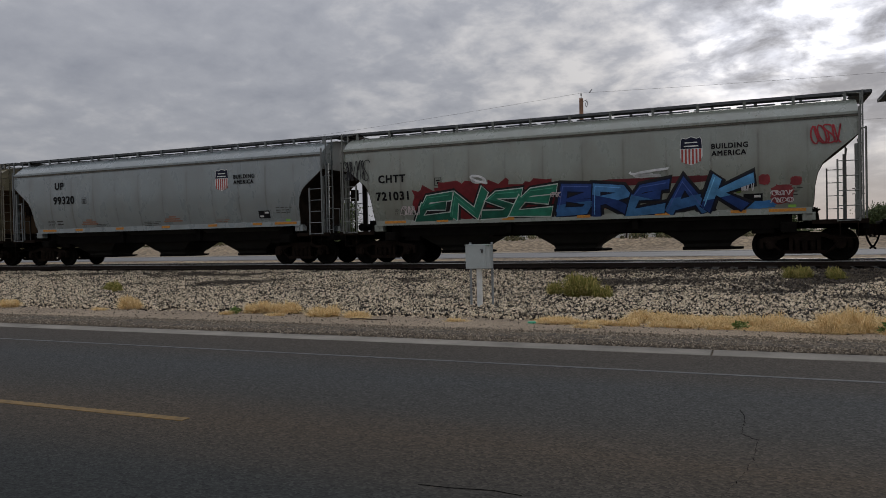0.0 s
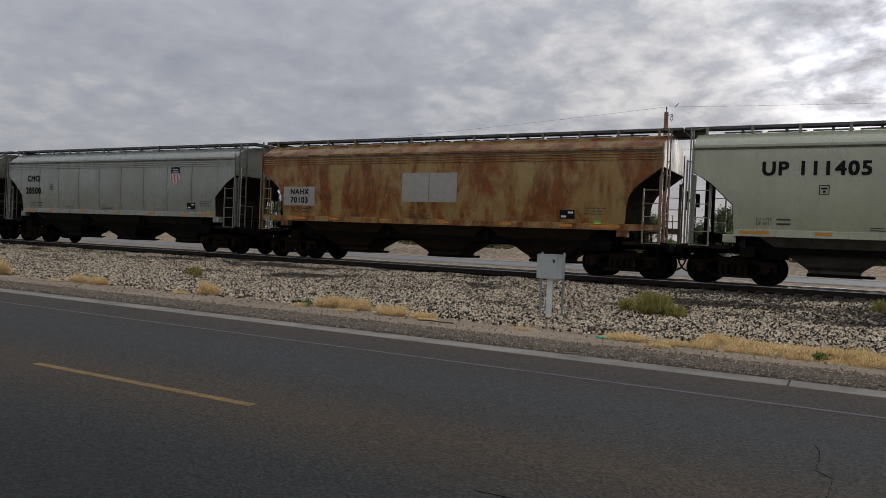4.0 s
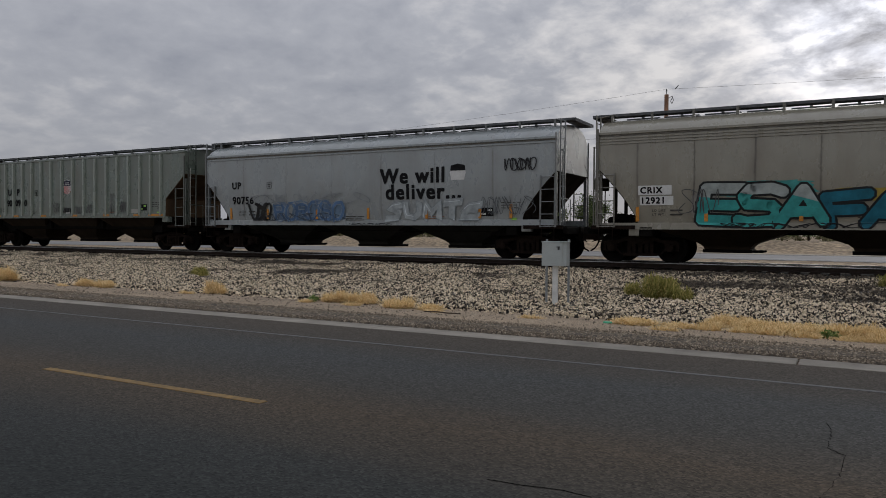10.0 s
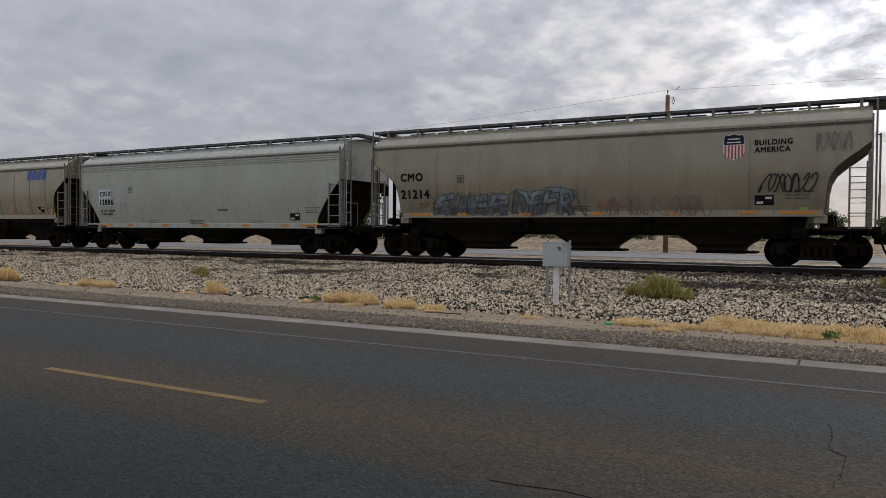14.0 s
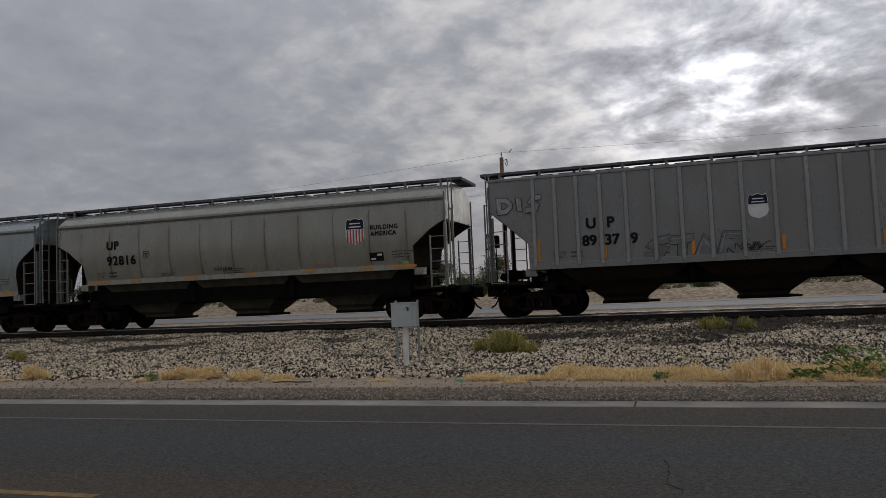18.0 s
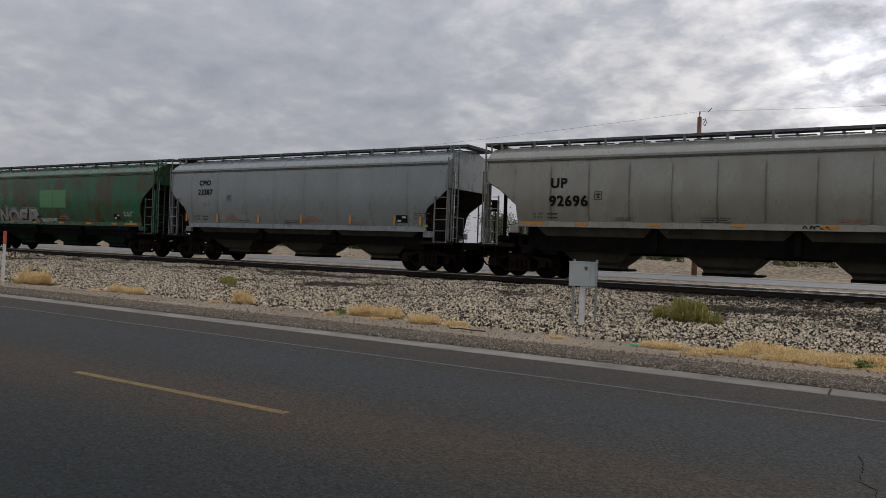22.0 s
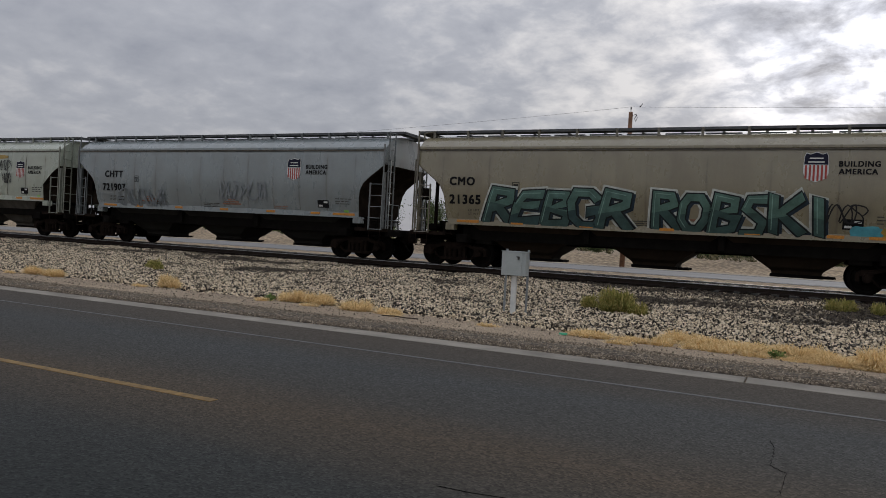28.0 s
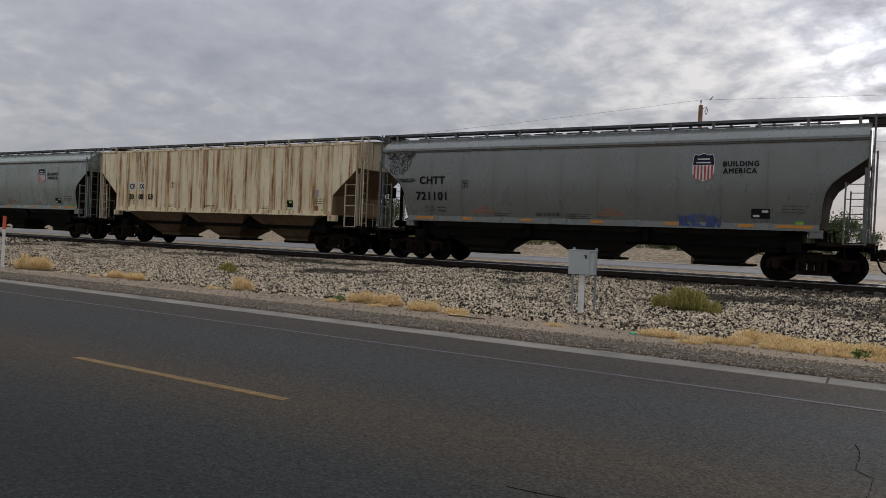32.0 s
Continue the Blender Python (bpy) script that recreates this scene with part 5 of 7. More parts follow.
        for f in (1, -1):
            mirror = Matrix.Translation((out * s, 0, 0)) @ Matrix.Diagonal((s, f, 1, 1))
            lad = piece("side_ladder", shared("side_ladder", side_ladder), trim, car, at=mirror)
            piece("stirrup_step", shared("stirrup_step", stirrup_step), SHADED_RUST, lad)
            if f > 0:
                piece("end_ladder", shared("end_ladder", end_ladder), trim, car, at=mirror)
            piece("jacking_pad", shared("jacking_pad", jacking_pad), coat, car, at=Matrix.Translation((s * (spec.get("truck", 6.62) + 0.1), 0, sill)) @ Matrix.Diagonal((1, f, 1, 1)) @ Matrix.Translation((0, -edge, 0)))
        truck = piece("truck", shared("truck", truck_bolster), SHADED_GRIME, car, "dark cast steel freight truck", pose(s * spec.get("truck", 6.62), 0, 0))
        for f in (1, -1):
            piece("side_frame", shared("side_frame", truck_frame), SHADED_RUST, truck, at=pose(0, -1.02 * f, 0, 0, 0, 0 if f > 0 else 180))
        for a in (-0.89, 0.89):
            ws = piece("wheel_set", shared("wheel_set", wheel_set), SHADED_GRIME, truck, at=pose(a, 0, 0.457))
            (AXLES_FRONT if a < 0 else AXLES_REAR).append(ws)
    piece("brake_wheel", shared("brake_wheel", brake_wheel), SHADED_RUST, car, at=pose(8.1 - half, 0, 0, 0, 0, 180))
    piece("brake_tank", shared("brake_tank", brake_tank), SHADED_GRIME, car, at=pose(7.94 - half, 0, 0, 0, 0, 180))
    # reflectors along the sill, or upright ones
    if spec.get("reflect", "sill") == "sill":
        for x, w in ((-6.45, 0.8), (-4.5, 0.42), (-2.2, 0.42), (0.25, 0.42), (2.6, 0.42), (4.7, 0.42), (5.7, 0.95)):
            bm = bmesh.new()
            add_box(bm, x, x + w, -edge - 0.060, -edge - 0.048, sill + 0.03, sill + 0.115)
            part("reflector", bm, AMBER, car, "amber reflector strip")
    elif spec["reflect"] == "upright":
        edge_in = SIDE_Y - side_bulge(sill + 0.4, curve) - 0.012
        for x in (-6.5, -4.5, -2.0, 0.4, 2.9, 5.0, 6.15):
            bm = bmesh.new()
            add_box(bm, x, x + 0.10, FACE - 0.006 + edge_in, FACE + 0.012 + edge_in, sill + 0.2, sill + (0.6 if abs(x) < 6 else 0.9))
            part("reflector", bm, AMBER, car, "amber reflector strip")
    # marks common to all sides
    old = set(car.children_recursive)
    ink = spec.get("ink", BLACK_PAINT)
    faint = ink if "ink" in spec else SMALL_INK
    px = spec.get("plate", -4.45)
    if px:
        bm = bmesh.new()
        frame_box(bm, px, px + 0.25, 2.60, 2.86)
        rect(bm, px + 0.05, px + 0.20, 2.74, 2.79)
        rect(bm, px + 0.09, px + 0.16, 2.65, 2.71)
        part("plate_mark", bm, ink, car)
    bm = bmesh.new()
    sx = spec.get("stencil_x", 5.05)
    rect(bm, sx, sx + 0.50, 1.50 + dz, 1.78 + dz)
    board2 = part("consolidated_stencil", bm, BLACK_PAINT, car, "black stencil panel with pale fields")
    for u, v in ((sx + 0.05, 1.54), (sx + 0.28, 1.67)):
        bm = bmesh.new()
        rect(bm, u, u + 0.17, v + dz, v + 0.065 + dz, 0.003)
        part("stencil_field", bm, WHITE_PAINT if kind != "ribbed" else LIME, board2)
    bars(car, 5.85, 1.92 + dz * 0.7, [(0.16, 0.16, 0.1, 0.14), (0.2, 0.12, 0.16), (0.16, 0.2, 0.14)], 0.028, 0.09, faint)
    if spec.get("num_x", -6.0) is not None:
        nx, nz = spec.get("num_x", -6.0), 1.68 + dz * 0.8
        for k, words in enumerate(("LD LMT", "LT WT")):
            lettering(car, words, nx, nz - 0.125 * k, 0.075, faint, name="load_mark", bold=0.03)
            bars(car, nx + 0.52, nz - 0.125 * k + 0.012, [(0.36,)], 0.05, 0.1, faint)
    bars(car, spec.get("note_x", -0.6), 1.50 + dz, [(0.5, 0.3), (0.4, 0.3), (0.35, 0.45)], 0.025, 0.065, faint)
    bars(car, -3.2, 1.48 + dz, [(0.3, 0.25), (0.45,)], 0.025, 0.065, faint)
    bars(car, 3.0, 1.48 + dz, [(0.35, 0.25), (0.3, 0.2)], 0.025, 0.065, FADED_RED)
    for x in spec.get("faded", (-3.6, 0.9) if kind == "round" else ()):
        bm = bmesh.new()
        for k, w in enumerate((0.35, 0.75, 0.95)):
            rect(bm, x - w / 2, x + w / 2, 1.66 + dz - k * 0.085, 1.715 + dz - k * 0.085)
        part("small_print", bm, FADED_RED, car)
    bm = bmesh.new()
    rect(bm, 6.2, 6.4, 1.36 + dz, 1.44 + dz)
    part("sticker", bm, LIME, car)
    for fn in spec.get("marks", ()):
        fn(car)
    if spec.get("shift"):
        for ob in car.children_recursive:
            if ob not in old:
                ob.matrix_basis = Matrix.Translation((-spec["shift"], 0, 0)) @ ob.matrix_basis
    if curve:
        wrap_marks(car, old, curve, sill, kind == "beaded")
    return car


AXLES_FRONT, AXLES_REAR = [], []


def number(mark, digits, x=-5.95, z=2.22, h=0.40, ink=None, dx=0.0, gap=0.62):
    def put(car):
        lettering(car, mark, x, z + gap, h * 0.80, ink)
        lettering(car, digits, x + dx, z, h * 0.88, ink, spacing=1.14)
    return put


def panel_words(rows, h):
    """Letters set between the posts of a ribbed side: rows of z and (text, x)."""
    def put(car):
        for z, words in rows:
            for text, x in words:
                lettering(car, text, x, z, h, spacing=1.0)
    return put


def one_line(text, x, z, h):
    return lambda car: lettering(car, text, x, z, h)


def emblem(x, z, slogan=True, s=0.74, faded=False):
    def put(car):
        shield(car, x, z, s, faded)
        if slogan:
            lettering(car, "BUILDING", x + 0.55, z + 0.02, 0.155, width=0.97, offset=0.008)
            lettering(car, "AMERICA", x + 0.55, z - 0.185, 0.155, width=0.92, offset=0.008)
    return put


def tag(*a, **k):
    return lambda car: scribble(car, *a, **k)


def scrawl(words, x, z, h, step, color=(0.02, 0.02, 0.022), slant=0.2):
    """Thin hand-written marker capitals, line under line."""
    def put(car):
        for k, body in enumerate(words):
            rng = random.Random(k + 5)
            for i, ch in enumerate(body):
                bm = bmesh.new()
                for n, line in enumerate(STROKES[ch]):
                    pts = [(u + rng.uniform(-0.06, 0.06), v + rng.uniform(-0.06, 0.06)) for u, v in line]
                    ribbon(bm, [(x + 0.05 * k + h * (0.82 * i + 0.66 * u + slant * v), z - step * k + h * v) for u, v in pts], 0.013, 0.002 + 0.0004 * n)
                part("marker_letter", bm, spray(color), car)
    return put


def piece_of_graffiti(*a, **k):
    return lambda car: graffiti(car, *a, **k)


def patch(x0, x1, z0, z1, mat, name="paint_patch", lift=0.001, label=""):
    def put(car):
        bm = bmesh.new()
        rect(bm, x0, x1, z0, z1, lift)
        part(name, bm, mat, car, label)
    return put


def smear(x0, x1, z0, z1, color, seed=1, lift=0.0005):
    def put(car):
        bm = bmesh.new()
        blob(bm, x0, x1, z0, z1, random.Random(seed), lift=lift + 0.00015 * (seed % 5))
        part("paint_smear", bm, spray(color), car)
    return put


# ---- the train ----
FILM = (0.15, 0.115, 0.08)
BLUE_GREY = paint("blue_grey_car_paint", (0.344, 0.396, 0.402), 0.3, (0.18, 0.16, 0.13))
MID_GREY = paint("grey_car_paint", (0.362, 0.400, 0.343), 0.38, FILM)
PALE_GREY = paint("pale_grey_car_paint", (0.53, 0.555, 0.475), 0.25, FILM)
WARM_GREY = paint("warm_grey_car_paint", (0.362, 0.360, 0.298), 0.45, FILM)
TAN = paint("dusty_tan_car_paint", (0.365, 0.322, 0.205), 0.5, FILM)
OLIVE_TAN = paint("olive_tan_car_paint", (0.375, 0.34, 0.235), 0.5, FILM)
DUSTY = paint("dust_covered_car_paint", (0.465, 0.423, 0.292), 0.45, FILM)
CREAM = paint("cream_white_car_paint", (0.565, 0.595, 0.415), 0.2, FILM)
WHITE_GREEN = paint("greenish_white_car_paint", (0.59, 0.645, 0.53), 0.2, (0.28, 0.22, 0.12))
RUSTED = paint("rust_eaten_car_paint", (0.47, 0.34, 0.135), 0.75, (0.30, 0.115, 0.014), 0.95, (0.175, 0.048, 0.006), 0.51, (1.5, 1.5, 0.6), 3.2, gloss=0.35)
GREEN = paint("faded_green_car_paint", (0.012, 0.185, 0.085), 0.5, (0.040, 0.040, 0.016), 0.85, (0.075, 0.032, 0.010), 0.53, (1.5, 1.5, 0.45), gloss=0.40)
OLD_CREAM = paint("rust_streaked_cream_paint", (1.20, 1.05, 0.71), 0.34, (0.60, 0.37, 0.14), 0.95, (0.27, 0.095, 0.012), 0.59, (6.0, 6.0, 0.32), gloss=0.4)
RUST_RIB = paint("rusty_rib_paint", (1.16, 0.99, 0.64), 0.6, (0.52, 0.26, 0.07), 0.95, (0.25, 0.085, 0.012), 0.54, (5.0, 5.0, 0.45), gloss=0.4)
# Post paint lightened and panel paint darkened so the colours carry the ribs' shading.
RIB_LIGHT = paint("ribbed_car_lit_post_paint", (0.325, 0.332, 0.316), 0.4, FILM)
RIB_GREY = paint("ribbed_car_shaded_grey_paint", (0.215, 0.226, 0.220), 0.5, FILM)
# Also colours the strip under the eaves, where it is painted shadow.
SEAM = plain("seam_grime", (0.13, 0.12, 0.10), 0.8, vary=0.4)
# Slope sheet: sooty, and blackened further for the shade beneath the end.
SLOPE = plain("shaded_sooty_slope_sheet", (0.030, 0.022, 0.016), 0.95, vary=0.5, scale=2.5, gloss=0.03)
SLOPE_BROWN = paint("brown_dusty_slope_sheet", (0.105, 0.066, 0.038), 0.6, (0.03, 0.02, 0.013), gloss=0.1)
SLOPE_RUST = paint("rust_stained_slope_sheet", (0.30, 0.205, 0.11), 0.7, (0.10, 0.06, 0.03), gloss=0.12)
# Hopper paints: grime, plus the shade under the bodies darkened into the colour.
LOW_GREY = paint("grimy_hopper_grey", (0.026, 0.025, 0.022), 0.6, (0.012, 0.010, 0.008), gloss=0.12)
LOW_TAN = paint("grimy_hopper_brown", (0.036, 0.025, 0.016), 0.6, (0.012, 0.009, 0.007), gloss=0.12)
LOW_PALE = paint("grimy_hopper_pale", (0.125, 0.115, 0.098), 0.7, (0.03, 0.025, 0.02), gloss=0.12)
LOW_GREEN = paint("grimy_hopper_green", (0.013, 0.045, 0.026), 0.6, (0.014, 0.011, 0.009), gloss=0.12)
GREY_TAN = paint("grey_tan_car_paint", (0.39, 0.368, 0.29), 0.4, FILM)
PALE_BLUE = paint("pale_blue_grey_car_paint", (0.421, 0.464, 0.469), 0.25, FILM)
GREEN_GREY = paint("greenish_grey_car_paint", (0.36, 0.42, 0.37), 0.35, FILM)
# Again a lit tone for the posts and a shaded one for the panels.
RIB_GREEN = paint("ribbed_car_shaded_green_grey_paint", (0.185, 0.232, 0.190), 0.45, FILM)
RIB_GREEN_LIGHT = paint("ribbed_car_lit_green_grey_post", (0.37, 0.43, 0.365), 0.35, FILM)
# Grime here too, with part of the tone being shade under the body.
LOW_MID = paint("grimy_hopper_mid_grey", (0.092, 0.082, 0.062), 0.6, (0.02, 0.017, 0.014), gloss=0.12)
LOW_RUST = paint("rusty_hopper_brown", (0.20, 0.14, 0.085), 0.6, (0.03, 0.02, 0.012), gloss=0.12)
SLATE = paint("slate_grey_car_paint", (0.295, 0.335, 0.338), 0.22, FILM)
DARK_GREY = paint("dark_grey_car_paint", (0.212, 0.236, 0.218), 0.25, FILM)
DULL_GREY = paint("dull_green_grey_car_paint", (0.31, 0.342, 0.288), 0.3, FILM)
GREY_PATCH = plain("grey_patch_paint", (0.36, 0.35, 0.315), 0.6, vary=0.1)
GREEN_PATCH = plain("fresh_green_patch", (0.10, 0.26, 0.11), 0.6, vary=0.12)
PALE_PATCH = plain("pale_patch_paint", (0.48, 0.52, 0.56), 0.6, vary=0.1)

HOPPER = "covered hopper car"
K_BLACK = (0.02, 0.02, 0.022)


def crossed_ring(x, z, r):
    """A round white mark crossed out in black."""
    def put(car):
        bm = bmesh.new()
        flat_poly(bm, [(x + r * math.cos(0.3927 * i), z + r * math.sin(0.3927 * i)) for i in range(16)], 0.001)
        disc = part("round_mark", bm, WHITE_PAINT, car, "white round mark with a black cross")
        bm = bmesh.new()
        for k in (-1, 1):
            fat_line(bm, [(x - 0.7 * r, z - 0.7 * r * k), (x + 0.7 * r, z + 0.7 * r * k)], 0.012, 0.003 + 0.001 * k)
        part("cross", bm, BLACK_PAINT, disc)
        sprayed_ring(x, z, r, r, 0.010, (0.03, 0.03, 0.03))(car)
    return put


def logo_letters(car):
    """Slanted blue company mark, as four plain blocks."""
    bm = bmesh.new()
    for i in range(4):
        x = 4.26 + i * 0.40
        flat_poly(bm, [(x, 3.38), (x + 0.31, 3.38), (x + 0.43, 3.84), (x + 0.12, 3.84)])
    part("company_mark", bm, LOGO_BLUE, car, "slanted blue block emblem")


def label_panel(x0, x1, z0, z1, mark, zm, h, digits=None, zd=0.0):
    def put(car):
        bm = bmesh.new()
        rect(bm, x0, x1, z0, z1, 0.002)
        part("mark_panel", bm, WHITE_PAINT, car)
        lettering(car, mark, x0 + 0.06, zm, h, lift=0.004, offset=0.012)
        if digits:
            lettering(car, digits, x0 + 0.04, zd, h * 1.05, lift=0.004, offset=0.03)
    return put


def white_label(car):
    bm = bmesh.new()
    rect(bm, -6.48, -5.33, 1.92, 2.62, 0.001)
    part("mark_panel", bm, GREEN_PATCH, car)
    lettering(car, "NDYX", -6.40, 2.32, 0.25, WHITE_PAINT, lift=0.004)
    lettering(car, "845960", -6.40, 1.98, 0.25, WHITE_PAINT, lift=0.004)
    lettering(car, "LD LMT 223600", -6.36, 1.79, 0.085, WHITE_PAINT, bold=0.02)


def two_patches(mat, x0, x1, z0, z1):
    def put(car):
        m = (x0 + x1) / 2
        for a, b in ((x0, m - 0.012), (m + 0.012, x1)):
            bm = bmesh.new()
            rect(bm, a, b, z0, z1, 0.002)
            part("paint_patch", bm, mat, car, "rectangle of fresher paint")
    return put


def slogan(car):
    lettering(car, "We will", 1.00, 2.62, 0.56, width=2.7, bold=0.07)
    lettering(car, "deliver...", 1.25, 2.05, 0.56, width=3.1, bold=0.07)
    bm = bmesh.new()
    flat_poly(bm, [(3.98, 2.70), (4.47, 2.70), (4.54, 2.95), (4.50, 3.10), (3.95, 3.10), (3.91, 2.95)])
    e = part("emblem", bm, WHITE_PAINT, car, "worn shield emblem with a dark cap")
    bm = bmesh.new()
    flat_poly(bm, [(3.93, 3.02), (4.52, 3.02), (4.50, 3.20), (4.22, 3.26), (3.95, 3.20)], 0.003)
    part("emblem_cap", bm, BLACK_PAINT, e)


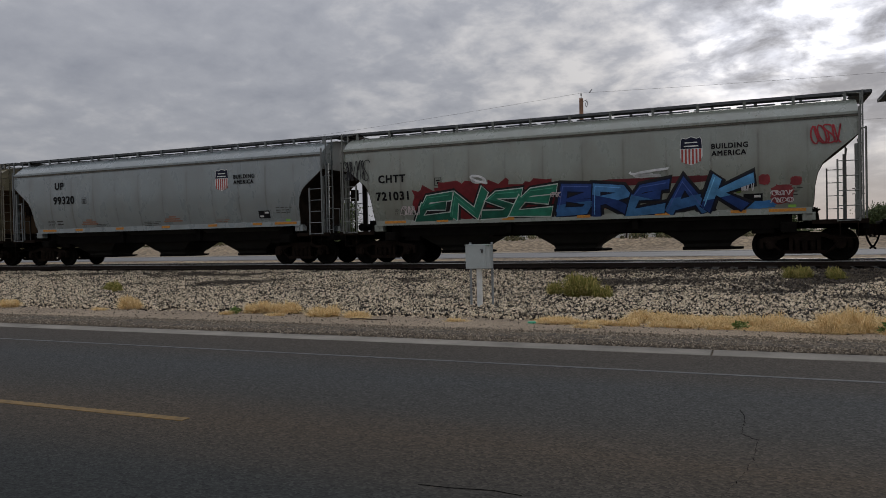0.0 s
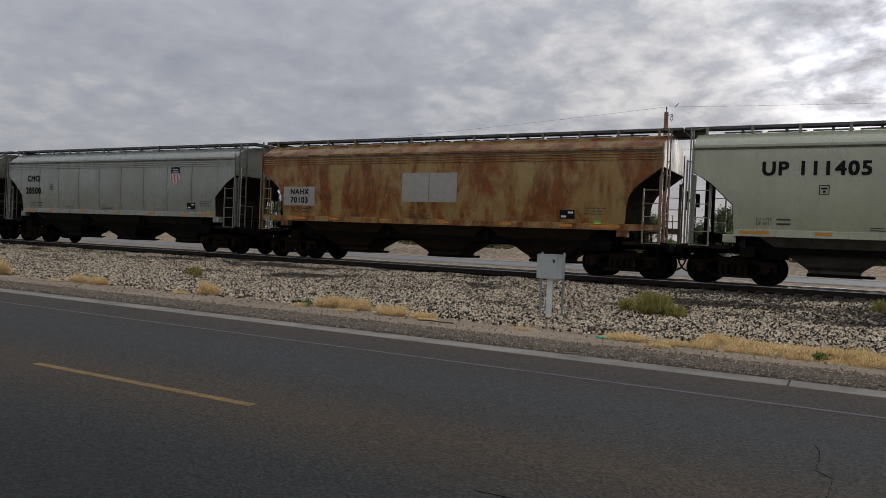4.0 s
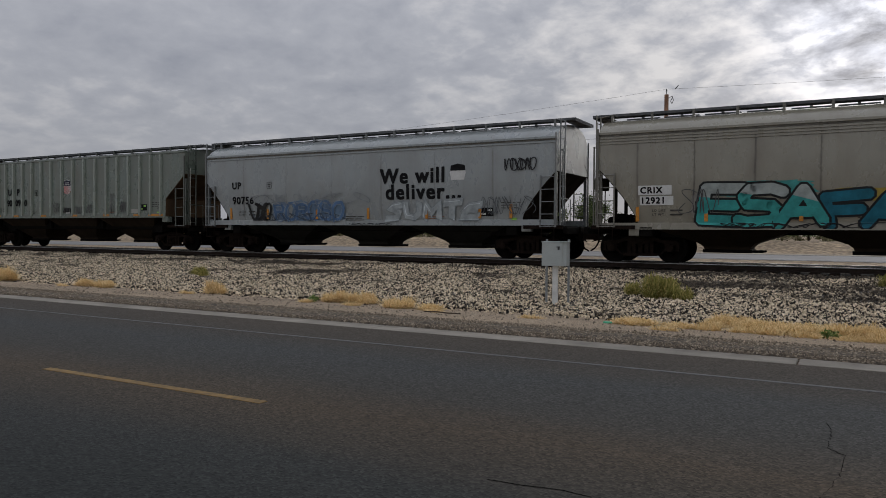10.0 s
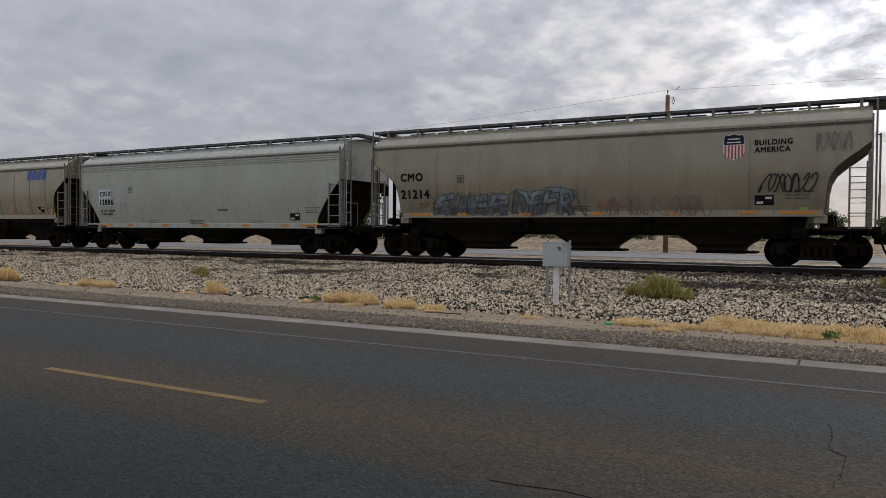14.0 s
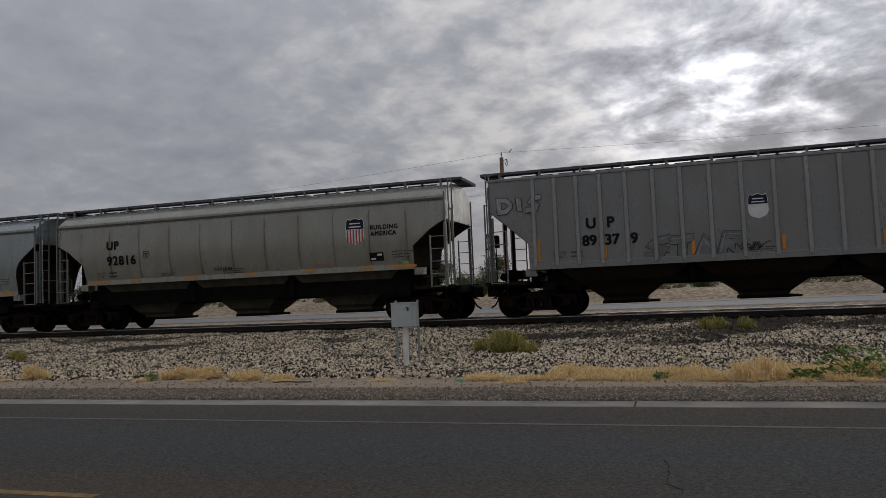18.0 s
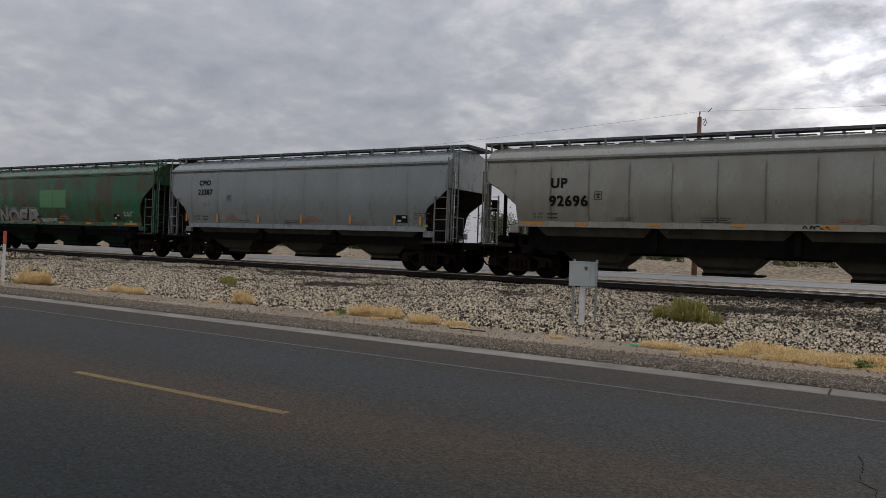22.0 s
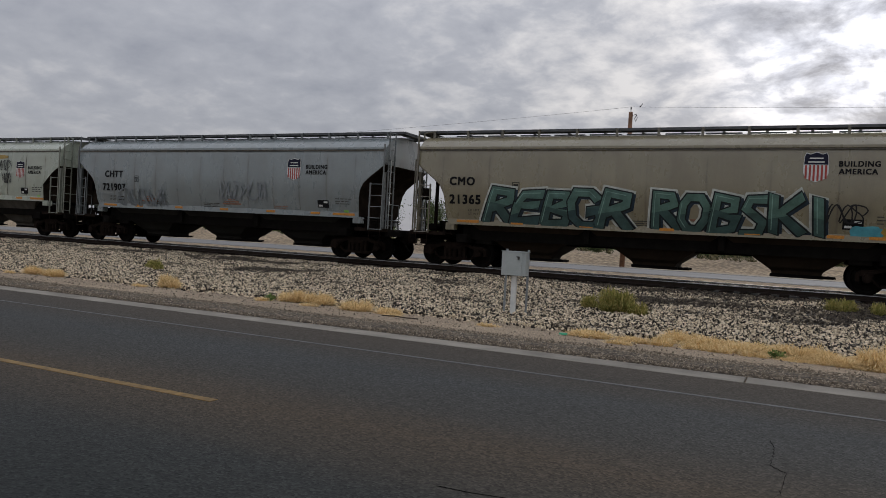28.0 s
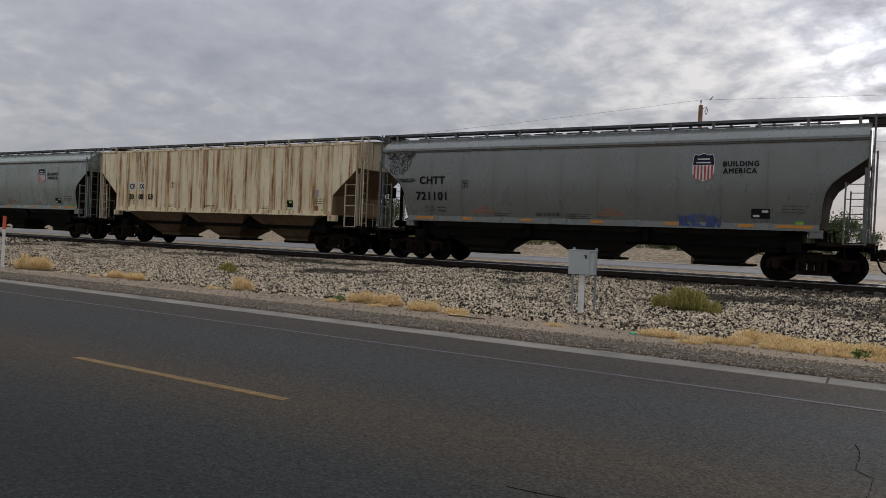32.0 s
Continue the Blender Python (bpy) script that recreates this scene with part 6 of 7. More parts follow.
TRAIN = [
    dict(seams=(-6.98, 1.70, 9), sill=1.45, kind="round", coat=TAN, slope=SLOPE_BROWN, under=LOW_TAN, label="dusty tan " + HOPPER + " with rounded end openings", marks=[emblem(4.40, 3.3)]),
    dict(plate=-3.85, sill=1.45, kind="round", coat=BLUE_GREY, under=LOW_GREY, label="blue-grey " + HOPPER + " with a striped shield emblem",
         marks=[number("UP", "99320", -5.41, 2.62, 0.38, dx=-0.1), emblem(3.47, 3.22)]),
    dict(sill=1.36, kind="round", coat=MID_GREY, under=LOW_GREY, label="grey " + HOPPER + " covered in green and blue graffiti",
         marks=[number("CHTT", "721031", -6.55, 2.17, 0.34, dx=-0.12, gap=0.60), emblem(3.67, 3.21),
                piece_of_graffiti("ENSE", -5.05, -0.45, 1.46, 2.36, (0.022, 0.185, 0.115), (0.55, 0.62, 0.57), (0.010, 0.010, 0.011), seed=3, cloud=(0.16, 0.014, 0.018), lean=0.35, fat=0.07, rim=0.032, lows=[(0.015, 0.115, 0.075), (0.03, 0.22, 0.14)], shadow=K_BLACK, overlap=1.22),
                piece_of_graffiti("BREAK", -0.30, 5.20, 1.44, 2.40, (0.05, 0.15, 0.45), (0.008, 0.012, 0.035), K_BLACK, [(0.022, 0.055, 0.21), (0.08, 0.24, 0.49), (0.022, 0.062, 0.23), (0.022, 0.06, 0.23), (0.10, 0.30, 0.54)], seed=5, fat=0.065, lean=0.3, rim=0.040, lows=[(0.05, 0.16, 0.37), (0.02, 0.052, 0.19), (0.065, 0.20, 0.41), (0.05, 0.155, 0.36), (0.02, 0.055, 0.20)], overlap=1.16),
                smear(0.2, 4.6, 2.30, 2.52, (0.12, 0.016, 0.02), 7), smear(5.75, 6.35, 1.60, 2.15, (0.26, 0.05, 0.055), 8), smear(5.45, 5.75, 2.15, 2.45, (0.26, 0.04, 0.045), 9), smear(6.25, 6.55, 2.1, 2.35, (0.24, 0.04, 0.045), 10), smear(-0.55, -0.2, 2.0, 2.3, (0.22, 0.03, 0.035), 12),
                smear(4.55, 4.80, 2.0, 2.2, (0.012, 0.013, 0.015), 13), smear(4.85, 5.0, 1.95, 2.12, (0.16, 0.26, 0.05), 14), smear(5.0, 5.9, 1.5, 1.72, (0.06, 0.22, 0.50), 15),
                sprayed_ring(-2.92, 2.72, 0.20, 0.10, 0.03, (0.62, 0.63, 0.62)), sprayed_ring(2.30, 2.60, 0.27, 0.07, 0.03, (0.62, 0.63, 0.62)),
                tag(5.80, 6.30, 1.65, 1.78, (0.7, 0.62, 0.62), 21, 5, 0.010), tag(5.80, 6.30, 1.85, 1.98, (0.7, 0.62, 0.62), 27, 5, 0.010), tag(5.0, 5.3, 2.0, 2.35, (0.62, 0.6, 0.6), 28, 3, 0.010), tag(-5.80, -5.1, 1.66, 1.95, (0.68, 0.6, 0.6), 22, 6, 0.011), tag(-0.5, -0.2, 2.05, 2.2, (0.6, 0.5, 0.5), 29, 4, 0.010),
                tag(6.76, 7.50, 3.2, 3.7, (0.35, 0.03, 0.04), 23, 4, 0.02), tag(-7.88, -6.93, 2.9, 3.6, K_BLACK, 24, 6, 0.014), tag(-3.10, -2.60, 2.6, 2.85, (0.7, 0.7, 0.7), 25, 1, 0.035), tag(2.18, 2.77, 2.55, 2.75, (0.7, 0.7, 0.7), 26, 1, 0.035)]),
    dict(plate=-3.85, sill=1.72, kind="bowed", coat=WARM_GREY, under=LOW_MID, label="warm grey " + HOPPER + " with dark seams and a shield emblem",
         marks=[number("UP", "92712", -5.37, 2.35, 0.42), one_line("CH-110-06", -1.05, 1.98, 0.11), emblem(4.74, 3.05, s=0.8)]),
    dict(seams=(-6.83, 1.52, 10), half=7.88, sill=1.52, kind="slant", coat=MID_GREY, under=LOW_GREY, beads=3, label="streaked grey " + HOPPER + " with beads under the eaves",
         marks=[number("CMO", "20500", -6.26, 2.38, 0.38, dx=-0.12), emblem(4.34, 3.27, False, 0.70)]),
    dict(shift=0.35, half=7.89, cut="arc", plate=0, sill=1.50, kind="beaded", coat=RUSTED, under=LOW_TAN, seams=(), reflect="sill", label="rust-eaten orange brown " + HOPPER + " with grey patches",
         marks=[patch(-6.40, -4.86, 2.05, 2.78, GREY_PATCH), two_patches(GREY_PATCH, -0.91, 1.31, 2.25, 3.28), number("NAHX", "70103", -6.05, 2.15, 0.27, gap=0.33)]),
    dict(seams=(), sill=1.45, kind="slant", coat=CREAM, under=LOW_PALE, label="clean cream white " + HOPPER + " with yellow reflectors",
         marks=[one_line("UP 111405", -5.90, 3.12, 0.40), emblem(4.27, 3.33)]),
    dict(seams=(-6.5, 1.25, 11), sill=1.47, kind="slant", coat=BLUE_GREY, under=LOW_GREY, beads=1, label="blue-grey " + HOPPER + " with a shield emblem",
         marks=[number("UP", "93104", -6.11, 2.40, 0.42, dx=-0.3), emblem(4.07, 3.25, s=0.82)]),
    dict(seams=(-6.98, 1.70, 9), sill=1.45, kind="round", coat=TAN, slope=SLOPE_BROWN, under=LOW_TAN, label="brown dusty tan " + HOPPER + " with faint white graffiti",
         marks=[number("CMO", "21533", -6.78, 2.08, 0.36), emblem(4.42, 3.35), piece_of_graffiti("BUNTON", -0.60, 2.38, 1.40, 1.98, (0.245, 0.216, 0.142), (0.60, 0.56, 0.48), seed=9, fat=0.06, rim=0.026, rounded=True)]),
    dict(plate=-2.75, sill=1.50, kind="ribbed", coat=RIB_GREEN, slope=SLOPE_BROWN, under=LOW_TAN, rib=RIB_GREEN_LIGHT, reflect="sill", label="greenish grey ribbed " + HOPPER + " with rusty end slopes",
         marks=[panel_words([(2.62, [("U", -5.03), ("P", -4.27)]), (2.07, [("90", -5.12), ("09", -4.40), ("0", -3.64)])], 0.33), emblem(-0.15, 2.95, False, 0.64), tag(3.06, 3.30, 1.6, 2.6, (0.05, 0.05, 0.05), 31, 2, 0.008), tag(-1.25, -0.8, 1.75, 2.2, (0.08, 0.08, 0.08), 32, 3, 0.012), tag(-0.35, 0.15, 1.75, 1.95, K_BLACK, 33, 4, 0.02), tag(0.5, 0.95, 1.65, 2.0, (0.1, 0.1, 0.1), 34, 4, 0.01), tag(1.35, 1.75, 1.7, 2.1, (0.1, 0.1, 0.1), 35, 3, 0.01), tag(3.75, 4.15, 1.7, 2.2, (0.08, 0.08, 0.08), 36, 4, 0.010), tag(-6.9, -6.6, 1.7, 1.9, K_BLACK, 37, 2, 0.02), patch(4.5, 4.95, 1.62, 1.85, GREY_PATCH), patch(-0.25, 0.05, 1.68, 1.76, WHITE_PAINT)]),
    dict(seams=(-5.71, 2.25, 6), sill=1.17, kind="beaded", coat=PALE_BLUE, under=LOW_GREY, beads=1, reflect="upright", label="pale grey " + HOPPER + " with a bold slogan and blue graffiti",
         marks=[number("UP", "90756", -6.33, 1.98, 0.36), slogan, smear(-4.2, -3.3, 1.28, 2.05, (0.155, 0.215, 0.30), 41), smear(-3.2, -2.2, 1.28, 2.1, (0.150, 0.228, 0.325), 47), smear(-2.3, -1.2, 1.30, 2.12, (0.14, 0.215, 0.315), 49), smear(-1.4, -0.6, 1.28, 2.0, (0.150, 0.228, 0.325), 50), piece_of_graffiti("ROROSO", -4.10, -0.63, 1.32, 2.05, (0.095, 0.175, 0.31), (0.37, 0.41, 0.43), seed=42, fat=0.05, rim=0.014, rounded=True),
                piece_of_graffiti("SUMTE", 1.25, 5.15, 1.30, 1.98, (0.39, 0.43, 0.44), (0.27, 0.30, 0.31), seed=243, fat=0.09, rim=0.022, lean=0.4), tag(-5.2, 0.6, 1.95, 2.35, (0.26, 0.28, 0.29), 244, 8, 0.012), tag(5.2, 7.0, 1.5, 2.1, (0.12, 0.13, 0.14), 245, 7, 0.010), tag(-5.1, -0.7, 1.3, 1.6, (0.05, 0.06, 0.08), 246, 9, 0.010),
                tag(-5.29, -4.30, 1.35, 2.0, (0.02, 0.02, 0.02), 43, 3, 0.05), tag(6.06, 7.10, 2.95, 3.35, K_BLACK, 44, 6), tag(-0.43, 1.55, 1.08, 1.2, K_BLACK, 46, 9, 0.01)]),
    dict(half=7.66, truck=6.46, seams=(-6.45, 1.655, 9), soot=1.0, plate=0, sill=1.06, kind="beaded", coat=GREY_TAN, under=LOW_TAN, reflect="upright", label="dusty grey-tan " + HOPPER + " with teal, blue and silver graffiti",
         marks=[label_panel(-6.42, -5.43, 2.06, 2.34, "CRIX", 2.10, 0.2), label_panel(-6.37, -5.38, 1.75, 2.02, "12921", 1.79, 0.2),
                smear(-4.9, -4.1, 1.3, 2.1, (0.30, 0.29, 0.26), 150), smear(-4.45, -1.5, 1.95, 2.42, (0.06, 0.30, 0.28), 149), piece_of_graffiti("ESA", -4.55, -1.45, 1.08, 2.35, (0.36, 0.40, 0.38), (0.012, 0.014, 0.014), None, seed=51, lean=0.35, fat=0.085, rim=0.062, rounded=True, lows=[(0.045, 0.33, 0.31), (0.05, 0.36, 0.33), (0.045, 0.33, 0.31)], split=0.62, overlap=1.32),
                smear(-1.45, 0.4, 1.80, 2.16, (0.34, 0.25, 0.05), 148), smear(1.2, 2.6, 1.75, 2.12, (0.34, 0.25, 0.05), 145), smear(-1.75, -1.15, 1.3, 1.7, (0.40, 0.27, 0.03), 147), smear(2.35, 2.95, 1.12, 1.7, (0.42, 0.30, 0.035), 146), piece_of_graffiti("FAME", -1.33, 2.50, 1.08, 2.08, (0.012, 0.14, 0.20), (0.010, 0.012, 0.014), None, seed=52, fat=0.085, rim=0.060, rounded=True, overlap=1.34),
                piece_of_graffiti("TOWS", 2.68, 6.05, 1.12, 2.42, (0.45, 0.45, 0.45), (0.012, 0.012, 0.012), (0.20, 0.19, 0.10), seed=53, fat=0.09, rim=0.065, rounded=True, overlap=1.28, lows=[(0.33, 0.33, 0.34)], split=0.3), tag(2.4, 3.0, 1.7, 2.0, (0.05, 0.05, 0.05), 156, 4, 0.014), tag(2.85, 5.9, 1.25, 1.5, (0.25, 0.25, 0.25), 157, 7, 0.010), tag(5.64, 6.53, 2.85, 3.2, (0.22, 0.21, 0.18), 54, 3, 0.009), smear(6.05, 6.25, 1.5, 2.2, (0.42, 0.24, 0.03), 144), tag(-4.04, -0.58, 1.08, 1.2, K_BLACK, 55, 9, 0.01), tag(-5.13, -4.24, 1.5, 2.2, (0.1, 0.1, 0.1), 56, 3, 0.012)]),
    dict(seams=(-6.0, 1.31, 10), half=7.45, truck=6.26, soot=0.9, plate=-3.9, sill=1.47, kind="round", coat=DUSTY, under=LOW_TAN, reflect="upright", label="dusty tan " + HOPPER + " with a blue company mark",
         marks=[number("CMO", "22431", -5.80, 2.20, 0.27, gap=0.42), logo_letters]),
    dict(half=7.72, truck=6.43, shift=-0.14, num_x=None, sill=1.05, kind="beaded", coat=PALE_GREY, under=LOW_GREY, seams=(), label="smooth pale grey " + HOPPER + " with beads under the eaves",
         marks=[patch(-6.60, -5.66, 2.0, 2.8, PALE_PATCH), label_panel(-6.53, -5.70, 2.40, 2.74, "CRIX", 2.45, 0.24), one_line("12886", -6.48, 2.05, 0.27), one_line("CAUTION", 1.11, 1.72, 0.09), patch(-5.02, -4.99, 1.95, 2.1, BLACK_PAINT), patch(-4.72, -4.69, 1.95, 2.1, BLACK_PAINT), one_line("LD LMT 224000", -6.48, 1.74, 0.10), one_line("LT WT 62000", -6.48, 1.58, 0.10)]),
    dict(seams=(-6.98, 1.70, 9), sill=1.46, kind="round", coat=OLIVE_TAN, slope=SLOPE_BROWN, under=LOW_TAN, label="dusty tan " + HOPPER + " with scrawled blue-grey graffiti",
         marks=[number("CMO", "21214", -6.75, 2.09, 0.36), emblem(4.49, 3.40, s=0.68), smear(-5.3, -2.6, 1.45, 2.2, (0.20, 0.19, 0.165), 78), smear(-2.3, -0.4, 1.45, 2.3, (0.19, 0.185, 0.17), 79), piece_of_graffiti("EMER", -5.39, -2.55, 1.40, 2.20, (0.20, 0.235, 0.255), (0.055, 0.06, 0.065), seed=71, fat=0.06, rim=0.022, lean=0.5, lows=[(0.13, 0.155, 0.17)]), piece_of_graffiti("DEFR", -2.35, -0.25, 1.42, 2.32, (0.21, 0.26, 0.285), (0.05, 0.055, 0.06), seed=76, fat=0.06, rim=0.022, lean=0.4, lows=[(0.14, 0.17, 0.19)]), tag(0.65, 3.72, 1.45, 2.05, (0.22, 0.18, 0.17), 72, 8, 0.014), tag(5.21, 6.59, 2.1, 2.6, K_BLACK, 73, 7, 0.02), tag(-5.39, 0.16, 1.45, 2.3, (0.08, 0.09, 0.10), 74, 9, 0.010), tag(6.65, 7.40, 3.2, 3.7, (0.2, 0.17, 0.15), 75, 4, 0.012)]),
    dict(sill=1.55, kind="round", coat=BLUE_GREY, under=LOW_GREY, label="blue-grey " + HOPPER + " with mint and olive graffiti",
         marks=[number("CHTT", "721165", -6.07, 2.30, 0.34, dx=-0.2, gap=0.58), emblem(3.94, 3.26), piece_of_graffiti("URS", -5.05, -0.36, 1.48, 2.28, (0.30, 0.43, 0.37), (0.012, 0.014, 0.013), None, [(0.30, 0.43, 0.37), (0.17, 0.125, 0.018), (0.30, 0.43, 0.37)], seed=81, lean=1.0, fat=0.08, rim=0.034, overlap=1.12),
                piece_of_graffiti("GOS", 1.15, 3.35, 1.50, 2.28, (0.30, 0.40, 0.37), (0.02, 0.03, 0.028), seed=82, fat=0.085, rim=0.03, rounded=True, overlap=1.2), tag(3.12, 4.61, 1.75, 2.3, (0.2, 0.22, 0.22), 83, 6, 0.014), tag(-0.26, 0.93, 1.75, 2.25, (0.15, 0.16, 0.17), 84, 5, 0.014), tag(-7.42, -6.52, 2.9, 3.6, (0.2, 0.22, 0.24), 85, 4, 0.012)]),
    dict(plate=-3.85, sill=1.50, kind="round", coat=BLUE_GREY, under=LOW_GREY, label="blue-grey " + HOPPER + " with a shield emblem and dark seams",
         marks=[number("UP", "99443", -5.36, 2.87, 0.40, dx=-0.2), emblem(3.69, 3.35)]),
    dict(plate=-3.85, sill=1.74, kind="bowed", coat=WARM_GREY, under=LOW_MID, label="warm grey " + HOPPER + " with stained seams",
         marks=[number("UP", "92816", -5.48, 2.40, 0.40, gap=0.58), one_line("CH-110-06", -0.95, 2.0, 0.11), emblem(4.59, 3.03, s=0.8)]),
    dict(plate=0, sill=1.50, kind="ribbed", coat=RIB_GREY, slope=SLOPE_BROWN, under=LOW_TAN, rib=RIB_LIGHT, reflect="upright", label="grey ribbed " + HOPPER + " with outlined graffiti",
         marks=[panel_words([(2.62, [("U", -4.98), ("P", -4.36)]), (2.10, [("89", -5.12), ("37", -4.44), ("9", -3.70)])], 0.33), emblem(-0.16, 2.95, False, 0.64, True), piece_of_graffiti("DIS", -7.70, -6.30, 3.28, 3.76, (0.30, 0.30, 0.30), (0.02, 0.02, 0.02), seed=91, fat=0.08, rim=0.022),
                piece_of_graffiti("STAR", -3.30, -0.55, 1.56, 2.25, (0.156, 0.163, 0.159), (0.012, 0.012, 0.012), seed=92, fat=0.09, rim=0.016), tag(-0.75, 0.02, 1.75, 1.95, K_BLACK, 93, 4, 0.014), patch(4.24, 4.48, 1.7, 1.82, LIME)]),
    dict(half=8.10, truck=6.8, shift=0.08, num_x=None, plate=0, sill=1.45, kind="round", coat=GREEN, under=LOW_GREEN, seams=(), reflect="sill", ink=WHITE_PAINT, label="faded green rust-stained " + HOPPER + " with silver graffiti",
         marks=[white_label, two_patches(GREEN_PATCH, -1.19, 1.17, 2.30, 3.22), piece_of_graffiti("NOER", -5.21, -1.34, 1.38, 2.25, (0.30, 0.30, 0.28), (0.008, 0.009, 0.008), (0.20, 0.205, 0.19), seed=101, lean=0.1, fat=0.075, rim=0.022, shadow=(0.008, 0.010, 0.008), lows=[(0.22, 0.22, 0.205)], split=0.35), smear(-1.64, -0.15, 1.42, 1.75, (0.36, 0.38, 0.34), 102)]),
    dict(seams=(-6.05, 1.67, 8), half=7.42, truck=6.33, shift=-0.08, plate=-3.85, sill=1.50, kind="round", cut="arc_low", coat=SLATE, under=LOW_MID, reflect="upright", label="clean slate blue-grey " + HOPPER,
         marks=[number("CMO", "23387", -5.61, 2.88, 0.28, gap=0.42, dx=-0.05)]),
    dict(plate=-3.85, sill=1.76, kind="bowed", coat=WARM_GREY, under=LOW_MID, label="dusty warm grey " + HOPPER + " with a shield emblem",
         marks=[number("UP", "92696", -5.34, 2.38, 0.41, gap=0.6, dx=-0.05), emblem(4.64, 3.05, s=0.8), tag(2.15, 2.75, 1.5, 1.85, K_BLACK, 111, 4), one_line("CH-110-06", -1.53, 1.55, 0.10)]),
    dict(half=7.70, truck=6.44, sill=1.22, kind="beaded", coat=DUSTY, under=LOW_TAN, reflect="upright", label="dusty grey-tan " + HOPPER + " with white and black graffiti",
         marks=[number("CRDX", "14400", -6.38, 1.95, 0.25, gap=0.42), piece_of_graffiti("SK", -3.06, -1.67, 1.5, 2.2, (0.37, 0.255, 0.235), (0.30, 0.20, 0.185), seed=121, rim=0.02), piece_of_graffiti("SHEN", -0.98, 1.20, 1.20, 2.08, (0.44, 0.425, 0.36), (0.035, 0.035, 0.033), (0.52, 0.51, 0.46), seed=122, fat=0.085, rim=0.018, lean=0.3, rounded=True, overlap=1.25),
                piece_of_graffiti("GERB", 2.02, 3.95, 1.26, 2.08, (0.46, 0.45, 0.40), (0.010, 0.010, 0.010), seed=123, fat=0.085, rim=0.036, rounded=True, overlap=1.25), crossed_ring(-4.98, 2.50, 0.13), crossed_ring(3.98, 2.62, 0.16), smear(-4.84, -3.36, 1.35, 1.7, (0.34, 0.23, 0.20), 126)]),
    dict(sill=1.46, kind="round", coat=DULL_GREY, under=LOW_GREY, label="dull green-grey " + HOPPER + " with a shield emblem",
         marks=[number("CHTT", "721141", -6.30, 2.18, 0.34, gap=0.54, dx=-0.15), one_line("CH-110-L10", -1.75, 1.68, 0.11), emblem(3.74, 3.12)]),
    dict(seams=(-6.9, 1.365, 11), plate=-4.1, sill=1.65, kind="slant", coat=WHITE_GREEN, under=LOW_PALE, label="greenish white " + HOPPER + " with yellow rust stains",
         marks=[number("CMO", "20807", -5.47, 2.25, 0.40, gap=0.58), emblem(5.00, 3.05), tag(3.21, 4.31, 3.0, 3.5, K_BLACK, 131, 5, 0.012), tag(3.71, 4.31, 2.4, 2.9, K_BLACK, 132, 4, 0.016), smear(1.43, 4.11, 3.55, 3.75, (0.42, 0.30, 0.10), 133), smear(1.73, 3.21, 3.35, 3.5, (0.50, 0.43, 0.27), 134),
                patch(-2.24, -1.65, 1.55, 1.85, GREY_PATCH), patch(1.83, 2.42, 1.55, 1.85, GREY_PATCH), one_line("CH-110-105", -1.05, 1.52, 0.11)]),
    dict(sill=1.52, kind="round", coat=BLUE_GREY, under=LOW_GREY, label="blue-grey " + HOPPER + " with dark smeared tags",
         marks=[number("CHTT", "721907", -6.24, 2.2, 0.36, gap=0.58, dx=-0.15), emblem(3.96, 3.2), tag(-5.37, -2.67, 1.6, 2.3, (0.22, 0.24, 0.25), 141, 9, 0.03), tag(0.43, 2.63, 2.0, 2.7, (0.25, 0.27, 0.28), 142, 6, 0.03)]),
    dict(seams=(-6.98, 1.70, 9), sill=1.46, kind="round", coat=TAN, slope=SLOPE_BROWN, under=LOW_TAN, label="dusty tan " + HOPPER + " with large green block graffiti",
         marks=[number("CMO", "21365", -6.70, 2.1, 0.36), emblem(4.33, 3.40), piece_of_graffiti("REBGR", -5.32, -0.59, 1.45, 2.65, (0.095, 0.175, 0.145), (0.010, 0.013, 0.014), (0.52, 0.54, 0.49), seed=151, fat=0.07, rim=0.04, lean=0.25, shadow=(0.02, 0.035, 0.05), lows=[(0.055, 0.10, 0.09), (0.045, 0.085, 0.085)], overlap=1.18), piece_of_graffiti("ROBSKI", -0.00, 4.88, 1.45, 2.65, (0.095, 0.175, 0.14), (0.010, 0.013, 0.014), (0.52, 0.54, 0.49), seed=152, fat=0.07, rim=0.04, lean=0.05, shadow=(0.02, 0.035, 0.05), lows=[(0.05, 0.095, 0.085), (0.06, 0.11, 0.095)], overlap=1.12), smear(5.22, 6.01, 1.4, 1.85, (0.10, 0.38, 0.45), 153), smear(5.86, 6.21, 1.4, 1.8, (0.45, 0.30, 0.06), 155), tag(4.73, 5.52, 1.9, 2.4, K_BLACK, 154, 3)]),
    dict(sill=1.50, kind="round", coat=GREEN_GREY, under=LOW_GREY, label="greenish grey " + HOPPER + " with a shield emblem",
         marks=[number("CHTT", "721480", -6.30, 2.18, 0.36, gap=0.58, dx=-0.17), emblem(3.89, 3.2), one_line("CH-110-L10", -0.60, 1.55, 0.10)]),
    dict(plate=-2.80, sill=1.52, kind="ribbed", coat=OLD_CREAM, slope=SLOPE_RUST, stencil_x=4.22, under=LOW_RUST, rib=RUST_RIB, reflect="none", label="cream ribbed " + HOPPER + " streaked with rust",
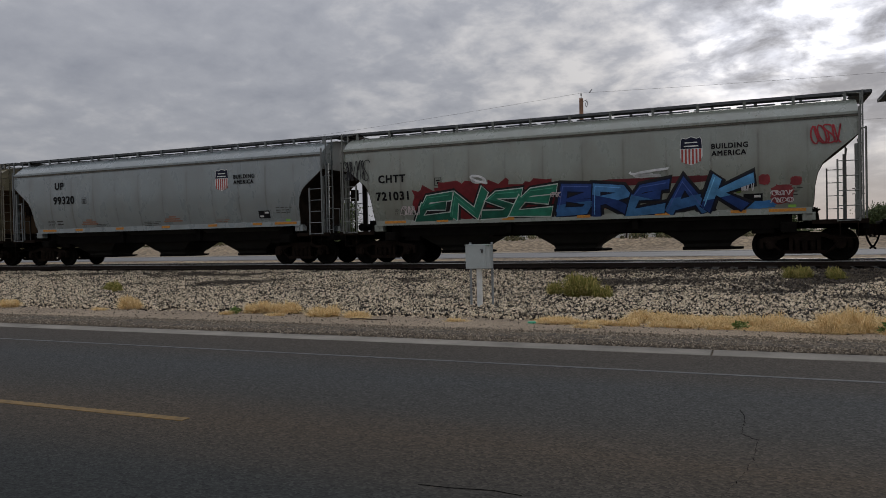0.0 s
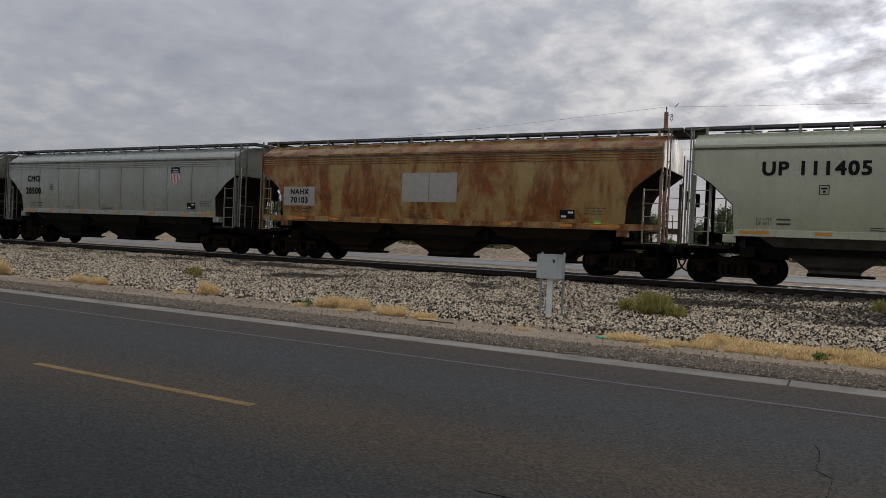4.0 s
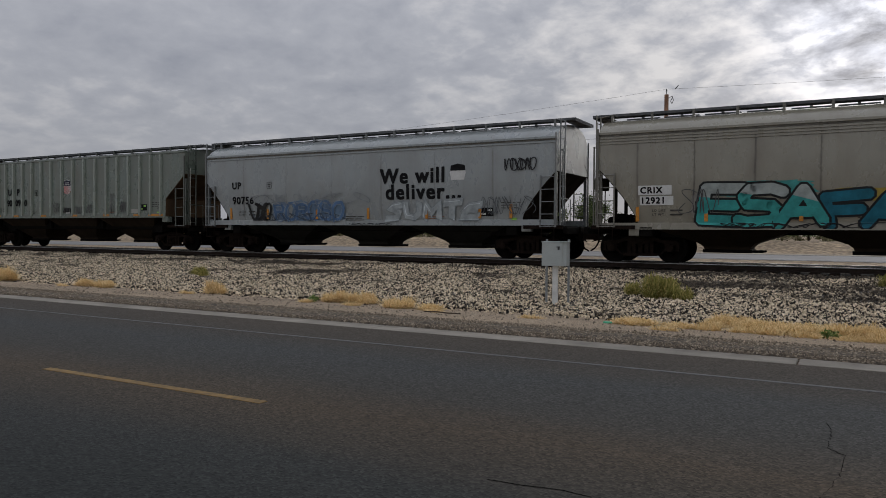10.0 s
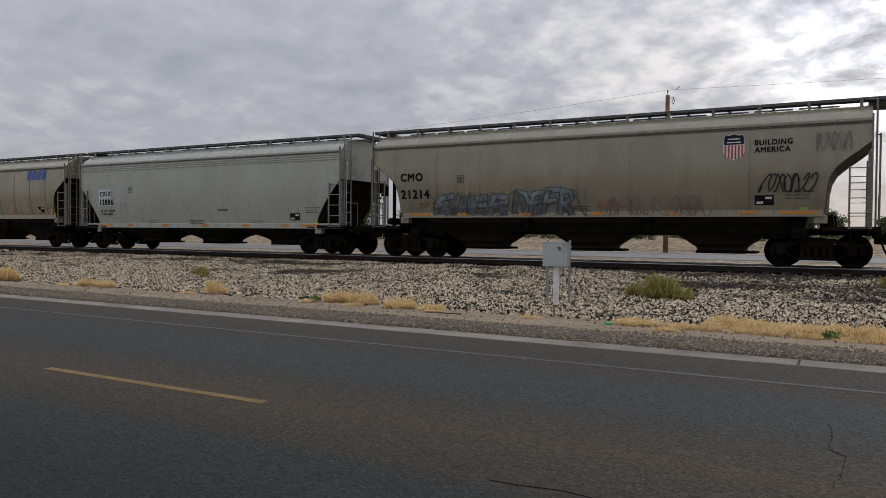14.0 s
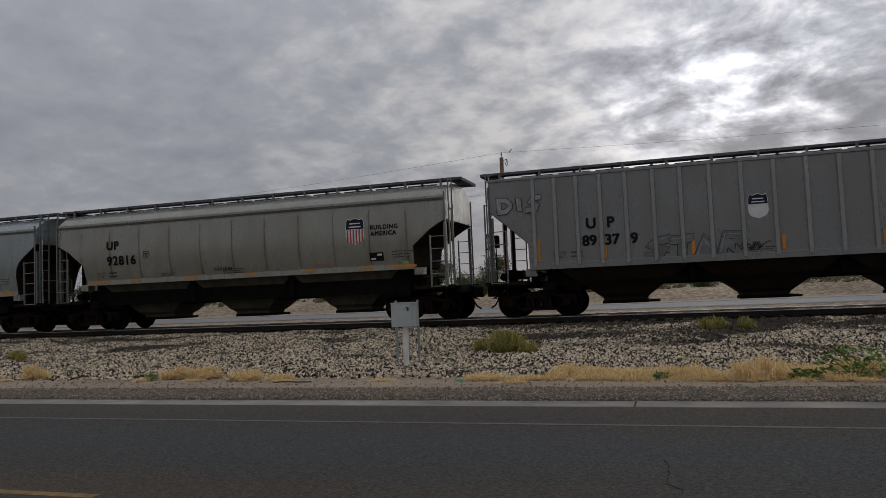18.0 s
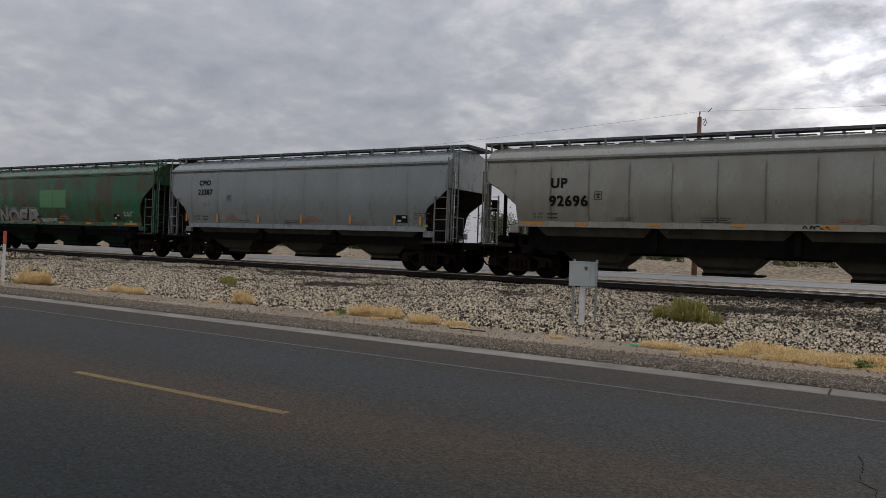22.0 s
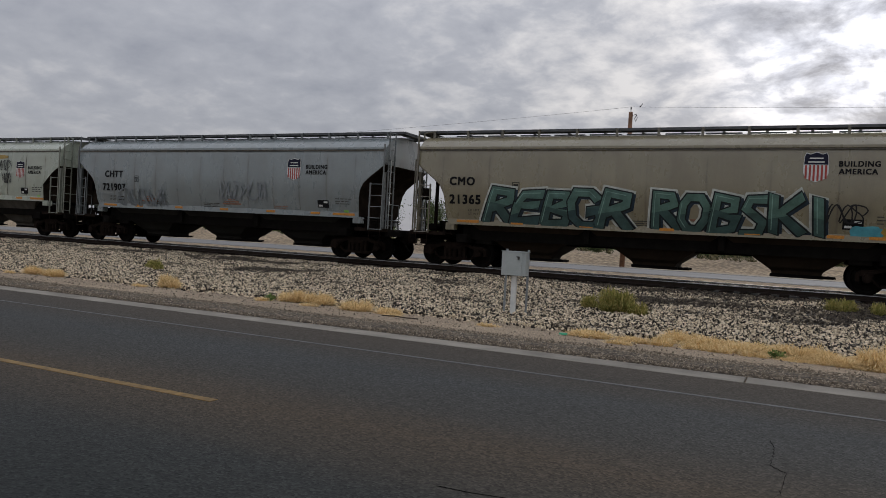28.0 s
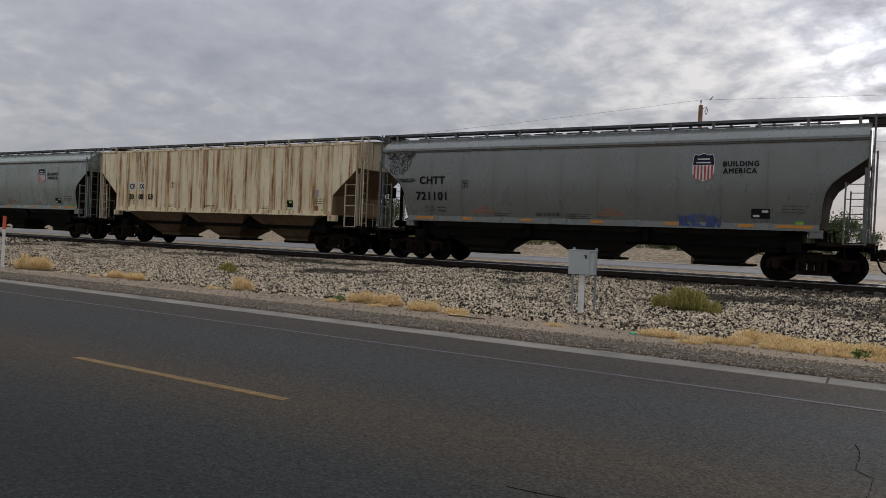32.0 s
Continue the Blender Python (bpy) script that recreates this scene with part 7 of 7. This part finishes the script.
         marks=[label_panel(-5.80, -5.36, 2.48, 2.84, "CR", 2.53, 0.24), label_panel(-5.06, -4.66, 2.48, 2.84, "IX", 2.53, 0.24), panel_words([(2.03, [("20", -5.78), ("00", -5.08), ("03", -4.38)])], 0.27), patch(5.72, 6.06, 2.22, 2.50, GREY_PATCH), patch(5.70, 6.06, 1.64, 1.88, plain("rust_orange_patch", (0.33, 0.13, 0.035), 0.7, vary=0.3)), patch(4.30, 4.66, 1.56, 1.72, LIME, lift=0.004), patch(4.72, 4.84, 1.60, 1.86, WHITE_PAINT)]),
    dict(sill=1.46, kind="round", coat=DARK_GREY, under=LOW_GREY, label="dark grey " + HOPPER + " with scrawled tags and a shield emblem",
         marks=[number("CHTT", "721101", -6.21, 2.15, 0.35, gap=0.58, dx=-0.15), one_line("CH-110-L10", -1.65, 1.68, 0.11), emblem(3.70, 3.2), tag(-7.62, -6.5, 3.68, 3.86, K_BLACK, 161, 5, 0.014), scrawl(("ZENKO", "KEWP"), -7.6, 3.40, 0.24, 0.30), tag(-7.2, -6.5, 2.82, 2.92, K_BLACK, 163, 2, 0.014), tag(3.03, 4.12, 1.45, 1.8, (0.08, 0.12, 0.3), 162, 6, 0.025)]),
]
# where the middle of each car stands along the track when the clip begins
CENTRES = [-38.98, -22.08, -5.36, 11.47, 28.35, 45.23, 62.11, 78.69, 95.63, 112.84, 129.92, 146.76, 163.28, 179.79, 196.80, 214.20, 230.98, 247.71, 264.86, 282.07, 298.96, 315.55, 332.31, 349.29, 366.34, 383.34, 400.54, 417.67, 434.75, 451.77]


def travelled(t):
    """Metres that the train has run by t seconds: it slows a little."""
    u = t / 10
    return 145.6271 * u + 0.8044 * u * u - 0.4295 * u ** 3


CARS = []
for spec, at in zip(TRAIN, CENTRES):
    at += spec.get("shift", 0.0)
    one = hopper_car(spec)
    CARS.append((one, at))
    one.matrix_basis = pose(at, TRACK_Y, RAIL_Z)


# ---- beside the track ----
def signal_box(x, y):
    z = ballast_z(x, y)
    box = new("junction_box")
    tagged(box, "grey steel junction box on posts in the ballast", "utility box")
    box.matrix_basis = pose(x, y, z, 0, 0, 8)
    bm = bmesh.new()
    add_box(bm, -0.27, 0.27, -0.14, 0.20, 0.84, 1.37, 0.012)
    part("cabinet", bm, CABINET, box)
    bm = bmesh.new()
    add_box(bm, -0.275, 0.18, -0.165, -0.142, 0.845, 1.365, 0.006)
    door = part("door", bm, CABINET, box)
    bm = bmesh.new()
    add_box(bm, 0.085, 0.125, -0.19, -0.165, 1.20, 1.27, 0.005)
    add_box(bm, 0.06, 0.13, -0.185, -0.165, 1.255, 1.275)
    part("latch", bm, WIRE, door, "small dark latch")
    bm = bmesh.new()
    add_box(bm, -0.29, 0.29, -0.17, 0.22, 1.368, 1.385, 0.004)
    part("lid", bm, CABINET, box)
    for px in (-0.25, 0.25):
        bm = bmesh.new()
        add_box(bm, px - 0.022, px + 0.022, 0.205, 0.25, -0.2, 1.43)
        part("steel_post", bm, GALV, box, "galvanised angle post")
    bm = bmesh.new()
    add_box(bm, -0.055, 0.055, -0.06, 0.05, -0.25, 0.845, 0.008)
    part("conduit", bm, POST_WHITE, box, "white square conduit post")


signal_box(-5.73, 15.50)


def marker_post(x, y):
    post = new("marker_post")
    tagged(post, "slim white marker post with an orange-red top", "marker post")
    post.matrix_basis = pose(x, y, ground_z(y), 0, 1.5, 0)
    bm = bmesh.new()
    add_box(bm, -0.07, 0.07, -0.02, 0.02, -0.2, 1.28, 0.01)
    part("shaft", bm, POST_WHITE, post)
    bm = bmesh.new()
    add_box(bm, -0.074, 0.074, -0.024, 0.024, 1.28, 1.70, 0.01)
    part("cap", bm, POST_ORANGE, post, "orange-red cap band")


marker_post(-24.59, 13.07)


def blades(count, rx, ry, height, rng, width=0.006, fans=9, base=0.3):
    """A tussock: fans of thin blades that arch over and droop, so that their backs fill a lumpy dome."""
    verts, faces = [], []
    roots = []
    for _ in range(fans):
        t, r = rng.uniform(0, 6.2832), rng.random() ** 0.5 * (1 - base)
        roots.append((rx * r * math.cos(t), ry * r * math.sin(t), (1 - 0.6 * r * r) * rng.uniform(0.65, 1.1)))
    for i in range(count):
        cx, cy, k = roots[i % fans]
        d = Vector((rng.gauss(0, 1), rng.gauss(0, 1), abs(rng.gauss(0, 0.9)) + 0.15)).normalized() * rng.uniform(0.55, 1.08)
        x, y = cx + rng.gauss(0, 0.12) * rx * base, cy + rng.gauss(0, 0.12) * ry * base
        tx, ty, tz = x + d.x * rx * base * 1.5, y + d.y * ry * base * 1.5, d.z * height * k
        b = rng.uniform(0, 3.1416)
        wx, wy = width * math.cos(b), width * math.sin(b)
        n = len(verts)
        rise = tz * rng.uniform(0.72, 1.0)
        tz *= rng.uniform(0.45, 1.05)
        verts += [(x - wx, y - wy, -0.03), (x + wx, y + wy, -0.03), (x + (tx - x) * 0.5 + wx, y + (ty - y) * 0.5 + wy, rise), (x + (tx - x) * 0.5 - wx, y + (ty - y) * 0.5 - wy, rise), (tx, ty, tz)]
        faces += [(n, n + 1, n + 2, n + 3), (n + 3, n + 2, n + 4)]
    return verts, faces


def grass_clump(x, y, rx, ry, h, count, mat, label, category="grass", name="grass_clump", width=0.006, seed=1, z=None, fans=9, base=0.3):
    rng = random.Random(seed)
    v, f = blades(count, rx, ry, h, rng, width, fans, base)
    ob = from_arrays(name, v, f, mat)
    ob.matrix_basis = pose(x, y, (ground_z(y) + 0.03) if z is None else z)
    return tagged(ob, label, category, "dry grass by the road" if mat is DRY_GRASS else "")


DRY = "tuft of dry golden grass on the dirt"
for i, (x, y, rx, ry, h, n) in enumerate((
        (-10.58, 13.84, 0.50, 0.36, 0.34, 1700), (-9.88, 13.94, 0.50, 0.36, 0.27, 1500), (-8.38, 13.27, 0.50, 0.30, 0.19, 1100), (-7.69, 13.22, 0.45, 0.28, 0.15, 900), (-14.78, 14.08, 0.50, 0.34, 0.27, 1300), (-19.58, 13.77, 0.60, 0.36, 0.27, 1400), (-18.78, 13.76, 0.50, 0.34, 0.20, 1000),
        (-3.29, 13.03, 0.50, 0.30, 0.15, 1000), (-2.69, 13.12, 0.30, 0.25, 0.12, 500), (-1.88, 13.87, 0.50, 0.40, 0.28, 1500), (-1.23, 13.71, 0.55, 0.42, 0.35, 1800), (-0.63, 13.36, 0.55, 0.40, 0.27, 1500), (0.02, 13.0, 0.50, 0.40, 0.30, 1500), (0.61, 12.85, 0.50, 0.40, 0.32, 1500), (1.26, 12.85, 0.50, 0.45, 0.44, 2300),
        (2.02, 13.18, 0.6, 0.45, 0.42, 1900), (2.72, 13.28, 0.6, 0.45, 0.40, 1700), (-24.0, 13.71, 1.0, 0.45, 0.36, 2600), (-27.38, 13.94, 0.7, 0.35, 0.3, 1100), (3.62, 13.27, 0.8, 0.45, 0.4, 1600), (-30.88, 14.07, 0.8, 0.35, 0.3, 900))):
    wide = x > -3.5
    grass_clump(x, y, rx * (1.25 if wide else 1.12), ry * (1.7 if wide else 1.3), h * (0.85 if wide else 1.3) * (0.8 + 0.45 * ((i * 7) % 5) / 4), int(n * 2.4), DRY_GRASS, DRY, seed=200 + i, width=0.0038, fans=9 + i % 4 if wide else 9, base=0.48)
for i in range(14):
    x = -2.6 + 6.2 * ((i * 0.618) % 1.0)
    y = 12.15 + 0.75 * ((i * 0.382) % 1.0)
    grass_clump(x, y, 0.34, 0.26, 0.10 + 0.05 * (i % 3), 420, DRY_GRASS, "low mat of dry trampled straw on the dirt", seed=240 + i, width=0.004, fans=10, base=0.5)
for i, (x, y) in enumerate(((-10.9, 13.2), (-9.6, 13.15), (-19.9, 13.2), (-7.2, 12.75), (-15.1, 13.5), (-5.2, 12.8))):
    grass_clump(x, y, 0.38, 0.26, 0.10, 380, DRY_GRASS, "low mat of dry trampled straw on the dirt", seed=260 + i, width=0.004, fans=10, base=0.5)
BUSHY = "olive green grassy bush growing in the ballast"
for i, (x, y, rx, ry, h, n) in enumerate(((-3.80, 17.2, 0.56, 0.45, 0.74, 3600), (-4.50, 17.5, 0.28, 0.24, 0.40, 900), (-3.28, 17.0, 0.34, 0.32, 0.44, 900), (0.93, 20.59, 0.46, 0.34, 0.46, 1700), (1.78, 20.69, 0.34, 0.28, 0.40, 900), (-19.05, 17.57, 0.5, 0.3, 0.34, 800), (-18.45, 17.16, 0.3, 0.2, 0.3, 500))):
    grass_clump(x, y, rx, ry, h, n, GREEN_GRASS, BUSHY, "bush", "bush", 0.006, 300 + i, ballast_z(x, y), 8, 0.5)


def weed(x, y, s, seed):
    """A low leafy weed: stalks with many small leaves."""
    rng = random.Random(seed)
    v, f = [], []
    for k in range(int(260 * s)):
        t, r = rng.uniform(0, 6.28), rng.random() ** 0.5 * 0.5 * s
        c = Vector((r * math.cos(t), r * math.sin(t) * 0.6, rng.uniform(0.02, 0.5 * s) * (1 - 0.6 * r / s)))
        a, b = Vector((rng.gauss(0, 1), rng.gauss(0, 1), rng.gauss(0, 0.5))).normalized() * 0.06, Vector((rng.gauss(0, 1), rng.gauss(0, 1), rng.gauss(0, 0.6))).normalized() * 0.03
        n = len(v)
        v += [tuple(c - a), tuple(c + b), tuple(c + a), tuple(c - b)]
        f.append((n, n + 1, n + 2, n + 3))
    for k in range(int(12 * s)):
        t = rng.uniform(0, 6.28)
        n = len(v)
        e = (0.4 * s * math.cos(t), 0.25 * s * math.sin(t), 0.35 * s)
        v += [(-0.008, 0, -0.02), (0.008, 0, -0.02), e]
        f.append((n, n + 1, n + 2))
    ob = from_arrays("weed", v, f, WEED)
    ob.matrix_basis = pose(x, y, ground_z(y) + 0.03)
    return tagged(ob, "leafy green weed among the dry grass", "weed")


weed(2.66, 12.73, 1.2, 1), weed(1.86, 12.48, 0.42, 2), weed(-0.24, 12.75, 0.28, 3), weed(-10.88, 13.40, 0.3, 4)


def litter():
    bm = bmesh.new()
    add_prism(bm, [(-0.07, -0.03), (0.0, -0.05), (0.08, -0.01), (0.05, 0.05), (-0.04, 0.04)], "z", 0.0, 0.03)
    ob = part("litter", bm, plain("green_wrapper", (0.10, 0.55, 0.32), 0.5), at=pose(-3.74, 12.78, ground_z(12.75) + 0.035))
    tagged(ob, "crumpled green wrapper on the dirt", "litter")
    bm = bmesh.new()
    add_pipe(bm, [(-0.35, 0, 0.02), (-0.1, 0.03, 0.03), (0.15, -0.02, 0.025), (0.4, 0.05, 0.02)], 0.012, 5)
    ob = part("stick", bm, BARK, at=pose(-6.65, 11.91, ground_z(11.85) + 0.06))
    tagged(ob, "thin dark stick on the gravel", "stick")
    bm = bmesh.new()
    bmesh.ops.create_icosphere(bm, subdivisions=2, radius=0.12)
    for v in bm.verts:
        v.co *= 1 + 0.35 * noise.noise(v.co * 9)
        v.co.z *= 0.6
    ob = part("stone", bm, CONCRETE, at=pose(0.86, 12.95, ground_z(12.95) + 0.07))
    tagged(ob, "pale rough stone among dry grass", "stone")


litter()


# ---- beyond the track ----
def utility_pole(x, y, h, lean=0.0):
    pole = new("utility_pole")
    tagged(pole, "brown timber utility pole beside the far highway", "utility pole")
    pole.matrix_basis = pose(x, y, ground_z(y), 0, lean, 0)
    bm = bmesh.new()
    add_tube(bm, (0, 0, -0.5), (0, 0, h), 0.20, 12, 0.15)
    part("shaft", bm, POLE_WOOD, pole, smooth=True)
    bm = bmesh.new()
    add_tube(bm, (0, 0, h), (0, 0, h + 0.30), 0.03, 6)
    add_tube(bm, (0, 0, h + 0.22), (0, 0, h + 0.42), 0.06, 8, 0.035)
    part("pin_insulator", bm, WIRE, pole)
    bm = bmesh.new()
    add_pipe(bm, [(0.15, 0, h - 0.25), (0.42, 0, h - 0.15), (0.50, 0, h - 0.45), (0.40, 0, h - 0.70), (0.30, 0, h - 0.50), (0.45, 0, h - 0.2)], 0.022, 5)
    add_tube(bm, (0.62, 0, h + 0.35), (0.85, 0, h + 0.62), 0.03, 5)
    part("cutout", bm, WIRE, pole, "hanging fuse cutout")
    bm = bmesh.new()
    add_tube(bm, (-0.42, 0, h - 2.6), (-0.42, 0, h - 1.75), 0.22, 12)
    add_box(bm, -0.25, -0.1, -0.05, 0.05, h - 2.4, h - 1.9)
    part("transformer", bm, GALV, pole, "grey can transformer")
    return pole


POLE_H, POLE_X, POLE_Y = 11.75, -12.16, 56.1
utility_pole(POLE_X, POLE_Y, POLE_H)
utility_pole(POLE_X - 96, POLE_Y, 9.6)
utility_pole(POLE_X + 78, POLE_Y, 11.75)


def span(a, b, sag, r):
    bm = bmesh.new()
    pts = []
    for i in range(25):
        f = i / 24
        pts.append((a[0] + (b[0] - a[0]) * f, a[1] + (b[1] - a[1]) * f, a[2] + (b[2] - a[2]) * f - sag * 4 * f * (1 - f)))
    add_sweep(bm, pts, r)
    return tagged(part("overhead_wire", bm, WIRE), "thin dark overhead wire between the poles", "wire")




def distant_pole(x, y, h):
    pole = new("distant_utility_pole")
    tagged(pole, "far timber utility pole with two cross arms", "utility pole")
    pole.matrix_basis = pose(x, y, ground_z(y), 0, 0, 20)
    bm = bmesh.new()
    add_tube(bm, (0, 0, -0.5), (0, 0, h), 0.18, 8, 0.13)
    part("shaft", bm, BARK, pole)
    for z in (h - 0.6, h - 2.0):
        bm = bmesh.new()
        add_box(bm, -1.6, 1.6, -0.08, 0.08, z - 0.1, z + 0.1)
        part("cross_arm", bm, BARK, pole)


distant_pole(24.0, 212.0, 11.5)
G = ground_z(POLE_Y)
span((POLE_X - 96, POLE_Y, G + 10.0), (POLE_X, POLE_Y, G + POLE_H + 0.4), 1.3, 0.008)
span((POLE_X, POLE_Y, G + POLE_H + 0.4), (POLE_X + 78, POLE_Y, G + 12.15), 0.75, 0.008)
span((POLE_X - 96, POLE_Y, G + 7.2), (POLE_X, POLE_Y, G + 9.0), 0.6, 0.009)
span((POLE_X, POLE_Y, G + 9.0), (POLE_X + 78, POLE_Y, G + 9.1), 0.6, 0.009)


def leaf_cloud(rng, count, size, lumps):
    v, f = [], []
    for k in range(count):
        cx, cy, cz, r = rng.choice(lumps)
        d = Vector((rng.gauss(0, 0.5), rng.gauss(0, 0.5), rng.gauss(0, 0.5))) * r
        c = Vector((cx, cy, cz)) + Vector((d.x, d.y, d.z * 0.8))
        a = Vector((rng.gauss(0, 1), rng.gauss(0, 1), rng.gauss(0, 1))).normalized()
        b = a.orthogonal().normalized()
        a, b = a * size * rng.uniform(0.6, 1.4), b * size * rng.uniform(0.4, 0.9)
        n = len(v)
        v += [tuple(c - a), tuple(c + b), tuple(c + a), tuple(c - b)]
        f.append((n, n + 1, n + 2, n + 3))
    return v, f


def tree(x, y, h, w, seed, label="dark green desert tree beyond the highway"):
    rng = random.Random(seed)
    t = new("tree")
    tagged(t, label, "tree")
    t.matrix_basis = pose(x, y, ground_z(y))
    bm = bmesh.new()
    lumps = []
    add_tube(bm, (0, 0, -0.2), (0.1, 0, h * 0.4), 0.14, 7, 0.1)
    for k in range(26):
        a, r = rng.uniform(0, 6.28), w * rng.uniform(0.1, 0.8)
        tip = (r * math.cos(a), r * math.sin(a) * 0.8, h * rng.uniform(0.12, 0.92) * (1 - 0.25 * r / w))
        add_tube(bm, (0.05, 0, h * rng.uniform(0.15, 0.4)), tip, 0.06, 5, 0.02)
        lumps.append((*tip, w * rng.uniform(0.25, 0.62)))
    part("trunk", bm, BARK, t)
    v, f = leaf_cloud(rng, 7000, 0.10, lumps)
    c = from_arrays("crown", v, f, LEAF)
    c.parent = t


for i, (x, y, h, w) in enumerate(((-11.47, 84.11, 6.1, 2.0), (-8.86, 85.08, 6.0, 2.0), (-6.27, 84.06, 5.8, 1.9), (-3.85, 86.04, 4.7, 1.9), (-1.75, 84.02, 3.1, 1.3), (-20.55, 86.19, 5.0, 2.0), (-14.70, 92.14, 4.6, 1.8), (3.2, 88.0, 2.6, 1.3), (11.25, 85.91, 3.2, 1.8), (17.2, 93.0, 4.8, 2.4),
                                  (-26.5, 83.0, 5.2, 2.1), (-33.2, 87.5, 6.0, 2.6), (-39.0, 84.2, 4.6, 2.0), (-44.6, 88.0, 6.4, 2.8), (-50.3, 85.0, 6.0, 2.5), (-55.2, 90.5, 5.2, 2.3), (-61.0, 86.0, 6.3, 2.8), (-68.4, 88.3, 5.4, 2.4), (-75.0, 85.5, 6.2, 2.7), (-83.5, 90.0, 5.6, 2.6), (-32.95, 120.30, 4.0, 2.6), (-58.78, 140.52, 4.5, 3.0), (32.96, 109.72, 4.6, 3.0))):
    tree(x, y, h, w, 400 + i)


PALE_WALL = plain("pale_stucco_wall", (0.66, 0.65, 0.62), 0.85, vary=0.12, scale=1.0)
PALE_ROOF = plain("pale_metal_roof", (0.52, 0.53, 0.54), 0.5, vary=0.12, scale=1.0)
DARK_PANE = plain("dark_window_pane", (0.03, 0.035, 0.04), 0.15)


def far_house(x, y, w, d, eave, ridge, label, openings):
    """A low house among the far scrub: walls, pitched roof, dark openings towards the railway."""
    house = new("house")
    tagged(house, label, "house")
    house.matrix_basis = pose(x, y, ground_z(y), 0, 0, 12)
    bm = bmesh.new()
    add_prism(bm, [(-w / 2, -0.1), (w / 2, -0.1), (w / 2, eave), (0, ridge - 0.1), (-w / 2, eave)], "y", 0.0, d)
    part("wall", bm, PALE_WALL, house)
    bm = bmesh.new()
    e = (ridge - eave) / (w / 2) * 0.35
    add_prism(bm, [(-w / 2 - 0.35, eave - e), (0, ridge - 0.08), (w / 2 + 0.35, eave - e), (w / 2 + 0.35, eave - e + 0.12), (0, ridge + 0.06), (-w / 2 - 0.35, eave - e + 0.12)], "y", -0.4, d + 0.4)
    part("roof", bm, PALE_ROOF, house)
    for name, u, low, width, high in openings:
        bm = bmesh.new()
        add_box(bm, u - width / 2, u + width / 2, -0.06, 0.02, low, low + high, 0.01)
        part(name, bm, DARK_PANE, house)


far_house(-16.6, 112.0, 6.0, 7.0, 1.7, 2.6, "small white house with a pale pitched roof", (("window", -1.4, 0.8, 1.2, 0.7), ("door", 1.0, 0.0, 0.9, 1.6)))
far_house(-37.5, 112.0, 7.5, 5.0, 1.5, 2.1, "long low white outbuilding with dark openings", (("window", -2.2, 0.6, 1.3, 0.6), ("window", 0.0, 0.6, 1.3, 0.6), ("door", 2.3, 0.0, 1.1, 1.4)))


def shrub(x, y, rx, h, seed):
    rng = random.Random(seed)
    lumps = [(rng.uniform(-rx, rx), rng.uniform(-0.4, 0.4), h * rng.uniform(0.25, 0.75), rx * rng.uniform(0.3, 0.5)) for _ in range(9)]
    v, f = leaf_cloud(rng, 2600, 0.09, lumps)
    ob = from_arrays("shrub", v, f, SHRUB)
    ob.matrix_basis = pose(x, y, ground_z(y))
    tagged(ob, "bright green leafy shrub beyond the highway", "shrub")


for i, (x, y, rx, h) in enumerate(((-9.0, 72.0, 1.0, 3.4), (-14.5, 75.0, 1.0, 2.0))):
    shrub(x, y, rx, h, 500 + i)


def scrub():
    rng = random.Random(77)
    v, f = [], []
    for k in range(760):
        y = 69 + 160 * rng.random() ** 1.4
        x = rng.uniform(-3.2, 1.0) * y * 0.9
        r = rng.uniform(0.25, 0.8)
        lumps = [(x + rng.uniform(-r, r), y + rng.uniform(-r, r), ground_z(y) + r * 0.4, r * 0.7) for _ in range(3)]
        a, b = leaf_cloud(rng, 45, 0.13, lumps)
        n = len(v)
        v += a
        f += [tuple(i + n for i in q) for q in b]
    tagged(from_arrays("desert_scrub", v, f, SCRUB), "low brown desert scrub on the far ground", "scrub", kind="stuff")
    v, f = [], []
    for k in range(500):
        x = rng.uniform(-700, 500)
        y = rng.uniform(380, 620)
        r = rng.uniform(1.5, 4.0)
        a, b = leaf_cloud(rng, 26, 0.9, [(x, y, ground_z(y) + r * 0.4, r), (x + r, y, ground_z(y) + r * 0.3, r * 0.8)])
        n = len(v)
        v += a
        f += [tuple(i + n for i in q) for q in b]
    tagged(from_arrays("far_trees", v, f, LEAF), "line of far dark trees on the horizon", "trees", kind="stuff")


scrub()


def motions():
    """The train rolls by: each car along the track, each wheel set round its axle."""
    for one, at in CARS:
        walk(one, [(t, pose(at - travelled(t), TRACK_Y, RAIL_Z)) for t in range(0, 33)])
    frames = range(0, 32 * FPS + 1)
    for group, x in ((AXLES_FRONT, -0.89), (AXLES_REAR, 0.89)):
        first = group[0]
        walk(first, [(k / FPS, pose(x, 0, 0.457, 0, -math.degrees(travelled(k / FPS) / 0.457) % 360, 0)) for k in frames])
        for other in group[1:]:
            other.rotation_mode = "QUATERNION"
            data = other.animation_data_create()
            data.action = first.animation_data.action
            data.action_slot = first.animation_data.action_slot


motions()
